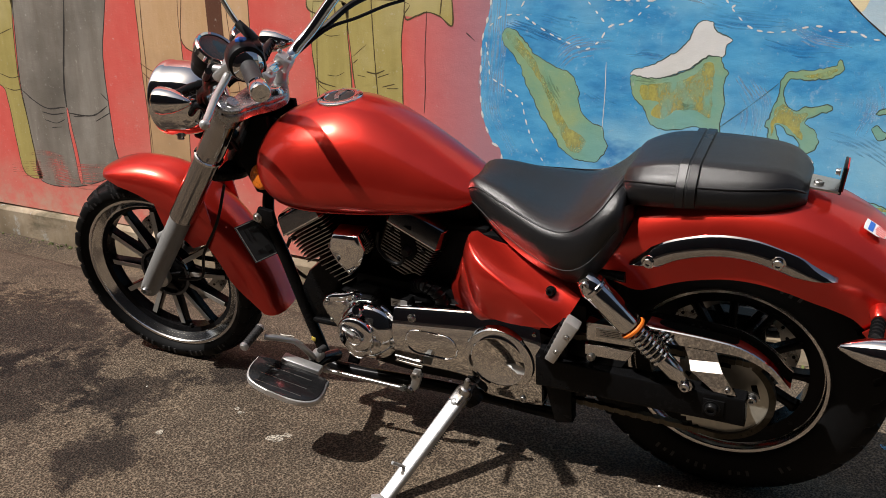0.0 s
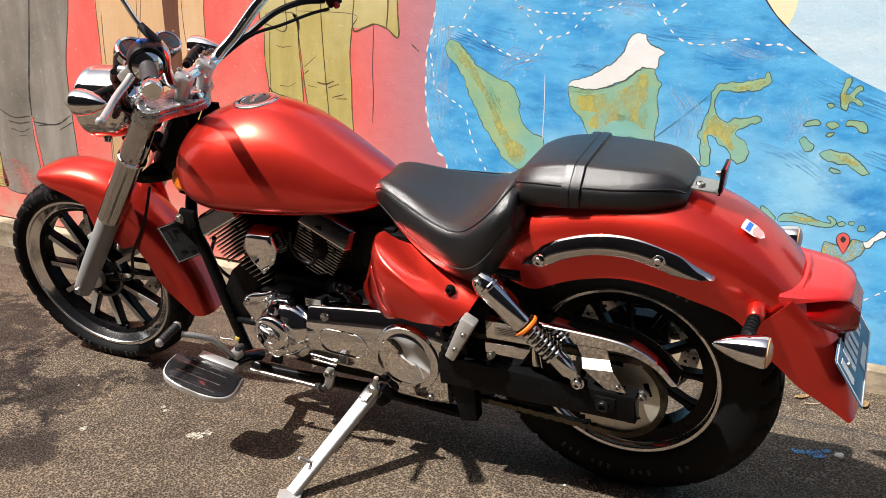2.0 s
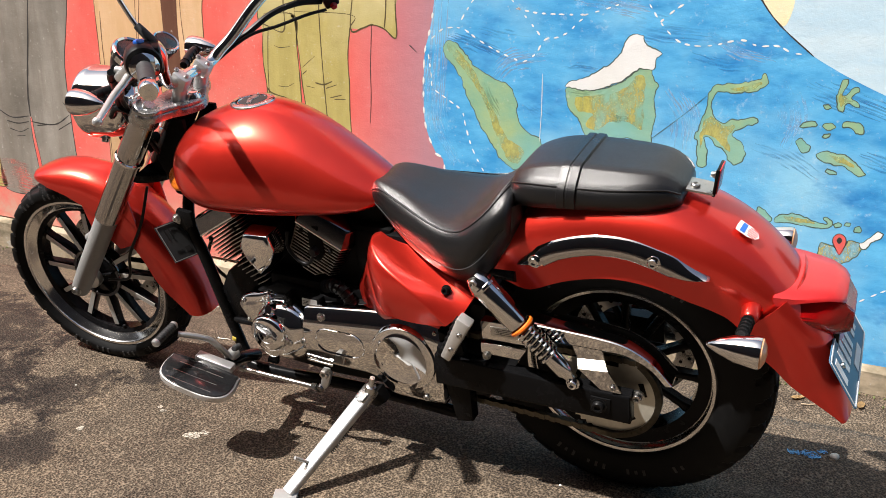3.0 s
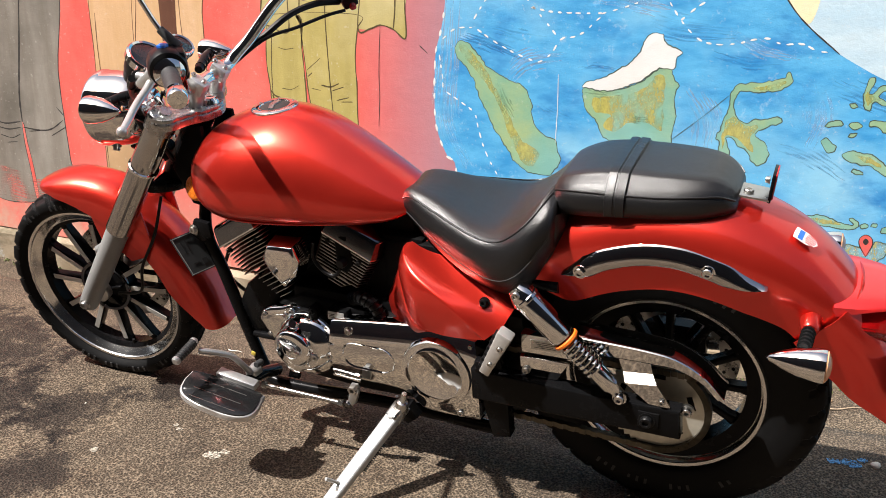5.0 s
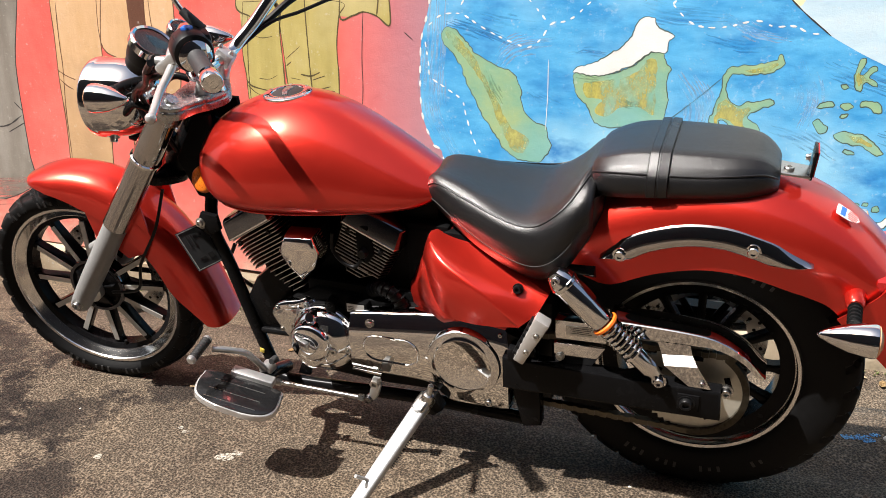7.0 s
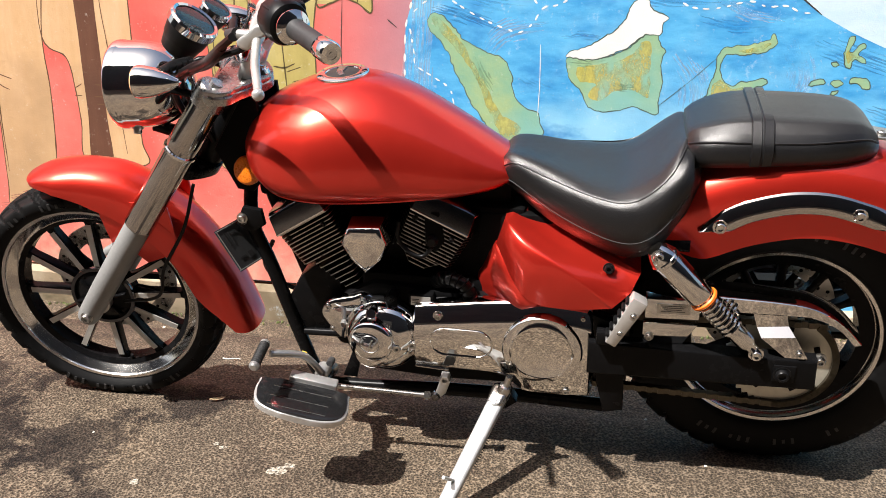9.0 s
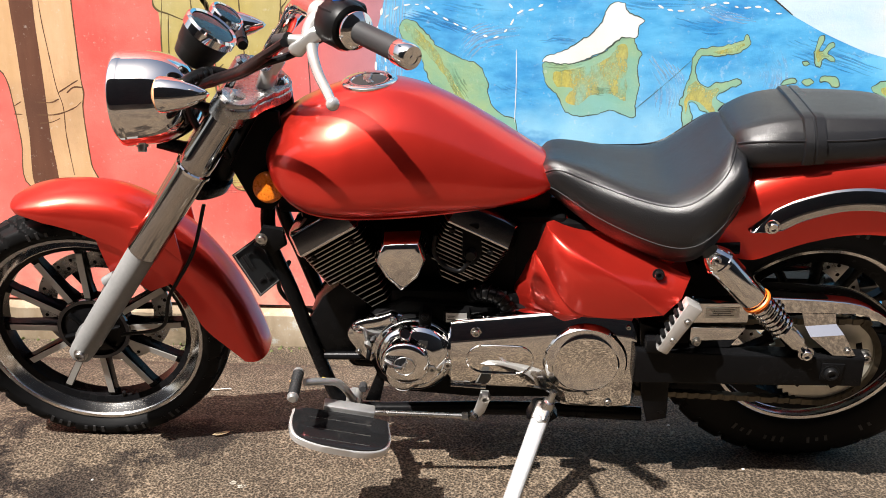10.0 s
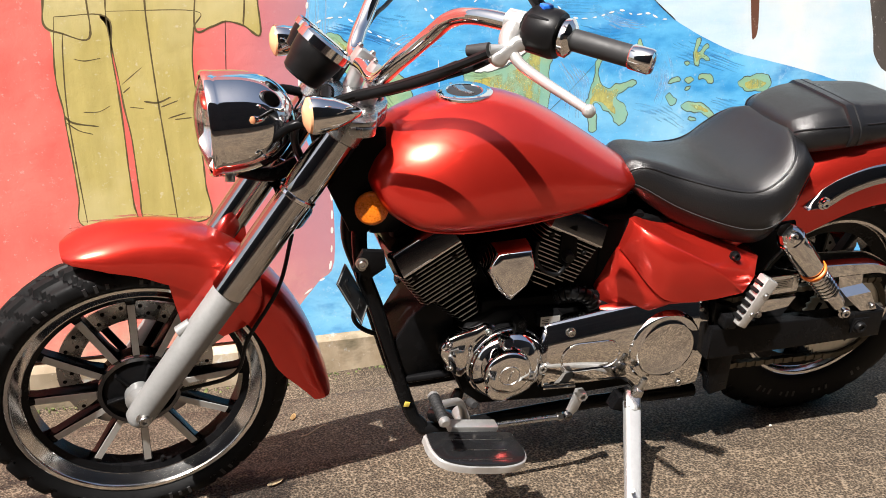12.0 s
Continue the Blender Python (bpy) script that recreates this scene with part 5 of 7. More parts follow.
# small old plate on the downtube
PLATE_TURN = -22
OLD = Matrix(((0.655, 0.458, -0.601, -1.172), (0.741, -0.010, 0.671, -0.131), (0.148, -0.889, -0.433, 0.528), (0, 0, 0, 1)))
corner, hinge = OLD.translation.copy(), OLD.to_3x3() @ Vector((0, 1, 0))
OLD = Matrix.Translation(corner) @ Matrix.Rotation(radians(PLATE_TURN), 4, hinge) @ Matrix.Translation(-corner) @ OLD
tag_plate = part("front_plate", slab([(0, 0), (0.082, 0), (0.082, 0.104), (0, 0.104)], -0.002, OLD, 0), TAGPLATE, BIKE, "dark worn number plate on the frame tube")
rim_bm = bmesh.new()
for w, h, x, y in ((0.082, 0.002, 0.041, 0.003), (0.082, 0.002, 0.041, 0.101), (0.002, 0.100, 0.003, 0.052), (0.002, 0.100, 0.079, 0.052)):
    box((w, h, 0.001), OLD @ Matrix.Translation((x, y, -0.0026)), 0, bm=rim_bm)
part("plate_rim", rim_bm, SILVER, tag_plate)
for x, y, w, h in ((0.018, 0.030, 0.004, 0.030), (0.030, 0.030, 0.004, 0.030), (0.040, 0.020, 0.012, 0.004), (0.052, 0.024, 0.010, 0.004), (0.050, 0.080, 0.014, 0.014), (0.028, 0.078, 0.016, 0.004)):
    part("plate_bar", box((w, h, 0.001), OLD @ Matrix.Translation((x, y, -0.0026)), 0), LID, tag_plate, "faint embossed bar")
part("bolt", bolt((-1.117, -0.092, 0.541), LEFT, 0.009, 0.008), STEEL, tag_plate)

# side stand
stand_top, stand_foot = Vector((-0.552, -0.190, 0.226)), Vector((-0.646, -0.427, 0.087))
along = (stand_foot - stand_top).normalized()
across = (Vector((1, 0, 0)) - along * along.x).normalized()
depth = along.cross(across)
bar = []
for f, k in ((0.0, 0.60), (0.015, 0.85), (0.05, 1.0), (0.5, 0.93), (1.0, 0.84)):
    p = stand_top.lerp(stand_foot, f)
    bar.append([p + across * (0.0175 * k * math.copysign(abs(math.cos(a)) ** 0.45, math.cos(a))) + depth * (0.0125 * k * math.copysign(abs(math.sin(a)) ** 0.45, math.sin(a))) for a in np.linspace(0, 2 * math.pi, 28, endpoint=False)])
sd = part("side_stand", loft(bar), SILVER, BIKE, "flat-sided silver side stand, folded out", 40)
part("stand_rivet", lathe([(0, 0.004), (0.006, 0.0035), (0.009, 0.001), (0.0095, -0.004)], frame_at(stand_top.lerp(stand_foot, 0.10) + depth * (0.0125 if depth.y < 0 else -0.0125), depth if depth.y < 0 else -depth), 20), SILVER, sd)
coil = [stand_top.lerp(stand_foot, 0.30 + 0.26 * k / 160) + across * (0.015 + 0.0045 * math.cos(k * 0.55)) + depth * ((0.0045 * math.sin(k * 0.55)) + (0.012 if depth.y > 0 else -0.012)) for k in range(161)]
part("return_spring", tube(coil, 0.0011, 5, 1, False), PLASTIC, sd, "dark return spring")
part("stand_bracket", slab([(-0.585, 0.185), (-0.572, 0.215), (-0.54, 0.220), (-0.522, 0.190), (-0.545, 0.170)], 0.030, side(-0.145), 0.004), BLACK, BIKE, "stand bracket")
knuckle = part("stand_knuckle", box((0.034, 0.030, 0.046), frame_at(stand_top.lerp(stand_foot, 0.04), stand_foot - stand_top), 0.006, 3), STEEL, sd, "galvanised pivot knuckle")
part("pivot_bolt", lathe([(0, 0.048), (0.006, 0.048), (0.007, 0.044), (0.007, 0.022), (0.012, 0.020), (0.014, 0.010), (0.014, 0), (0, 0)], frame_at(stand_top + Vector((0.004, -0.004, 0.004)), (0.30, -0.1, 1)), 14), STEEL, knuckle)
part("stand_foot", box((0.055, 0.045, 0.008), Matrix.Translation(stand_foot) @ pose(-0.005, -0.004, -0.006, -10, 0, 25), 0.002), SILVER, sd)
mid = stand_top.lerp(stand_foot, 0.72)
part("stand_peg", tube([mid, mid + Vector((-0.02, -0.03, 0.035))], 0.004, 8, 1, False), SILVER, sd)

# foot controls
fb_out = catmull([(-0.092, 0.040), (-0.103, 0.022), (-0.103, -0.010), (-0.090, -0.040), (-0.055, -0.056), (0.0, -0.062), (0.055, -0.060), (0.092, -0.046), (0.106, -0.018), (0.100, 0.026), (0.090, 0.040), (0.0, 0.042)], 5, True) * 0.93
fm = Matrix.Translation((-0.944, -0.318, 0.260)) @ Matrix.Rotation(radians(12), 4, "Y") @ Matrix.Rotation(radians(4), 4, "Z") @ Matrix.Rotation(radians(3), 4, "X")
fbd = part("footboard", slab(fb_out, 0.015, fm @ Matrix.Translation((0, 0, -0.011)), 0.003, 3), PEGALU, BIKE, "oval aluminium footboard")
part("footboard_rubber", slab(fb_out * 0.95, 0.004, fm @ Matrix.Translation((0, 0, 0.0035)), 0.001), INLAY, fbd, "glossy black inlay")
ribs = bmesh.new()
for y in (-0.040, -0.014, 0.014):
    tube([(-0.062, y, 0.0072), (0.058, y, 0.0072)], 0.0010, 6, 1, False, bm=ribs)
bmesh.ops.transform(ribs, matrix=fm, verts=ribs.verts)
part("rubber_ribs", ribs, STEEL, fbd, "thin bright ribs")
part("footboard_bracket", box((0.100, 0.024, 0.020), fm @ Matrix.Translation((0.012, 0.052, 0.006)), 0.003), ALU, fbd)
part("footboard_arm", tube([(-0.93, -0.258, 0.245), (-0.94, -0.17, 0.215), (-0.955, -0.09, 0.170)], 0.016, 12, 5), BLACK, fbd)
pg = part("shift_lever", tube([(-1.012, -0.287, 0.344), (-0.992, -0.273, 0.336), (-0.972, -0.257, 0.325), (-0.958, -0.245, 0.314), (-0.946, -0.234, 0.292), (-0.935, -0.216, 0.254)], 0.0075, 12, 6), ALU, BIKE, "cast alloy shift lever")
a, b = Vector((-1.022, -0.282, 0.365)), Vector((-1.020, -0.355, 0.358))
part("shift_peg", tube([a, b], 0.0085, 16, 1, False), GRIP, pg, "ribbed black rubber peg")
rb = bmesh.new()
for f in np.linspace(0.08, 0.92, 9):
    lathe([(0.008, -0.0025), (0.0108, 0), (0.008, 0.0025)], frame_at(a.lerp(b, f), b - a), 16, bm=rb)
part("peg_ribs", rb, GRIP, pg)
for p in (a, b):
    part("peg_end", lathe([(0, 0.004), (0.007, 0.004), (0.0105, 0), (0.0105, -0.006)], frame_at(p, (p - a.lerp(b, 0.5))), 16), ALU, pg)
lb = part("lever_boss", lathe([(0, 0.010), (0.010, 0.010), (0.0145, 0.006), (0.016, -0.02), (0, -0.02)], frame_at((-0.935, -0.210, 0.247), LEFT), 24), ALU, pg)
part("pivot_bolt", bolt((-0.935, -0.219, 0.247), LEFT, 0.006, 0.004), STEEL, lb)
rod = part("shift_rod", tube([(-0.920, -0.195, 0.205), (-0.705, -0.186, 0.196)], 0.0055, 12, 1, False), STEEL, BIKE, "bright shift rod")
for u, w in ((-0.917, 0.2049), (-0.712, 0.1963)):
    part("lock_nut", lathe([(0, 0.006), (0.0085, 0.006), (0.0085, -0.006), (0, -0.006)], frame_at((u, -0.195 if u < -0.8 else -0.1863, w), (1, 0.04, -0.04)), 6), STEEL, rod)
part("rod_end", lathe([(0, 0.010), (0.008, 0.008), (0.0115, 0), (0.008, -0.008), (0, -0.010)], frame_at((-0.694, -0.184, 0.196), LEFT), 18), DARKCHROME, rod, "dark ball joint")
arm_ob = part("shift_arm", slab([(-0.700, 0.190), (-0.688, 0.188), (-0.672, 0.205), (-0.660, 0.240), (-0.664, 0.256), (-0.680, 0.256), (-0.684, 0.238), (-0.692, 0.210)], 0.011, side(-0.176), 0.003), ALU, BIKE, "alloy shift arm")
part("arm_nut", lathe([(0, 0.004), (0.005, 0.004), (0.006, 0.012), (0.011, 0.012), (0.012, 0.009), (0.012, -0.004)], frame_at((-0.671, -0.187, 0.248), LEFT), 6), STEEL, arm_ob, "hexagonal clamp nut")
for s in (-1, 1):
    tilt = Matrix.Translation((-0.318, s * 0.200, 0.440)) @ Matrix.Rotation(radians(28), 4, "Y")
    peg = box((0.034, 0.032, 0.118), Matrix.Translation((0.004, 0, 0)), 0.005)
    for v in peg.verts:
        narrow = 1.0 - 2.6 * (0.059 - v.co.z)
        v.co.x = 0.020 - (0.020 - v.co.x) * narrow
        v.co.y *= 1.0 - 1.6 * (0.059 - v.co.z)
    bmesh.ops.transform(peg, matrix=tilt, verts=peg.verts)
    rp = part("passenger_peg", peg, PEGALU, BIKE, "folded alloy passenger peg")
    for k in (-0.024, 0.024):
        part("bolt", bolt(tilt @ Vector((0.010, s * (0.0145 + 0.05 * k), k)), (0, s, 0), 0.0055, 0.004), STEEL, rp)
    rr = bmesh.new()
    for k in range(6):
        box((0.010, 0.024, 0.008), tilt @ Matrix.Translation((-0.006 - 0.0012 * k, 0, -0.042 + 0.0165 * k)), 0.002, bm=rr)
    part("peg_rubber", rr, RUBBER, rp, "ribbed black rubber")
    part("peg_mount", box((0.03, 0.05, 0.03), pose(-0.350, s * 0.17, 0.385), 0.004), BLACK, rp)

# ---- front end, turned with the bars ----
for s in (-1, 1):
    low, top = Vector((-1.545, s * 0.092, 0.266)), Vector((-1.150, s * 0.092, 0.832))
    along = (top - low).normalized()
    m = frame_at(low, along)
    leg = part("fork_leg", steered(lathe([(0, -0.014), (0.017, -0.014), (0.024, -0.006), (0.026, 0.010), (0.028, 0.10), (0.029, 0.310), (0.026, 0.318), (0, 0.318)], m, 28)), FORKGREY, BIKE, "grey painted fork leg")
    part("fork_cover", steered(lathe([(0.027, 0.306), (0.0325, 0.308), (0.0325, 0.380), (0.0330, 0.528)], m, 32)), DIMMEDCHROME, leg, "chrome fork cover")
    part("upper_cover", steered(lathe([(0.0325, 0.526), (0.0335, 0.528), (0.0335, 0.560), (0.031, 0.640), (0.031, 0.690)], m, 32)), DIMMEDCHROME, leg, "chrome upper fork cover with dark reflections put into its colour")
    part("clamp_ring", steered(lathe([(0.0335, 0.525), (0.0365, 0.527), (0.0365, 0.533), (0.0335, 0.535)], m, 28)), CHROME, leg)
    part("fork_cap", steered(lathe([(0.030, 0.655), (0.036, 0.659), (0.036, 0.695), (0.030, 0.702), (0.016, 0.704), (0.014, 0.712), (0, 0.712)], m, 28)), CAST, leg, "fork top cap")
    part("fork_lug", steered(tube([(-1.462, s * 0.086, 0.440), (-1.438, s * 0.086, 0.455)], 0.012, 14, 1, False)), FORKGREY, leg)
    part("axle_bolt", steered(bolt((-1.537, s * 0.116, 0.277), (0, s, 0), 0.011, 0.010)), STEEL, leg)
part("front_axle", steered(tube([(-1.537, -0.1, 0.277), (-1.537, 0.1, 0.277)], 0.012, 14, 1, False)), STEEL, BIKE)
part("axle_collar", steered(lathe([(0.030, 0), (0.030, 0.02), (0.018, 0.03)], frame_at((-1.537, -0.038, 0.277), LEFT), 28)), ALU, BIKE)


pts = catmull([(-0.050, -0.118), (-0.028, -0.132), (0.002, -0.122), (0.020, -0.080), (0.048, -0.040), (0.060, 0.0), (0.048, 0.040), (0.020, 0.080), (0.002, 0.122), (-0.028, 0.132), (-0.050, 0.118), (-0.045, 0.05), (-0.045, -0.05)], 4, True)
CLAMP = Matrix.Translation((-1.118, 0, 0.799)) @ Matrix.Rotation(radians(6), 4, "Y")
tc = part("top_clamp", steered(slab(pts, 0.019, CLAMP @ Matrix.Translation((0, 0, 0.015)), 0.006, 3)), CAST, BIKE, "cast alloy top fork clamp")
part("clamp_plate", steered(slab(pts * 0.985, 0.008, CLAMP @ Matrix.Translation((0, 0, 0.0345)), 0.003)), CAST, tc, "bare alloy clamp plate")
part("clamp_nut", steered(lathe([(0, 0.010), (0.010, 0.012), (0.013, 0.008), (0.016, 0.010), (0.019, 0.004), (0.020, 0)], CLAMP @ Matrix.Translation((0.034, 0, 0.042)), 24)), CHROME, tc, "chrome steering nut")
low_m = Matrix.Translation(Vector((-1.105, 0, 0.795)) - AXIS * 0.215) @ Matrix.Rotation(RAKE, 4, "Y")
low_pts = catmull([(-0.030, -0.075), (-0.020, -0.090), (0.008, -0.050), (0.026, 0.0), (0.008, 0.050), (-0.020, 0.090), (-0.030, 0.075), (-0.030, 0.0)], 4, True)
part("lower_clamp", steered(slab(low_pts, 0.026, low_m, 0.004)), BLACK, BIKE, "black lower fork clamp")

# bars: the left half as fitted, mirrored to the right
half_bar = [turned_back(*p) for p in ((-1.088, -0.058, 0.888), (-1.060, -0.104, 0.933), (-1.021, -0.142, 0.985), (-0.999, -0.180, 1.020), (-0.973, -0.228, 1.037), (-0.919, -0.300, 1.037), (-0.871, -0.352, 1.032), (-0.780, -0.447, 1.020))]
far_bar = [turned_back(*p) for p in ((-1.098, 0.098, 0.889), (-1.082, 0.136, 0.917), (-1.060, 0.168, 0.947), (-1.012, 0.226, 1.020), (-0.985, 0.275, 1.044), (-0.950, 0.345, 1.050), (-0.925, 0.395, 1.046), (-0.850, 0.495, 1.034))]
SHIFT = far_bar[-2] - mirror(half_bar[-2])
bar_path = far_bar[::-1] + [half_bar[0].lerp(far_bar[0], 0.5)] + half_bar
bars_ob = part("handlebar", steered(tube(bar_path, 0.0143, 18, 8)), CHROME, BIKE, "swept chrome handlebar", 60)
for s in (-1, 1):
    q = (lambda p: Vector(p)) if s < 0 else (lambda p: mirror(p) + SHIFT)
    a, b = (half_bar if s < 0 else far_bar)[-2:]
    d = (b - a).normalized()
    gm = frame_at(a, d)
    ln = (b - a).length
    part("grip", steered(lathe([(0.013, 0.0), (0.0165, 0.001), (0.0165, ln - 0.034), (0.0135, ln - 0.033)], gm, 28)), GRIP, bars_ob, "ribbed black rubber grip")
    part("bar_end", steered(lathe([(0.0165, ln - 0.034), (0.0185, ln - 0.031), (0.0185, ln - 0.004), (0.0165, ln), (0.009, ln + 0.001), (0.0085, ln - 0.006), (0.004, ln - 0.006), (0.0035, ln + 0.001), (0, ln + 0.001)], gm, 32)), CHROME, bars_ob, "chrome bar end")
    part("grip_flange", steered(lathe([(0.016, -0.012), (0.027, -0.010), (0.029, -0.004), (0.029, 0.002), (0.022, 0.008), (0.0165, 0.010)], gm, 32)), CHROME, bars_ob)
    sw = part("switch_housing", steered(lathe([(0.016, -0.066), (0.030, -0.064), (0.036, -0.056), (0.037, -0.020), (0.034, -0.012), (0.016, -0.011)], gm, 28)), PLASTIC, bars_ob, "black switch housing")
    part("switch_block", steered(box((0.066, 0.058, 0.046), gm @ Matrix.Translation((0.004, 0, -0.040)), 0.009)), PLASTIC, sw)
    part("switch_button", steered(box((0.018, 0.016, 0.010), Matrix.Translation(a - d * 0.040 + Vector((0, 0, 0.036))), 0.003)), BLUEBTN, sw, "blue button")
    pp = a - d * 0.085
    perch = part("lever_perch", steered(lathe([(0.0125, -0.016), (0.020, -0.014), (0.021, 0.014), (0.0125, 0.016)], frame_at(pp, d), 24)), PEGALU, bars_ob, "cast alloy lever perch")
    piv = q(turned_back(-0.945, -0.318, 1.004))
    part("perch_arm", steered(tube([pp + Vector((0.004, 0, 0.004)), pp.lerp(piv, 0.5) + Vector((-0.008, 0, -0.002)), piv + (piv - pp) * 0.15], lambda t: 0.0195 - 0.007 * t, 14, 5)), PEGALU, perch)
    shape = catmull([(-0.979, 1.000), (-0.958, 1.014), (-0.940, 1.028), (-0.919, 1.024), (-0.927, 1.009), (-0.946, 1.002), (-0.959, 0.984), (-0.975, 0.987)], 3, True)
    body_bm = slab(shape, 0.026, side(-0.306), 0.006, 3)
    bmesh.ops.transform(body_bm, matrix=BACK, verts=body_bm.verts)
    if s > 0:
        for v in body_bm.verts:
            v.co = mirror(v.co) + SHIFT
        bmesh.ops.reverse_faces(body_bm, faces=body_bm.faces[:])
    part("perch_body", steered(body_bm), PEGALU, perch)
    out = q(turned_back(-0.980, -0.318, 1.008))
    part("perch_wing", steered(tube([piv, piv.lerp(out, 0.5), out], lambda t: 0.012 - 0.004 * t, 12, 3)), ALU, perch)
    part("cable_boot", steered(tube([out, out + Vector((-0.024, 0.024 * -s, -0.008))], lambda t: 0.0115 - 0.003 * t, 14, 1, False)), GRIP, perch, "ribbed black rubber boot")
    lv = [piv, q(turned_back(-0.938, -0.350, 0.992)), q(turned_back(-0.922, -0.400, 0.982)), q(turned_back(-0.902, -0.448, 0.972)), q(turned_back(-0.888, -0.483, 0.965))]
    lever = part("lever", steered(tube(lv, lambda t: 0.0088 - 0.0022 * t, 10, 6)), PEGALU, bars_ob, "polished alloy lever")
    bt = bmesh.new()
    bmesh.ops.create_uvsphere(bt, u_segments=16, v_segments=10, radius=0.0098, matrix=Matrix.Translation(lv[-1]))
    part("lever_ball", steered(bt), PEGALU, lever)
    # mirror
    base = q(turned_back(-0.890, -0.291, 1.060))
    top = base + Vector((-0.072, s * 0.012, 0.140))
    stem = part("mirror_stem", steered(tube([base, base + Vector((-0.033, 0, 0.035)), base + Vector((-0.053, s * 0.006, 0.085)), top], 0.0050, 10, 6)), CHROME, bars_ob, "chrome mirror stem")
    part("stem_boot", steered(tube([base, base + Vector((-0.033, 0, 0.035))], lambda t: 0.0105 - 0.0025 * t, 12, 1, False)), GRIP, stem)
    mmx = frame_at(top + Vector((0.0, s * 0.03, 0.048)), (1, 0, 0.1))
    body = part("mirror_head", steered(lathe([(0, -0.020), (0.028, -0.017), (0.046, -0.006), (0.050, 0.004), (0.047, 0.006)], mmx, 32)), CHROME, bars_ob, "round chrome mirror")
    part("mirror_glass", steered(lathe([(0, 0.005), (0.047, 0.005), (0.047, 0.002)], mmx, 32)), CHROME, body)
    # riser
    part("bar_riser", steered(tube([(-1.105, s * 0.046 + 0.018, 0.835), (-1.082, s * 0.046 + 0.018, 0.885)], 0.017, 16, 1, False)), ALU, BIKE, "alloy bar riser")
    part("riser_clamp", steered(box((0.042, 0.032, 0.036), Matrix.Translation((-1.083, s * 0.046 + 0.018, 0.888)) @ Matrix.Rotation(RAKE, 4, "Y"), 0.006)), ALU, BIKE)
    for k in (-1, 1):
        part("bolt", steered(bolt(Vector((-1.076, s * 0.046 + 0.018, 0.907)) + Vector((0.012 * k, 0, -0.008 * k)), (0.57, 0, 0.82), 0.005, 0.004)), STEEL, BIKE)

# headlight
hm = frame_at((-1.372, 0, 0.806), (-1, 0, -0.03)) @ Matrix.Scale(0.95, 4)
hl = part("headlight", steered(lathe([(0.090, 0.010), (0.0955, 0.012), (0.098, 0.006), (0.0975, -0.004), (0.0965, -0.010), (0.0955, -0.034), (0.092, -0.066), (0.082, -0.100), (0.062, -0.130), (0.034, -0.148), (0, -0.154)], hm, 56, 3)), CHROME, BIKE, "chrome bullet headlight")
part("headlight_glass", steered(lathe([(0, 0.030), (0.04, 0.027), (0.075, 0.016), (0.090, 0.006)], hm, 48)), GLASS, hl, "clear domed lens")
part("headlight_bowl", steered(lathe([(0.086, 0.004), (0.06, -0.035), (0.03, -0.055), (0, -0.06)], hm, 40)), CHROME, hl, "mirror-bright bowl")
part("headlight_mount", steered(tube([(-1.33, 0, 0.715), (-1.27, 0, 0.70), (-1.22, 0, 0.72)], 0.014, 12, 4)), BLACK, BIKE)
part("lamp_screw", steered(bolt((-1.350, -0.04, 0.722), (0, -0.5, -1), 0.009, 0.010)), STEEL, hl)
for s in (-1, 1):
    part("headlight_bracket", steered(tube([(-1.28, s * 0.07, 0.80), (-1.24, s * 0.085, 0.83), (-1.19, s * 0.09, 0.82)], 0.009, 12, 4)), BLACK, hl)
    # gauges
    k = 1.06 if s < 0 else 0.72
    gm = frame_at((-1.187, -0.050, 0.952) if s < 0 else (-1.180, 0.066, 0.944), (0.62, 0, 0.78)) @ Matrix.Scale(k, 4)
    g = part("gauge", steered(lathe([(0, -0.062), (0.028, -0.062), (0.033, -0.058), (0.038, -0.036), (0.0395, -0.034), (0.043, -0.012), (0.044, 0.004)], gm, 40)), PLASTIC, BIKE, "black round gauge with chrome bezel")
    part("bezel", steered(lathe([(0.039, 0.012), (0.044, 0.014), (0.0475, 0.010), (0.0475, -0.004), (0.044, -0.006)], gm, 40)), CHROME, g)
    part("dial", steered(lathe([(0, 0.004), (0.041, 0.004), (0.041, 0.0)], gm, 32)), DIAL, g)
    part("glass", steered(lathe([(0, 0.013), (0.030, 0.012), (0.041, 0.010)], gm, 32)), GLASS, g)

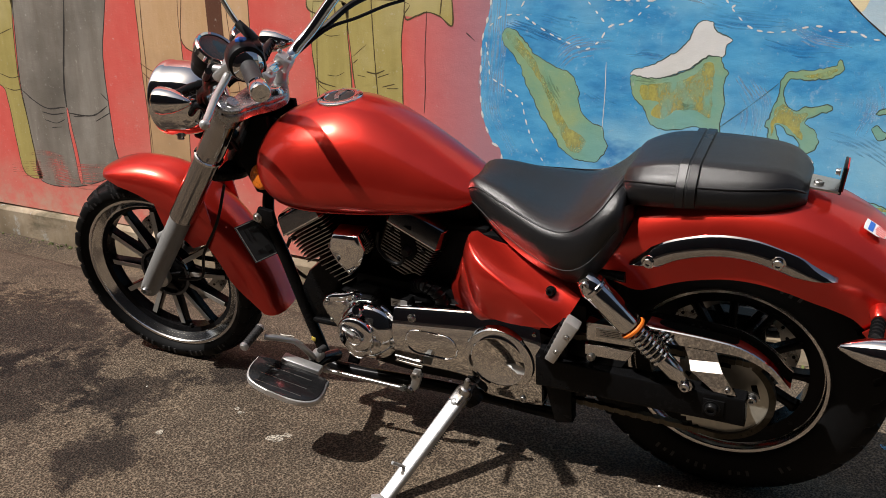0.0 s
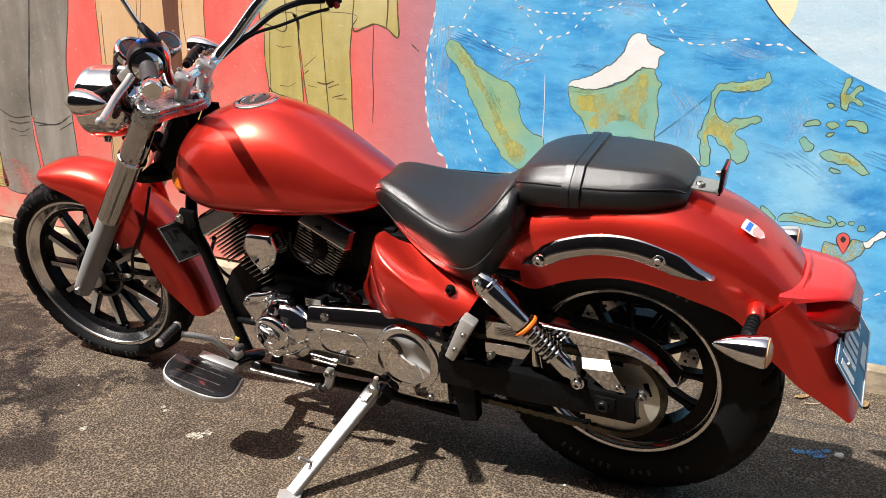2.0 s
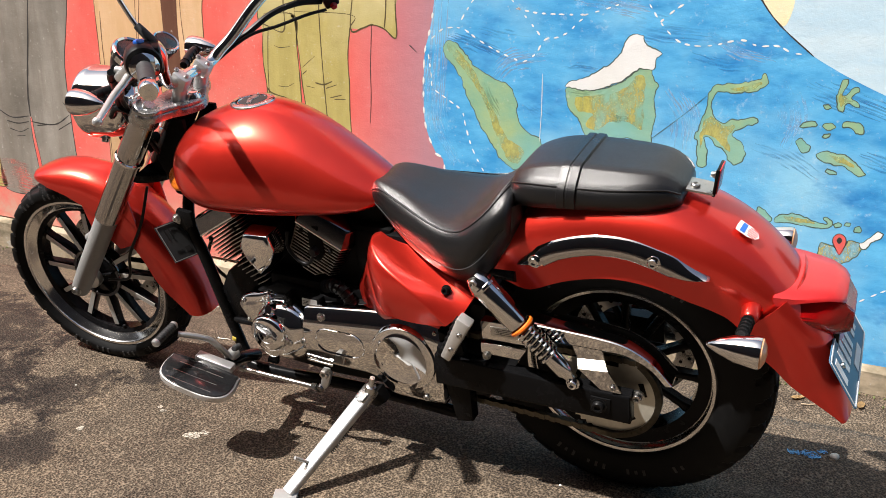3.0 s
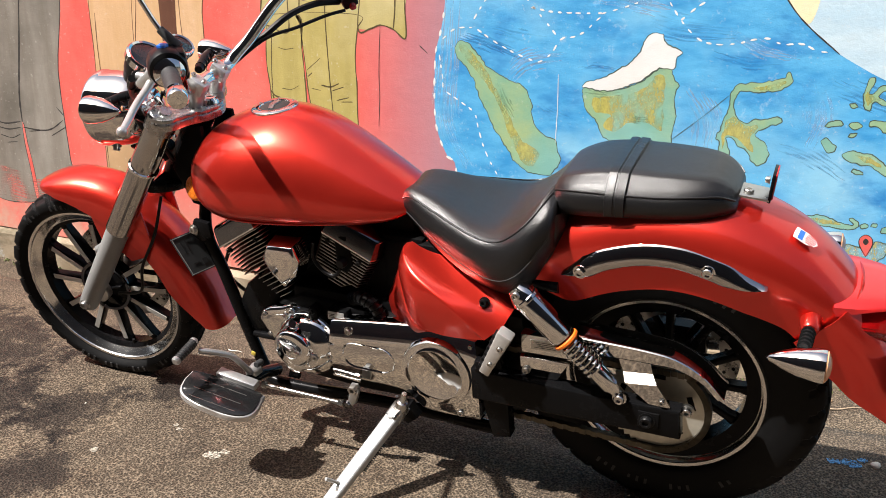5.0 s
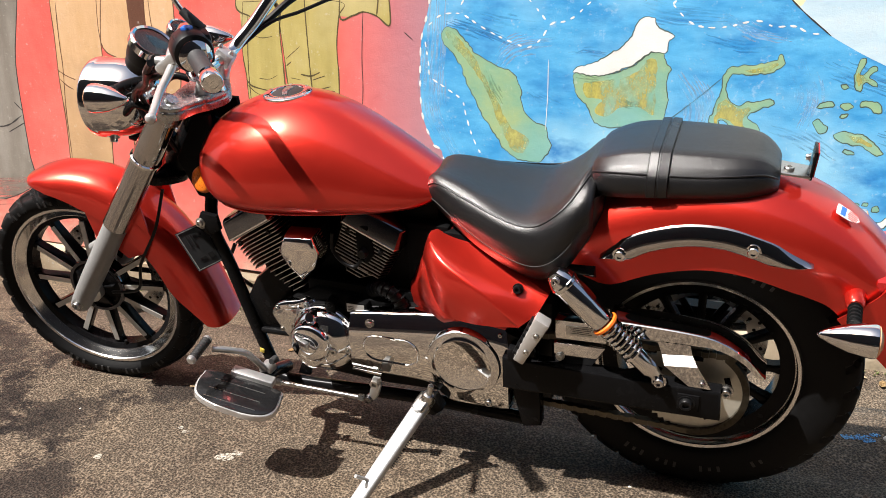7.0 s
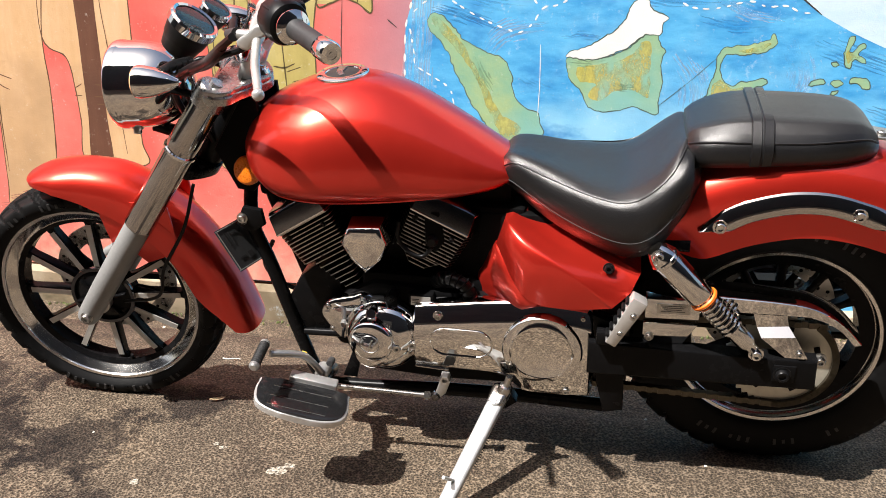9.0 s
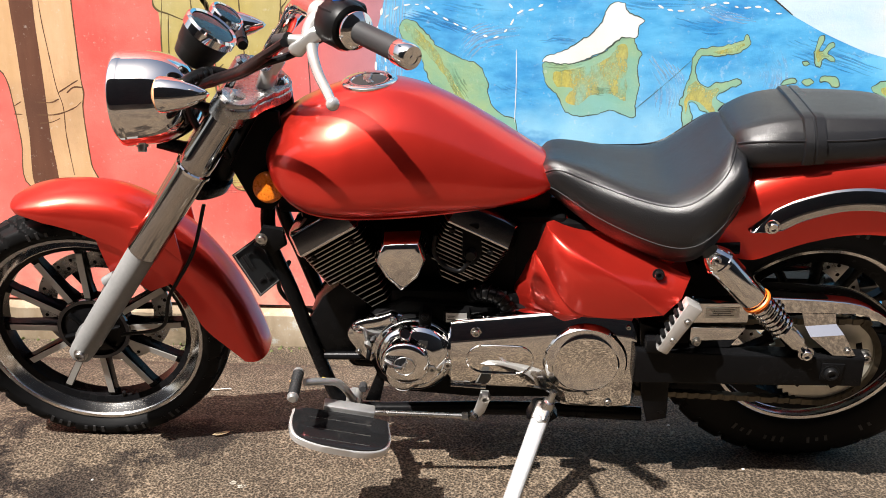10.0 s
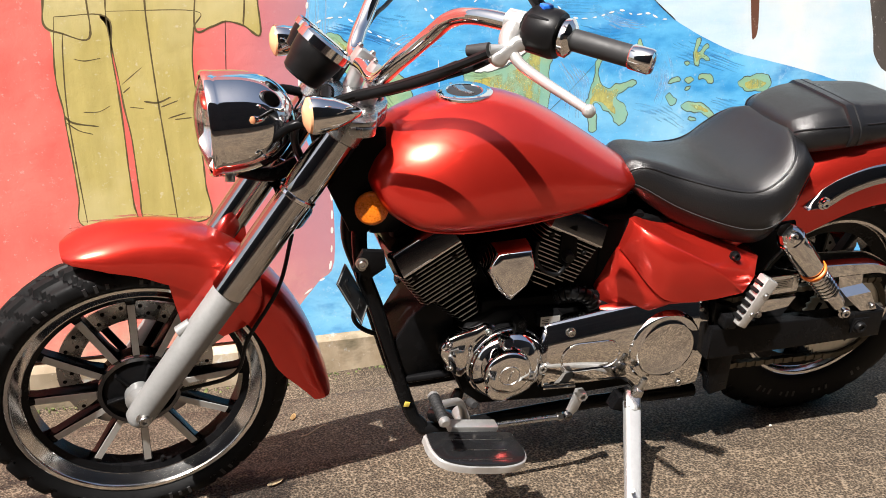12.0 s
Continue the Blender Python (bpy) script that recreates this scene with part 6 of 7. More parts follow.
# cables
for p, r in (([(-0.985, -0.330, 1.006), (-1.029, -0.292, 0.974), (-1.094, -0.216, 0.926), (-1.156, -0.161, 0.893), (-1.215, -0.110, 0.850), (-1.235, -0.07, 0.79), (-1.20, -0.05, 0.70)], 0.0072),
             ([(-0.93, -0.29, 1.005), (-0.985, -0.285, 0.975), (-1.035, -0.272, 0.955), (-1.095, -0.206, 0.914), (-1.155, -0.150, 0.883), (-1.205, -0.10, 0.84), (-1.18, -0.05, 0.70)], 0.0062),
             ([(-0.943, 0.400, 0.979), (-0.978, 0.340, 0.986), (-1.013, 0.270, 0.974), (-1.053, 0.200, 0.935), (-1.12, 0.10, 0.87), (-1.18, 0.06, 0.79), (-1.17, 0.04, 0.70)], 0.0085),
             ([(-0.924, 0.390, 0.960), (-0.953, 0.340, 0.957), (-0.997, 0.270, 0.944), (-1.046, 0.190, 0.931), (-1.12, 0.09, 0.86), (-1.2, 0.05, 0.78)], 0.0045),
             ([(-1.24, -0.055, 0.60), (-1.27, -0.075, 0.50), (-1.33, -0.082, 0.40), (-1.36, -0.078, 0.32), (-1.46, -0.060, 0.285)], 0.004)):
    part("cable", tube(p, r, 8, 8), PLASTIC, BIKE, "black control cable")

part("cable_sleeve", tube([(-1.020, -0.298, 0.979), (-1.06, -0.256, 0.946), (-1.095, -0.214, 0.922), (-1.145, -0.168, 0.895)], 0.0088, 12, 5), PLASTIC, BIKE, "braided black cable sleeve")
brake_switch = part("brake_switch", box((0.040, 0.034, 0.030), pose(-0.918, 0.405, 0.982, 10, -20, 40), 0.006), PLASTIC, BIKE, "black brake switch under the far lever")
part("switch_cap", lathe([(0, 0.010), (0.008, 0.008), (0.010, 0.0), (0.010, -0.01)], frame_at((-0.906, 0.400, 0.970), (0.6, -0.5, -0.6)), 16), REFLECTOR, brake_switch, "dark red cap")
# shield sticker, in three layers
st_ob = part("shield_sticker", slab(shield, 0.0012, SHIELD, 0), WHITEPAINT, BIKE, "small white, red and blue shield sticker")
for k in range(5):
    part("sticker_stripe", box((0.0032, 0.022 - 0.003 * abs(k - 2), 0.0006), SHIELD @ Matrix.Translation((-0.012 + 0.006 * k, -0.009, 0.0018)), 0), PINRED, st_ob, "red stripe")
part("sticker_canton", box((0.028, 0.010, 0.0006), SHIELD @ Matrix.Translation((0, 0.010, 0.0018)), 0), BLUEBTN, st_ob, "blue field")
# caliper, valve, frame tape
part("brake_caliper", steered(slab([(-1.455, 0.395), (-1.405, 0.440), (-1.345, 0.415), (-1.335, 0.365), (-1.375, 0.345), (-1.415, 0.350)], 0.045, side(0.088), 0.006)), BLACK, BIKE, "black front brake caliper")
for u, w in ((-1.375, 0.415), (-1.352, 0.375)):
    part("bolt", steered(bolt((u, 0.040, w), LEFT, 0.007, 0.006)), STEEL, BIKE)
part("tyre_valve", steered(tube([(-1.515, -0.012, 0.062), (-1.508, -0.016, 0.092)], 0.004, 8, 1, False)), PLASTIC, front, "black valve stem")
part("tape_mark", box((0.012, 0.002, 0.012), pose(-1.016, -0.0945, 0.208, 0, 15, 0), 0.0006), YELLOWMARK, BIKE, "yellow paint mark")
part("rubber_stop", lathe([(0, 0.012), (0.006, 0.012), (0.008, 0.008), (0.008, -0.012), (0, -0.012)], frame_at((-0.915, -0.205, 0.275), (0.1, -1, 0.3)), 16), GRIP, BIKE, "black rubber stop")


# ---- mural: thin layers of paint on the wall ----
def layer(level):
    return WALL_Y - 0.00016 * level


def wobble(p):
    """The unsteady edge of a brush stroke."""
    a = noise.noise((p[0] * 34, p[1] * 34, 1.0)) + 0.6 * noise.noise((p[0] * 80, p[1] * 80, 2.0))
    b = noise.noise((p[0] * 34, p[1] * 34, 7.0)) + 0.6 * noise.noise((p[0] * 80, p[1] * 80, 8.0))
    return np.array((p[0] + 0.0055 * a, p[1] + 0.0055 * b))


def paint(name, outline, mat, level=2, line=True, label=""):
    run = catmull(outline, 4, True)
    if mat in (ISLE, WHITEWASH, OCHRE):
        run = [wobble(p) for p in catmull(outline, 7, True)]
        outline = run
    bm = bmesh.new()
    bm.faces.new([bm.verts.new((x, layer(level), z)) for x, z in run])
    for f in bm.faces:
        f.normal_update()
    bmesh.ops.triangulate(bm, faces=bm.faces[:])
    ob = part(name, bm, mat, wall, label)
    if line:
        dark = {"olive_paint": OLIVEINK, "tan_paint": TANINK, "green_island_paint": ISLEINK, "ochre_paint": ISLEINK, "white_mural_paint": ISLEINK}.get(mat.name, INK)
        stroke(list(outline) + [outline[0]], 0.0055 if mat in (OLIVE, TAN, GREY) else 0.0038, dark, level + 0.5)
    return ob


def stroke(points, width, mat, level=4.5):
    """A brushed line of uneven width."""
    run = catmull(points, 6)
    bm = bmesh.new()
    rows = []
    for i, p in enumerate(run):
        d = run[min(i + 1, len(run) - 1)] - run[max(i - 1, 0)]
        d = d / (np.linalg.norm(d) + 1e-9)
        f = i / (len(run) - 1)
        w = 0.5 * width * (0.75 + 0.5 * noise.noise((p[0] * 30, p[1] * 30, 0))) * min(1, 0.45 + 6 * f, 0.45 + 6 * (1 - f))
        rows.append([bm.verts.new((p[0] + s * d[1] * w, layer(level), p[1] - s * d[0] * w)) for s in (-1, 1)])
    for a, b in zip(rows, rows[1:]):
        bm.faces.new((a[0], a[1], b[1], b[0]))
    return part("painted_line", bm, mat, wall)


def dashes(points, width, gap):
    """White dashes of uneven length along a route."""
    run = catmull(points, 12)
    bm = bmesh.new()
    at, target, i = 0.0, 0.0, 0
    for a, b in zip(run[:-1], run[1:]):
        d = b - a
        ln = np.linalg.norm(d)
        while target < at + ln:
            c = a + d * (target - at) / ln
            k = d / ln
            long = gap * random.uniform(0.36, 0.66) * 0.5
            wide = width * random.uniform(0.30, 0.46)
            ring = [(c[0] + k[0] * long * math.cos(t) - k[1] * wide * math.sin(t), layer(4), c[1] + k[1] * long * math.cos(t) + k[0] * wide * math.sin(t)) for t in np.arange(8) * math.pi / 4]
            bm.faces.new([bm.verts.new(p) for p in ring])
            target += gap * random.uniform(0.85, 1.15)
        at += ln
    ob = part("dashed_route", bm, WHITEWASH, wall, "white painted dashes")
    ob["kind"] = "stuff"
    return ob


def blob(x, z, rx, rz):
    pts = [(x + rx * math.cos(t) * random.uniform(0.8, 1.15), z + rz * math.sin(t) * random.uniform(0.75, 1.2)) for t in np.arange(8) * math.pi / 4]
    return paint("painted_islet", pts, ISLE, 2, True, "tiny green painted islet")


# sea and pale sky of the mural
paint("painted_sea", [(-1.170, 2.600), (-1.170, 1.800), (-1.176, 1.209), (-1.189, 1.007), (-1.197, 0.930), (-1.209, 0.872), (-1.224, 0.813), (-1.228, 0.733), (-1.228, 0.653), (-1.223, 0.572), (-1.206, 0.511), (-1.176, 0.452), (-1.141, 0.403), (-1.136, 0.125), (-1.192, 0.056), (-1.276, -0.054), (-1.261, -0.137), (-0.932, -0.153), (0.000, -0.200), (2.500, -0.200), (5.000, -0.200), (5.000, 1.200), (5.000, 2.600), (2.000, 2.600)], WALL_BLUE, 1, False, "blue painted sea with brush strokes")
paint("painted_sky", [(-0.750, 2.700), (-0.620, 2.000), (-0.450, 1.450), (-0.133, 1.063), (-0.085, 1.000), (-0.030, 0.946), (0.040, 0.889), (0.108, 0.851), (0.174, 0.819), (0.296, 0.770), (0.415, 0.742), (0.536, 0.714), (0.661, 0.682), (0.738, 0.660), (0.969, 0.605), (1.600, 0.620), (3.000, 0.500), (5.000, 0.500), (5.000, 1.600), (5.000, 2.700), (2.000, 2.700)], SKYPAINT, 2, False, "pale painted sky")
paint("painted_cloud", [(-0.127, 1.079), (-0.104, 1.023), (-0.070, 0.984), (-0.040, 0.961), (-0.024, 0.995), (-0.019, 1.043), (-0.034, 1.098)], CREAM, 3, False, "cream patch")
# islands
paint("painted_island", [(-1.152, 0.827), (-1.137, 0.851), (-1.109, 0.849), (-1.067, 0.813), (-1.032, 0.777), (-0.981, 0.746), (-0.915, 0.722), (-0.889, 0.701), (-0.871, 0.654), (-0.860, 0.596), (-0.821, 0.560), (-0.786, 0.548), (-0.774, 0.524), (-0.765, 0.467), (-0.805, 0.426), (-0.863, 0.426), (-0.900, 0.442), (-0.933, 0.468), (-0.956, 0.507), (-1.001, 0.562), (-1.028, 0.620), (-1.058, 0.667), (-1.081, 0.725), (-1.114, 0.771), (-1.145, 0.798)], ISLE, 2, True, "green painted island")
paint("painted_highlight", [(-1.137, 0.834), (-1.115, 0.839), (-1.049, 0.776), (-1.005, 0.711), (-0.960, 0.636), (-0.904, 0.542), (-0.839, 0.499), (-0.858, 0.451), (-0.901, 0.466), (-0.947, 0.548), (-0.981, 0.634), (-1.015, 0.690), (-1.059, 0.746), (-1.115, 0.800)], OCHRE, 3, False, "ochre streak")
paint("painted_island", [(-0.699, 0.725), (-0.660, 0.723), (-0.602, 0.726), (-0.546, 0.743), (-0.493, 0.774), (-0.458, 0.806), (-0.422, 0.807), (-0.410, 0.775), (-0.390, 0.755), (-0.403, 0.731), (-0.397, 0.668), (-0.400, 0.612), (-0.410, 0.557), (-0.473, 0.582), (-0.542, 0.561), (-0.613, 0.567), (-0.643, 0.617), (-0.679, 0.651), (-0.697, 0.697)], ISLE, 2, True, "green painted island")
paint("painted_highlight", [(-0.667, 0.690), (-0.620, 0.707), (-0.544, 0.719), (-0.491, 0.751), (-0.457, 0.790), (-0.437, 0.773), (-0.435, 0.701), (-0.433, 0.609), (-0.481, 0.632), (-0.537, 0.627), (-0.593, 0.593), (-0.623, 0.609), (-0.606, 0.649), (-0.651, 0.654)], OCHRE, 3, False, "ochre patch")
paint("painted_island", [(-0.699, 0.731), (-0.685, 0.749), (-0.633, 0.764), (-0.606, 0.783), (-0.560, 0.809), (-0.535, 0.838), (-0.518, 0.861), (-0.511, 0.893), (-0.489, 0.908), (-0.458, 0.914), (-0.447, 0.888), (-0.419, 0.872), (-0.391, 0.862), (-0.408, 0.847), (-0.409, 0.825), (-0.418, 0.807), (-0.458, 0.808), (-0.493, 0.778), (-0.546, 0.747), (-0.602, 0.727), (-0.660, 0.725)], WHITEWASH, 3, True, "white painted part of an island")
paint("painted_island", [(-0.086, 0.812), (-0.076, 0.821), (-0.064, 0.805), (-0.071, 0.780), (-0.105, 0.764), (-0.154, 0.751), (-0.197, 0.757), (-0.218, 0.741), (-0.221, 0.702), (-0.211, 0.676), (-0.187, 0.660), (-0.145, 0.673), (-0.088, 0.684), (-0.078, 0.671), (-0.109, 0.655), (-0.150, 0.633), (-0.148, 0.619), (-0.121, 0.604), (-0.102, 0.561), (-0.130, 0.534), (-0.153, 0.541), (-0.169, 0.572), (-0.196, 0.582), (-0.216, 0.607), (-0.233, 0.602), (-0.220, 0.566), (-0.221, 0.520), (-0.247, 0.514), (-0.253, 0.554), (-0.255, 0.590), (-0.267, 0.607), (-0.254, 0.636), (-0.244, 0.673), (-0.235, 0.709), (-0.236, 0.745), (-0.216, 0.773), (-0.175, 0.781), (-0.125, 0.788), (-0.093, 0.803)], ISLE, 2, True, "green branching painted island")
paint("painted_highlight", [(-0.239, 0.655), (-0.218, 0.675), (-0.186, 0.651), (-0.143, 0.652), (-0.165, 0.618), (-0.151, 0.574), (-0.166, 0.578), (-0.198, 0.605), (-0.234, 0.614), (-0.242, 0.570), (-0.251, 0.609)], OCHRE, 3, False, "ochre patch")
paint("painted_highlight", [(-0.173, 0.767), (-0.115, 0.779), (-0.084, 0.793), (-0.090, 0.777), (-0.138, 0.760)], OCHRE, 3, False, "ochre streak")
paint("painted_island", [(0.144, 0.817), (0.158, 0.822), (0.156, 0.802), (0.149, 0.776), (0.162, 0.777), (0.177, 0.800), (0.191, 0.796), (0.190, 0.785), (0.174, 0.767), (0.197, 0.747), (0.195, 0.739), (0.169, 0.750), (0.159, 0.744), (0.157, 0.723), (0.140, 0.734), (0.132, 0.767), (0.137, 0.800)], ISLE, 2, True, "small green painted island")
paint("painted_highlight", [(0.142, 0.784), (0.156, 0.772), (0.180, 0.754), (0.162, 0.756), (0.150, 0.738), (0.140, 0.759)], OCHRE, 3, False, "ochre patch")
paint("painted_island", [(0.162, 0.688), (0.184, 0.699), (0.211, 0.690), (0.224, 0.666), (0.204, 0.664), (0.187, 0.679), (0.166, 0.679)], ISLE, 2, True, "small green painted island")
paint("painted_island", [(0.036, 0.621), (0.051, 0.631), (0.077, 0.616), (0.082, 0.599), (0.064, 0.589), (0.049, 0.605)], ISLE, 2, True, "small green painted island")
paint("painted_island", [(0.101, 0.593), (0.135, 0.603), (0.175, 0.597), (0.209, 0.579), (0.245, 0.543), (0.222, 0.540), (0.180, 0.563), (0.140, 0.566), (0.114, 0.577)], ISLE, 2, True, "small green painted island")
paint("painted_island", [(-0.113, 0.385), (-0.088, 0.397), (-0.052, 0.384), (-0.046, 0.403), (-0.018, 0.388), (-0.003, 0.363), (-0.031, 0.351), (-0.066, 0.357)], ISLE, 2, True, "small green painted island")
paint("painted_island", [(0.008, 0.359), (0.016, 0.384), (0.048, 0.396), (0.091, 0.391), (0.133, 0.379), (0.158, 0.377), (0.152, 0.398), (0.168, 0.396), (0.178, 0.374), (0.152, 0.361), (0.095, 0.362), (0.044, 0.364)], ISLE, 2, True, "small green painted island")
paint("painted_island", [(-0.019, 0.327), (0.007, 0.321), (0.025, 0.301), (0.003, 0.288)], ISLE, 2, True, "small green painted island")
paint("painted_island", [(0.046, 0.669), (0.052, 0.683), (0.083, 0.688), (0.094, 0.680), (0.078, 0.670)], ISLE, 2, True, "small green painted island")
paint("painted_island", [(0.140, 0.244), (0.147, 0.283), (0.151, 0.311), (0.183, 0.313), (0.216, 0.312), (0.234, 0.335), (0.261, 0.332), (0.272, 0.312), (0.259, 0.292), (0.238, 0.270), (0.201, 0.249), (0.169, 0.240)], OCHRE, 2, True, "ochre painted island")
paint("painted_highlight", [(0.132, 0.591), (0.176, 0.589), (0.212, 0.562), (0.179, 0.570)], OCHRE, 3, False, "ochre streak")
paint("painted_highlight", [(0.033, 0.385), (0.092, 0.384), (0.126, 0.374), (0.060, 0.370)], OCHRE, 3, False, "ochre streak")
paint("painted_island", [(0.261, 0.332), (0.283, 0.346), (0.295, 0.366), (0.310, 0.372), (0.322, 0.367), (0.313, 0.351), (0.293, 0.333), (0.273, 0.307)], WHITEWASH, 3, True, "white tail of an island")
paint("painted_pin", [(0.210, 0.284), (0.188, 0.317), (0.186, 0.339), (0.201, 0.352), (0.218, 0.344), (0.223, 0.322)], PINRED, 4, True, "red painted map pin")
paint("painted_pin_hole", [(0.205, 0.320), (0.196, 0.329), (0.202, 0.341), (0.212, 0.332)], INK, 5, False, "")
paint("painted_island", [(0.325, 0.659), (0.342, 0.679), (0.386, 0.689), (0.441, 0.686), (0.458, 0.662), (0.452, 0.632), (0.406, 0.629), (0.358, 0.634)], ISLE, 2, True, "small green painted island")
paint("painted_highlight", [(0.351, 0.659), (0.388, 0.673), (0.437, 0.662), (0.416, 0.641), (0.369, 0.642)], OCHRE, 3, False, "ochre patch")
blob(0.112, 0.735, 0.011, 0.007)
blob(0.124, 0.678, 0.017, 0.008)
blob(0.120, 0.650, 0.011, 0.007)
blob(0.151, 0.542, 0.019, 0.007)
blob(0.193, 0.380, 0.011, 0.009)
blob(0.219, 0.382, 0.008, 0.007)
blob(0.250, 0.372, 0.011, 0.011)
blob(0.101, 0.253, 0.015, 0.015)
blob(0.597, 0.649, 0.020, 0.009)
# loose washes of colour over sea, islands and trouser hems
def smear(points, width, mat, level=1.5, label=""):
    """A dry brush mark: a bundle of thin bristle lines of uneven length."""
    run = catmull(points, 8)
    away = np.gradient(run, axis=0)
    away = away / (np.linalg.norm(away, axis=1)[:, None] + 1e-9)
    bm = bmesh.new()
    count = max(4, int(width / 0.008))
    for k in range(count):
        g = (k + random.uniform(0.1, 0.9)) / count * 2 - 1
        reach = (1 - abs(g) ** 1.5) * 0.42 + 0.06
        mid = 0.5 + random.uniform(-0.16, 0.16)
        lo, hi = max(0, int((mid - reach) * len(run))), min(len(run) - 1, int((mid + reach) * len(run)))
        rows = []
        for i in range(lo, hi + 1):
            f = (i - lo) / max(1, hi - lo)
            w = width / count * (0.25 + 0.75 * math.sin(math.pi * f)) * random.uniform(0.6, 0.9)
            c = run[i] + np.array((-away[i][1], away[i][0])) * (g * width * 0.5 + 0.004 * noise.noise((i * 0.5, k * 3.1, 2)))
            rows.append([bm.verts.new((c[0] - away[i][1] * q * w, layer(level), c[1] + away[i][0] * q * w)) for q in (-0.5, 0.5)])
        for p, q in zip(rows, rows[1:]):
            bm.faces.new((p[0], p[1], q[1], q[0]))
    return part("brush_mark", bm, mat, wall, label)


for points, width in (([(-1.14, 0.875), (-1.03, 0.850), (-0.90, 0.800)], 0.055), ([(-1.02, 0.900), (-0.92, 0.880), (-0.80, 0.870)], 0.05), ([(-0.72, 0.790), (-0.64, 0.800), (-0.57, 0.790)], 0.03),
                      ([(-0.85, 0.660), (-0.78, 0.630), (-0.68, 0.590)], 0.05), ([(-0.52, 0.960), (-0.40, 0.930), (-0.24, 0.925)], 0.09), ([(-0.30, 0.860), (-0.20, 0.838), (-0.10, 0.842)], 0.04),
                      ([(-0.08, 0.600), (0.02, 0.570), (0.12, 0.510)], 0.06), ([(0.22, 0.600), (0.32, 0.570), (0.42, 0.560)], 0.06), ([(-1.02, 0.640), (-0.99, 0.575), (-0.95, 0.520)], 0.03), ([(0.05, 0.800), (0.16, 0.760), (0.34, 0.700)], 0.08)):
    smear(points, width, DEEPWASH, 1.4, "dark blue brush mark")
for points, width in (([(-1.16, 1.06), (-1.175, 0.80), (-1.18, 0.58), (-1.10, 0.42)], 0.10), ([(-0.98, 0.72), (-0.90, 0.80), (-0.76, 0.83)], 0.08), ([(-0.36, 0.75), (-0.30, 0.66), (-0.30, 0.56)], 0.10),
                      ([(-0.02, 0.80), (0.02, 0.70), (0.0, 0.60)], 0.09), ([(-0.26, 0.93), (-0.16, 0.88), (-0.05, 0.86)], 0.05), ([(-0.70, 1.02), (-0.55, 1.00), (-0.44, 0.98)], 0.06)):
    smear(points, width, PALEWASH, 1.2, "pale blue brush mark")
for points, width in (([(-0.69, 0.716), (-0.62, 0.712), (-0.56, 0.718)], 0.03), ([(-1.00, 0.72), (-0.97, 0.66), (-0.93, 0.60)], 0.05), ([(-0.56, 0.66), (-0.52, 0.64), (-0.47, 0.64)], 0.03)):
    smear(points, width, GREENWASH, 3.2, "dark green brush mark")
for points, width in (([(-3.62, 0.07), (-3.40, 0.10), (-3.20, 0.09), (-2.90, 0.12)], 0.16), ([(-2.80, 0.10), (-2.66, 0.12), (-2.50, 0.13)], 0.10), ([(-1.93, 0.300), (-1.75, 0.302), (-1.48, 0.305)], 0.05)):
    smear(points, width, PINKWASH, 4.2, "pink paint brushed over the hems")
# dashed sea routes
dashes([(-1.181, 1.100), (-1.189, 1.007), (-1.197, 0.930), (-1.209, 0.872), (-1.224, 0.813), (-1.228, 0.733), (-1.228, 0.653), (-1.223, 0.572), (-1.206, 0.511), (-1.176, 0.452), (-1.141, 0.403), (-1.149, 0.115), (-1.192, 0.056), (-1.246, 0.012)], 0.0105, 0.056)
dashes([(-1.044, 0.994), (-1.075, 0.946), (-1.091, 0.917)], 0.0075, 0.034)
dashes([(-1.192, 0.863), (-1.159, 0.890), (-1.116, 0.900), (-1.074, 0.895), (-1.020, 0.864), (-0.956, 0.833), (-0.894, 0.811), (-0.853, 0.802), (-0.813, 0.829), (-0.795, 0.858), (-0.776, 0.881), (-0.738, 0.889), (-0.700, 0.909), (-0.673, 0.938), (-0.646, 0.960)], 0.0075, 0.034)
dashes([(-0.901, 0.999), (-0.859, 0.956), (-0.817, 0.912), (-0.790, 0.881)], 0.0075, 0.034)
dashes([(-0.880, 0.973), (-0.810, 0.963), (-0.713, 0.963), (-0.646, 0.966)], 0.0075, 0.034)
dashes([(-0.646, 0.966), (-0.583, 0.986), (-0.529, 1.006)], 0.0075, 0.034)
dashes([(-1.209, 0.794), (-1.197, 0.726), (-1.190, 0.686), (-1.134, 0.651), (-1.078, 0.615), (-1.062, 0.567), (-1.043, 0.508), (-1.020, 0.459), (-0.990, 0.411)], 0.0075, 0.034)
dashes([(-0.439, 1.001), (-0.409, 0.960), (-0.370, 0.919), (-0.332, 0.895), (-0.280, 0.889), (-0.229, 0.896), (-0.189, 0.908), (-0.148, 0.914), (-0.105, 0.900), (-0.049, 0.903), (-0.007, 0.886), (0.033, 0.884)], 0.0075, 0.034)
dashes([(-0.400, 0.960), (-0.360, 0.996), (-0.319, 1.023)], 0.0075, 0.034)
dashes([(0.267, 0.128), (0.311, 0.161), (0.358, 0.194)], 0.0075, 0.034)
stroke([(-0.403, 0.584), (-0.319, 0.660), (-0.239, 0.739)], 0.0022, ISLEINK)
stroke([(-0.784, 0.766), (-0.781, 0.652), (-0.783, 0.535)], 0.003, WHITEWASH)
stroke([(-0.143, 1.079), (-0.085, 1.000), (-0.030, 0.946), (0.054, 0.880)], 0.006, INK)
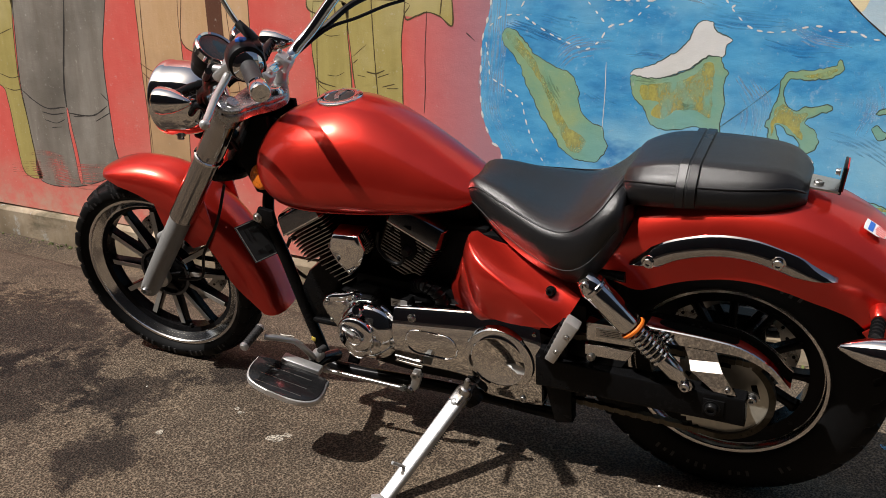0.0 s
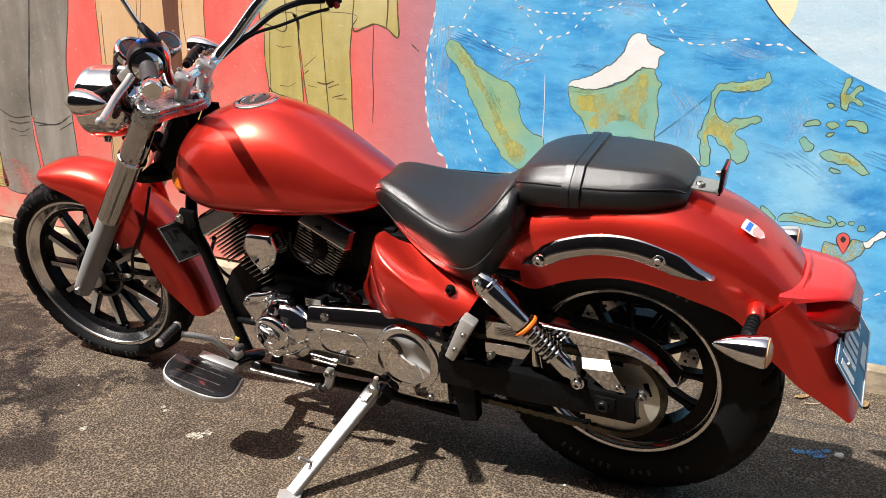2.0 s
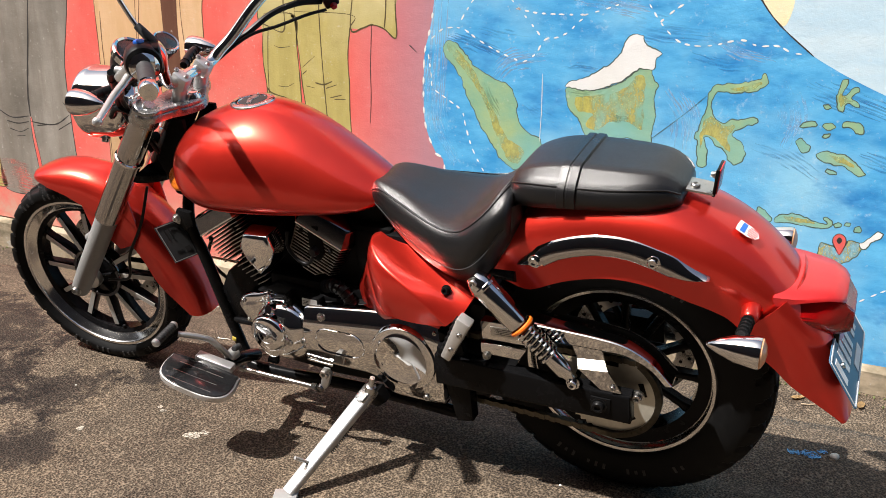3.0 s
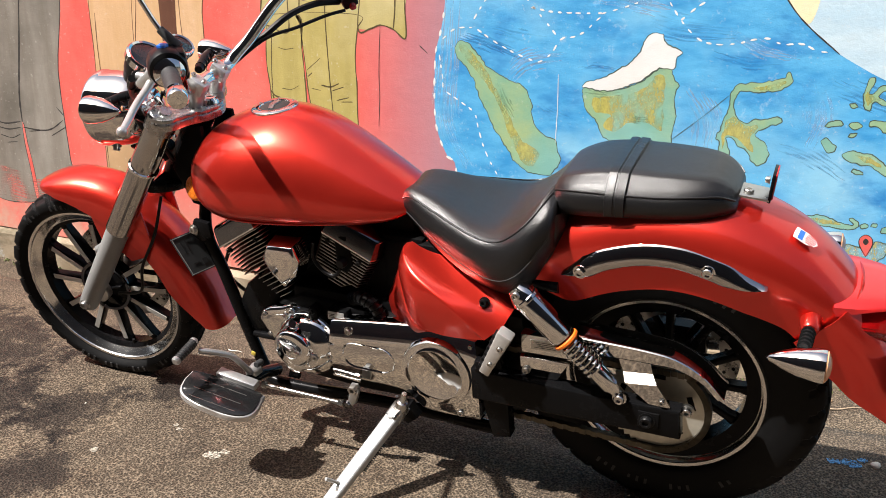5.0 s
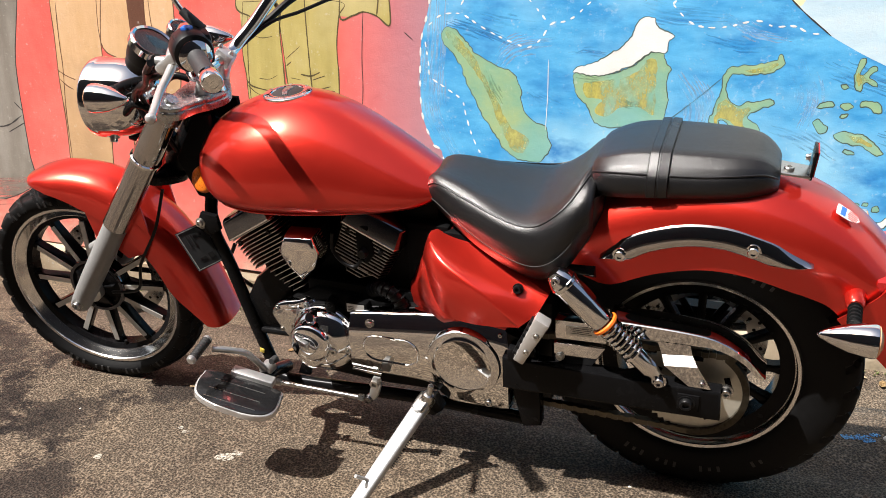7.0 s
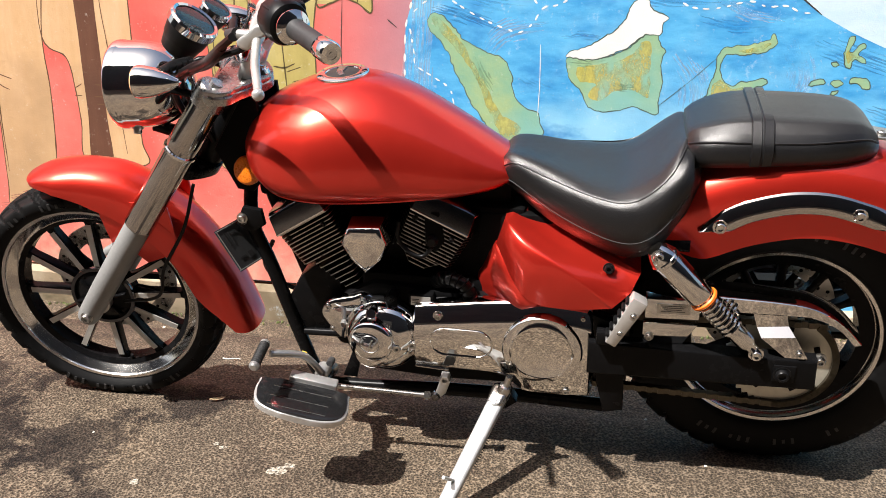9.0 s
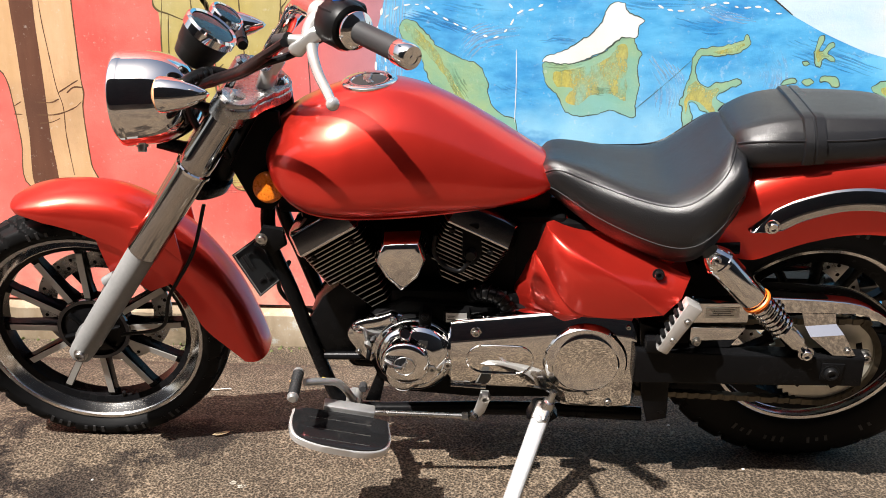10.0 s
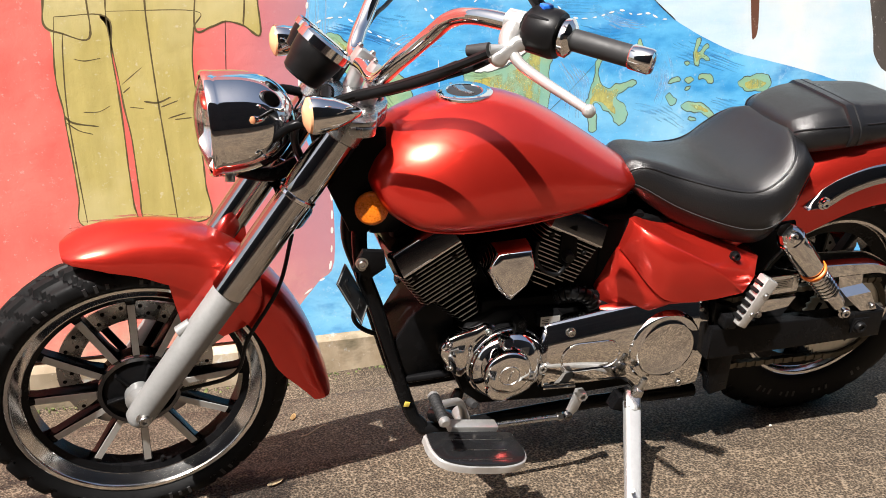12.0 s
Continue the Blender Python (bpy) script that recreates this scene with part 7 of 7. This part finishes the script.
stroke([(-1.438, 0.896), (-1.445, 0.738), (-1.443, 0.637), (-1.448, 0.533)], 0.003, INK)
stroke([(-1.286, 0.830), (-1.254, 0.805)], 0.005, INK)
# dark strips in the pale sky
paint("painted_post", [(0.325, 1.094), (0.356, 0.841), (0.371, 0.815), (0.381, 0.846), (0.375, 0.945), (0.361, 1.095)], BROWN, 3, False, "brown painted post")
paint("painted_post", [(0.827, 1.118), (0.872, 0.824), (0.900, 0.732), (0.987, 0.678), (1.246, 0.692), (1.155, 1.121)], DARKPOST, 3, False, "dark painted post")
# painted figures, plain clothes only
paint("painted_coat", [(-1.903, 1.248), (-1.929, 0.955), (-1.933, 0.886), (-1.910, 0.863), (-1.867, 0.856), (-1.818, 0.849), (-1.673, 0.891), (-1.521, 0.874), (-1.477, 0.878), (-1.436, 0.892), (-1.387, 0.880), (-1.339, 0.852), (-1.342, 0.953), (-1.334, 1.264)], OLIVE, 2, False, "olive painted coat")
paint("painted_trousers", [(-1.905, 0.909), (-1.917, 0.801), (-1.918, 0.722), (-1.908, 0.649), (-1.905, 0.591), (-1.898, 0.491), (-1.893, 0.388), (-1.889, 0.301), (-1.742, 0.290), (-1.741, 0.361), (-1.746, 0.466), (-1.748, 0.551), (-1.751, 0.635), (-1.756, 0.717), (-1.763, 0.806), (-1.767, 0.908)], OLIVE, 3, True, "olive painted trouser leg")
paint("painted_trousers", [(-1.768, 0.923), (-1.767, 0.877), (-1.758, 0.805), (-1.748, 0.717), (-1.742, 0.651), (-1.730, 0.567), (-1.725, 0.482), (-1.721, 0.395), (-1.711, 0.302), (-1.626, 0.289), (-1.520, 0.303), (-1.526, 0.400), (-1.529, 0.471), (-1.535, 0.575), (-1.535, 0.677), (-1.539, 0.727), (-1.539, 0.793), (-1.529, 0.874), (-1.522, 0.922)], OLIVE, 3, True, "olive painted trouser leg")
stroke([(-1.919, 1.045), (-1.929, 0.955), (-1.933, 0.886), (-1.888, 0.863), (-1.818, 0.849), (-1.816, 0.955), (-1.813, 1.045)], 0.007, OLIVEINK)
stroke([(-1.508, 1.047), (-1.526, 0.874), (-1.477, 0.878), (-1.436, 0.892), (-1.387, 0.880), (-1.339, 0.852), (-1.342, 0.953), (-1.341, 1.048)], 0.007, OLIVEINK)
stroke([(-1.387, 0.880), (-1.380, 0.953), (-1.381, 1.048)], 0.006, OLIVEINK)
stroke([(-1.909, 0.633), (-1.885, 0.610), (-1.817, 0.597)], 0.006, OLIVEINK)
stroke([(-1.903, 0.611), (-1.872, 0.587), (-1.835, 0.575)], 0.004, OLIVEINK)
stroke([(-1.854, 0.640), (-1.813, 0.640), (-1.780, 0.656)], 0.004, OLIVEINK)
stroke([(-1.685, 0.665), (-1.646, 0.661), (-1.609, 0.676)], 0.007, OLIVEINK)
stroke([(-1.726, 0.650), (-1.687, 0.645)], 0.005, OLIVEINK)
stroke([(-1.639, 0.647), (-1.589, 0.665)], 0.005, OLIVEINK)
stroke([(-1.621, 0.613), (-1.568, 0.628)], 0.005, OLIVEINK)
stroke([(-1.602, 0.609), (-1.552, 0.613)], 0.005, OLIVEINK)
stroke([(-1.743, 0.716), (-1.684, 0.764)], 0.003, OLIVEINK)
stroke([(-1.741, 0.692), (-1.721, 0.708)], 0.005, OLIVEINK)
stroke([(-1.652, 1.046), (-1.660, 0.954), (-1.656, 0.827), (-1.647, 0.681), (-1.636, 0.546), (-1.625, 0.406), (-1.617, 0.299)], 0.006, OLIVEINK)
stroke([(-1.888, 0.863), (-1.894, 0.785), (-1.898, 0.657), (-1.890, 0.491), (-1.877, 0.309)], 0.005, OLIVEINK)
stroke([(-1.866, 0.792), (-1.836, 0.786), (-1.793, 0.793)], 0.003, OLIVEINK)
stroke([(-1.761, 1.046), (-1.768, 0.923)], 0.006, OLIVEINK)
paint("painted_trousers", [(-2.756, 1.074), (-2.761, 0.877), (-2.759, 0.741), (-2.761, 0.578), (-2.753, 0.411), (-2.756, 0.200), (-2.747, 0.074), (-2.569, 0.097), (-2.542, 0.311), (-2.533, 0.549), (-2.541, 0.731), (-2.523, 1.079)], TAN, 2, True, "tan painted trouser leg")
paint("painted_trousers", [(-2.528, 1.079), (-2.542, 0.742), (-2.456, 0.668), (-2.434, 0.558), (-2.425, 0.444), (-2.414, 0.289), (-2.187, 0.293), (-2.194, 0.371), (-2.200, 0.486), (-2.201, 0.561), (-2.193, 0.608), (-2.197, 0.654), (-2.199, 0.762), (-2.200, 0.903), (-2.199, 1.107)], TAN, 2.3, True, "tan painted trouser leg")
paint("painted_staff", [(-2.399, 1.055), (-2.404, 0.901), (-2.400, 0.760), (-2.398, 0.614), (-2.395, 0.464), (-2.398, 0.289), (-2.317, 0.291), (-2.322, 0.465), (-2.323, 0.670), (-2.327, 0.849), (-2.326, 1.056)], BROWN, 3, False, "brown painted staff")
stroke([(-2.308, 1.056), (-2.306, 0.867), (-2.295, 0.743), (-2.282, 0.625), (-2.267, 0.560), (-2.268, 0.466), (-2.257, 0.331)], 0.004, TANINK)
stroke([(-2.355, 0.576), (-2.308, 0.575), (-2.277, 0.588)], 0.005, TANINK)
stroke([(-2.361, 0.533), (-2.293, 0.536), (-2.233, 0.557), (-2.202, 0.580)], 0.005, TANINK)
stroke([(-2.279, 0.607), (-2.233, 0.635), (-2.207, 0.650)], 0.005, TANINK)
stroke([(-2.250, 0.607), (-2.225, 0.626), (-2.193, 0.626)], 0.006, TANINK)
stroke([(-2.355, 0.506), (-2.316, 0.509), (-2.282, 0.523)], 0.004, TANINK)
stroke([(-2.434, 0.561), (-2.407, 0.577)], 0.004, TANINK)
stroke([(-2.438, 0.535), (-2.409, 0.534)], 0.005, TANINK)
stroke([(-2.734, 0.878), (-2.738, 0.742), (-2.736, 0.627), (-2.746, 0.460), (-2.745, 0.239)], 0.005, TANINK)
stroke([(-2.767, 0.620), (-2.728, 0.599), (-2.682, 0.584)], 0.005, TANINK)
stroke([(-2.760, 0.583), (-2.724, 0.557), (-2.696, 0.545)], 0.005, TANINK)
paint("painted_trousers", [(-3.432, 1.059), (-3.465, 0.749), (-3.483, 0.498), (-3.470, 0.304), (-3.457, 0.159), (-3.437, 0.025), (-3.208, 0.027), (-2.968, 0.124), (-2.963, 0.266), (-2.968, 0.416), (-2.969, 0.634), (-2.935, 1.070)], GREY, 2, True, "grey painted trousers")
paint("painted_gap", [(-3.221, 0.380), (-3.220, 0.290), (-3.207, 0.174), (-3.197, 0.056), (-3.179, 0.058), (-3.187, 0.189), (-3.204, 0.305), (-3.210, 0.381)], WALL_RED, 3, True, "")
stroke([(-3.115, 1.066), (-3.167, 0.765), (-3.212, 0.519), (-3.218, 0.393)], 0.012, INK)
stroke([(-3.476, 0.447), (-3.414, 0.406), (-3.334, 0.377), (-3.229, 0.392)], 0.007, INK)
stroke([(-3.372, 0.358), (-3.304, 0.352), (-3.233, 0.366)], 0.007, INK)
stroke([(-3.361, 0.323), (-3.294, 0.314), (-3.239, 0.335)], 0.005, INK)
stroke([(-3.216, 0.368), (-3.117, 0.364), (-3.049, 0.376), (-2.977, 0.420)], 0.008, INK)
stroke([(-3.185, 0.353), (-3.117, 0.362)], 0.004, INK)
stroke([(-3.054, 0.345), (-2.966, 0.391)], 0.005, INK)
stroke([(-3.326, 0.290), (-3.263, 0.299)], 0.004, INK)
stroke([(-3.007, 0.474), (-2.968, 0.440)], 0.005, INK)
paint("painted_trousers", [(-3.691, 1.054), (-3.442, 1.059), (-3.475, 0.748), (-3.490, 0.497), (-3.470, 0.304), (-3.452, 0.133), (-3.434, 0.039), (-3.540, 0.054), (-3.564, 0.201), (-3.578, 0.386), (-3.616, 0.462), (-3.834, 0.470)], OLIVE, 2, True, "olive painted trousers")
stroke([(-3.604, 0.514), (-3.536, 0.499), (-3.480, 0.511)], 0.005, OLIVEINK)
stroke([(-3.582, 0.451), (-3.530, 0.443), (-3.482, 0.452)], 0.005, OLIVEINK)
stroke([(-3.564, 0.694), (-3.487, 0.723)], 0.005, OLIVEINK)


# ---- loose things on the ground ----
def leaf(x, y, length, width, turn, mat, label, curl=0.25):
    """A curled dry leaf lying on the ground."""
    bm = bmesh.new()
    rows = []
    for i in range(9):
        f = i / 8
        w = width * math.sin(math.pi * min(0.98, f * 0.93 + 0.04)) ** 0.8 * (1 + 0.12 * math.sin(9 * f))
        lift = curl * length * (f - 0.45) ** 2 + 0.003
        rows.append([bm.verts.new(((f - 0.5) * length, g * w, lift + curl * 0.9 * abs(g) * w)) for g in (-0.5, -0.25, 0.0, 0.25, 0.5)])
    for a, b in zip(rows, rows[1:]):
        for j in range(4):
            bm.faces.new((a[j], a[j + 1], b[j + 1], b[j]))
    thick = bmesh.ops.solidify(bm, geom=bm.faces[:], thickness=0.0008)
    bmesh.ops.transform(bm, matrix=pose(x, y, ground_z(x, y) + 0.001, 0, 0, turn), verts=bm.verts)
    return tagged(part("leaf", bm, mat, sharp=60), label, "leaf", "fallen leaves")


def twig(x, y, length, turn, mat, label):
    z = ground_z(x, y) + 0.005
    c, s = math.cos(radians(turn)), math.sin(radians(turn))
    pts = [(x + c * length * f - s * 0.05 * length * math.sin(5 * f), y + s * length * f + c * 0.05 * length * math.sin(5 * f), z + 0.004 * math.sin(3 * f)) for f in np.linspace(-0.5, 0.5, 6)]
    return tagged(part("twig", tube(pts, lambda t: 0.0022 - 0.0012 * t, 6, 3), mat), label, "twig", "fallen twigs")


def splash(name, x, y, r, mat, label, seed, kind="structure"):
    """A thin ragged spot of dried paint."""
    outline = []
    for a in np.linspace(0, 2 * math.pi, 26, endpoint=False):
        k = r * (0.75 + 0.45 * noise.noise((1.6 * math.cos(a), 1.6 * math.sin(a), seed * 3.7)))
        outline.append((k * math.cos(a), 0.8 * k * math.sin(a)))
    tilt = math.degrees(math.atan2(ground_height(x, y + 0.03) - ground_height(x, y - 0.03), 0.06))
    bm = slab(outline, 0.0008, pose(x, y, ground_z(x, y) + 0.0012, tilt, 0, 0), 0)
    return tagged(part(name, bm, mat), label, "paint", kind=kind)


def pebble(x, y, r, mat, label, seed):
    bm = bmesh.new()
    bmesh.ops.create_icosphere(bm, subdivisions=2, radius=r)
    for v in bm.verts:
        v.co *= 1 + 0.35 * noise.noise(v.co * (0.9 / r) + Vector((seed, 0, 0)))
        v.co.z *= 0.62
    bmesh.ops.transform(bm, matrix=pose(x, y, ground_z(x, y) + r * 0.4, 0, 0, 40 * seed), verts=bm.verts)
    return tagged(part("pebble", bm, mat), label, "pebble", "loose pebbles")


leaf(-1.463, 1.909, 0.040, 0.016, 25, PALELEAF, "dry yellow leaf lying on the asphalt")
leaf(-1.376, 2.280, 0.034, 0.015, 70, DRYLEAF, "brown dry leaf lying behind the front wheel")
leaf(-1.62, 2.62, 0.050, 0.020, 10, DRYLEAF, "orange dry leaf near the kerb")
leaf(0.16, 2.86, 0.050, 0.022, 35, DRYLEAF, "orange dry leaf at the foot of the wall")
leaf(0.27, 2.90, 0.055, 0.020, -20, PALELEAF, "pale dry leaf at the foot of the wall")
leaf(0.34, 2.87, 0.045, 0.024, 80, DRYLEAF, "small orange leaf at the foot of the wall")
twig(-1.34, 2.163, 0.075, 20, TWIG, "thin dry twig lying on the asphalt")
twig(-1.55, 2.20, 0.060, -15, PEBBLE, "pale bleached twig lying on the asphalt")
twig(0.22, 2.84, 0.10, 15, TWIG, "thin dry twig at the foot of the wall")
for k, (x, y, r) in enumerate(((-1.209, 1.632, 0.030), (-1.185, 1.656, 0.016), (-1.36, 1.70, 0.012), (-1.38, 1.712, 0.009), (-1.49, 1.536, 0.014))):
    splash("paint_spot", x, y, r, SPOT, "old white paint spot on the asphalt", k + 1)
for k, (x, y, r) in enumerate(((0.225, 2.255, 0.030), (0.185, 2.25, 0.022), (0.25, 2.285, 0.016))):
    splash("paint_drip", x, y, r, CHALK, "blue paint drips on the asphalt", k + 9)
pebble(0.281, 2.27, 0.012, PEBBLE, "pale pebble beside blue paint drips", 1)
draw = random.Random(11)
for k in range(14):
    x, y = draw.uniform(-2.2, 0.5), draw.uniform(1.35, 2.85)
    pebble(x, y, draw.uniform(0.003, 0.006), PEBBLE if k % 3 else TWIG, "tiny pale stone on the asphalt", k + 2)


def litter_row():
    """Dirt, moss and crumbs of leaf along the foot of the wall."""
    bm = bmesh.new()
    for k in range(900):
        x = draw.uniform(-4.2, 0.9)
        thick = 0.5 + 0.5 * noise.noise((x * 2.1, 4, 0))
        if draw.random() > thick:
            continue
        y = WALL_Y - 0.035 - abs(draw.gauss(0, 0.022))
        r = draw.uniform(0.003, 0.009)
        m = pose(x, y, ground_height(x, y) + r * 0.4, draw.uniform(0, 360), draw.uniform(0, 360), draw.uniform(0, 360))
        bmesh.ops.create_icosphere(bm, subdivisions=1, radius=r, matrix=m @ Matrix.Diagonal((1, draw.uniform(0.4, 1), draw.uniform(0.25, 0.7), 1)))
    tagged(part("dirt", bm, MOSS, sharp=20), "mossy dirt and crumbs along the wall", "dirt", kind="stuff")


litter_row()


# ---- street behind the camera ----
def build_street_side():
    bm = box((60.0, 0.3, 12.0), Matrix.Translation((-1.0, -6.2, 5.7)), 0)
    tagged(part("wall_south", bm, FACADE), "dark plain facade across the lane", "wall", kind="structure")


build_street_side()
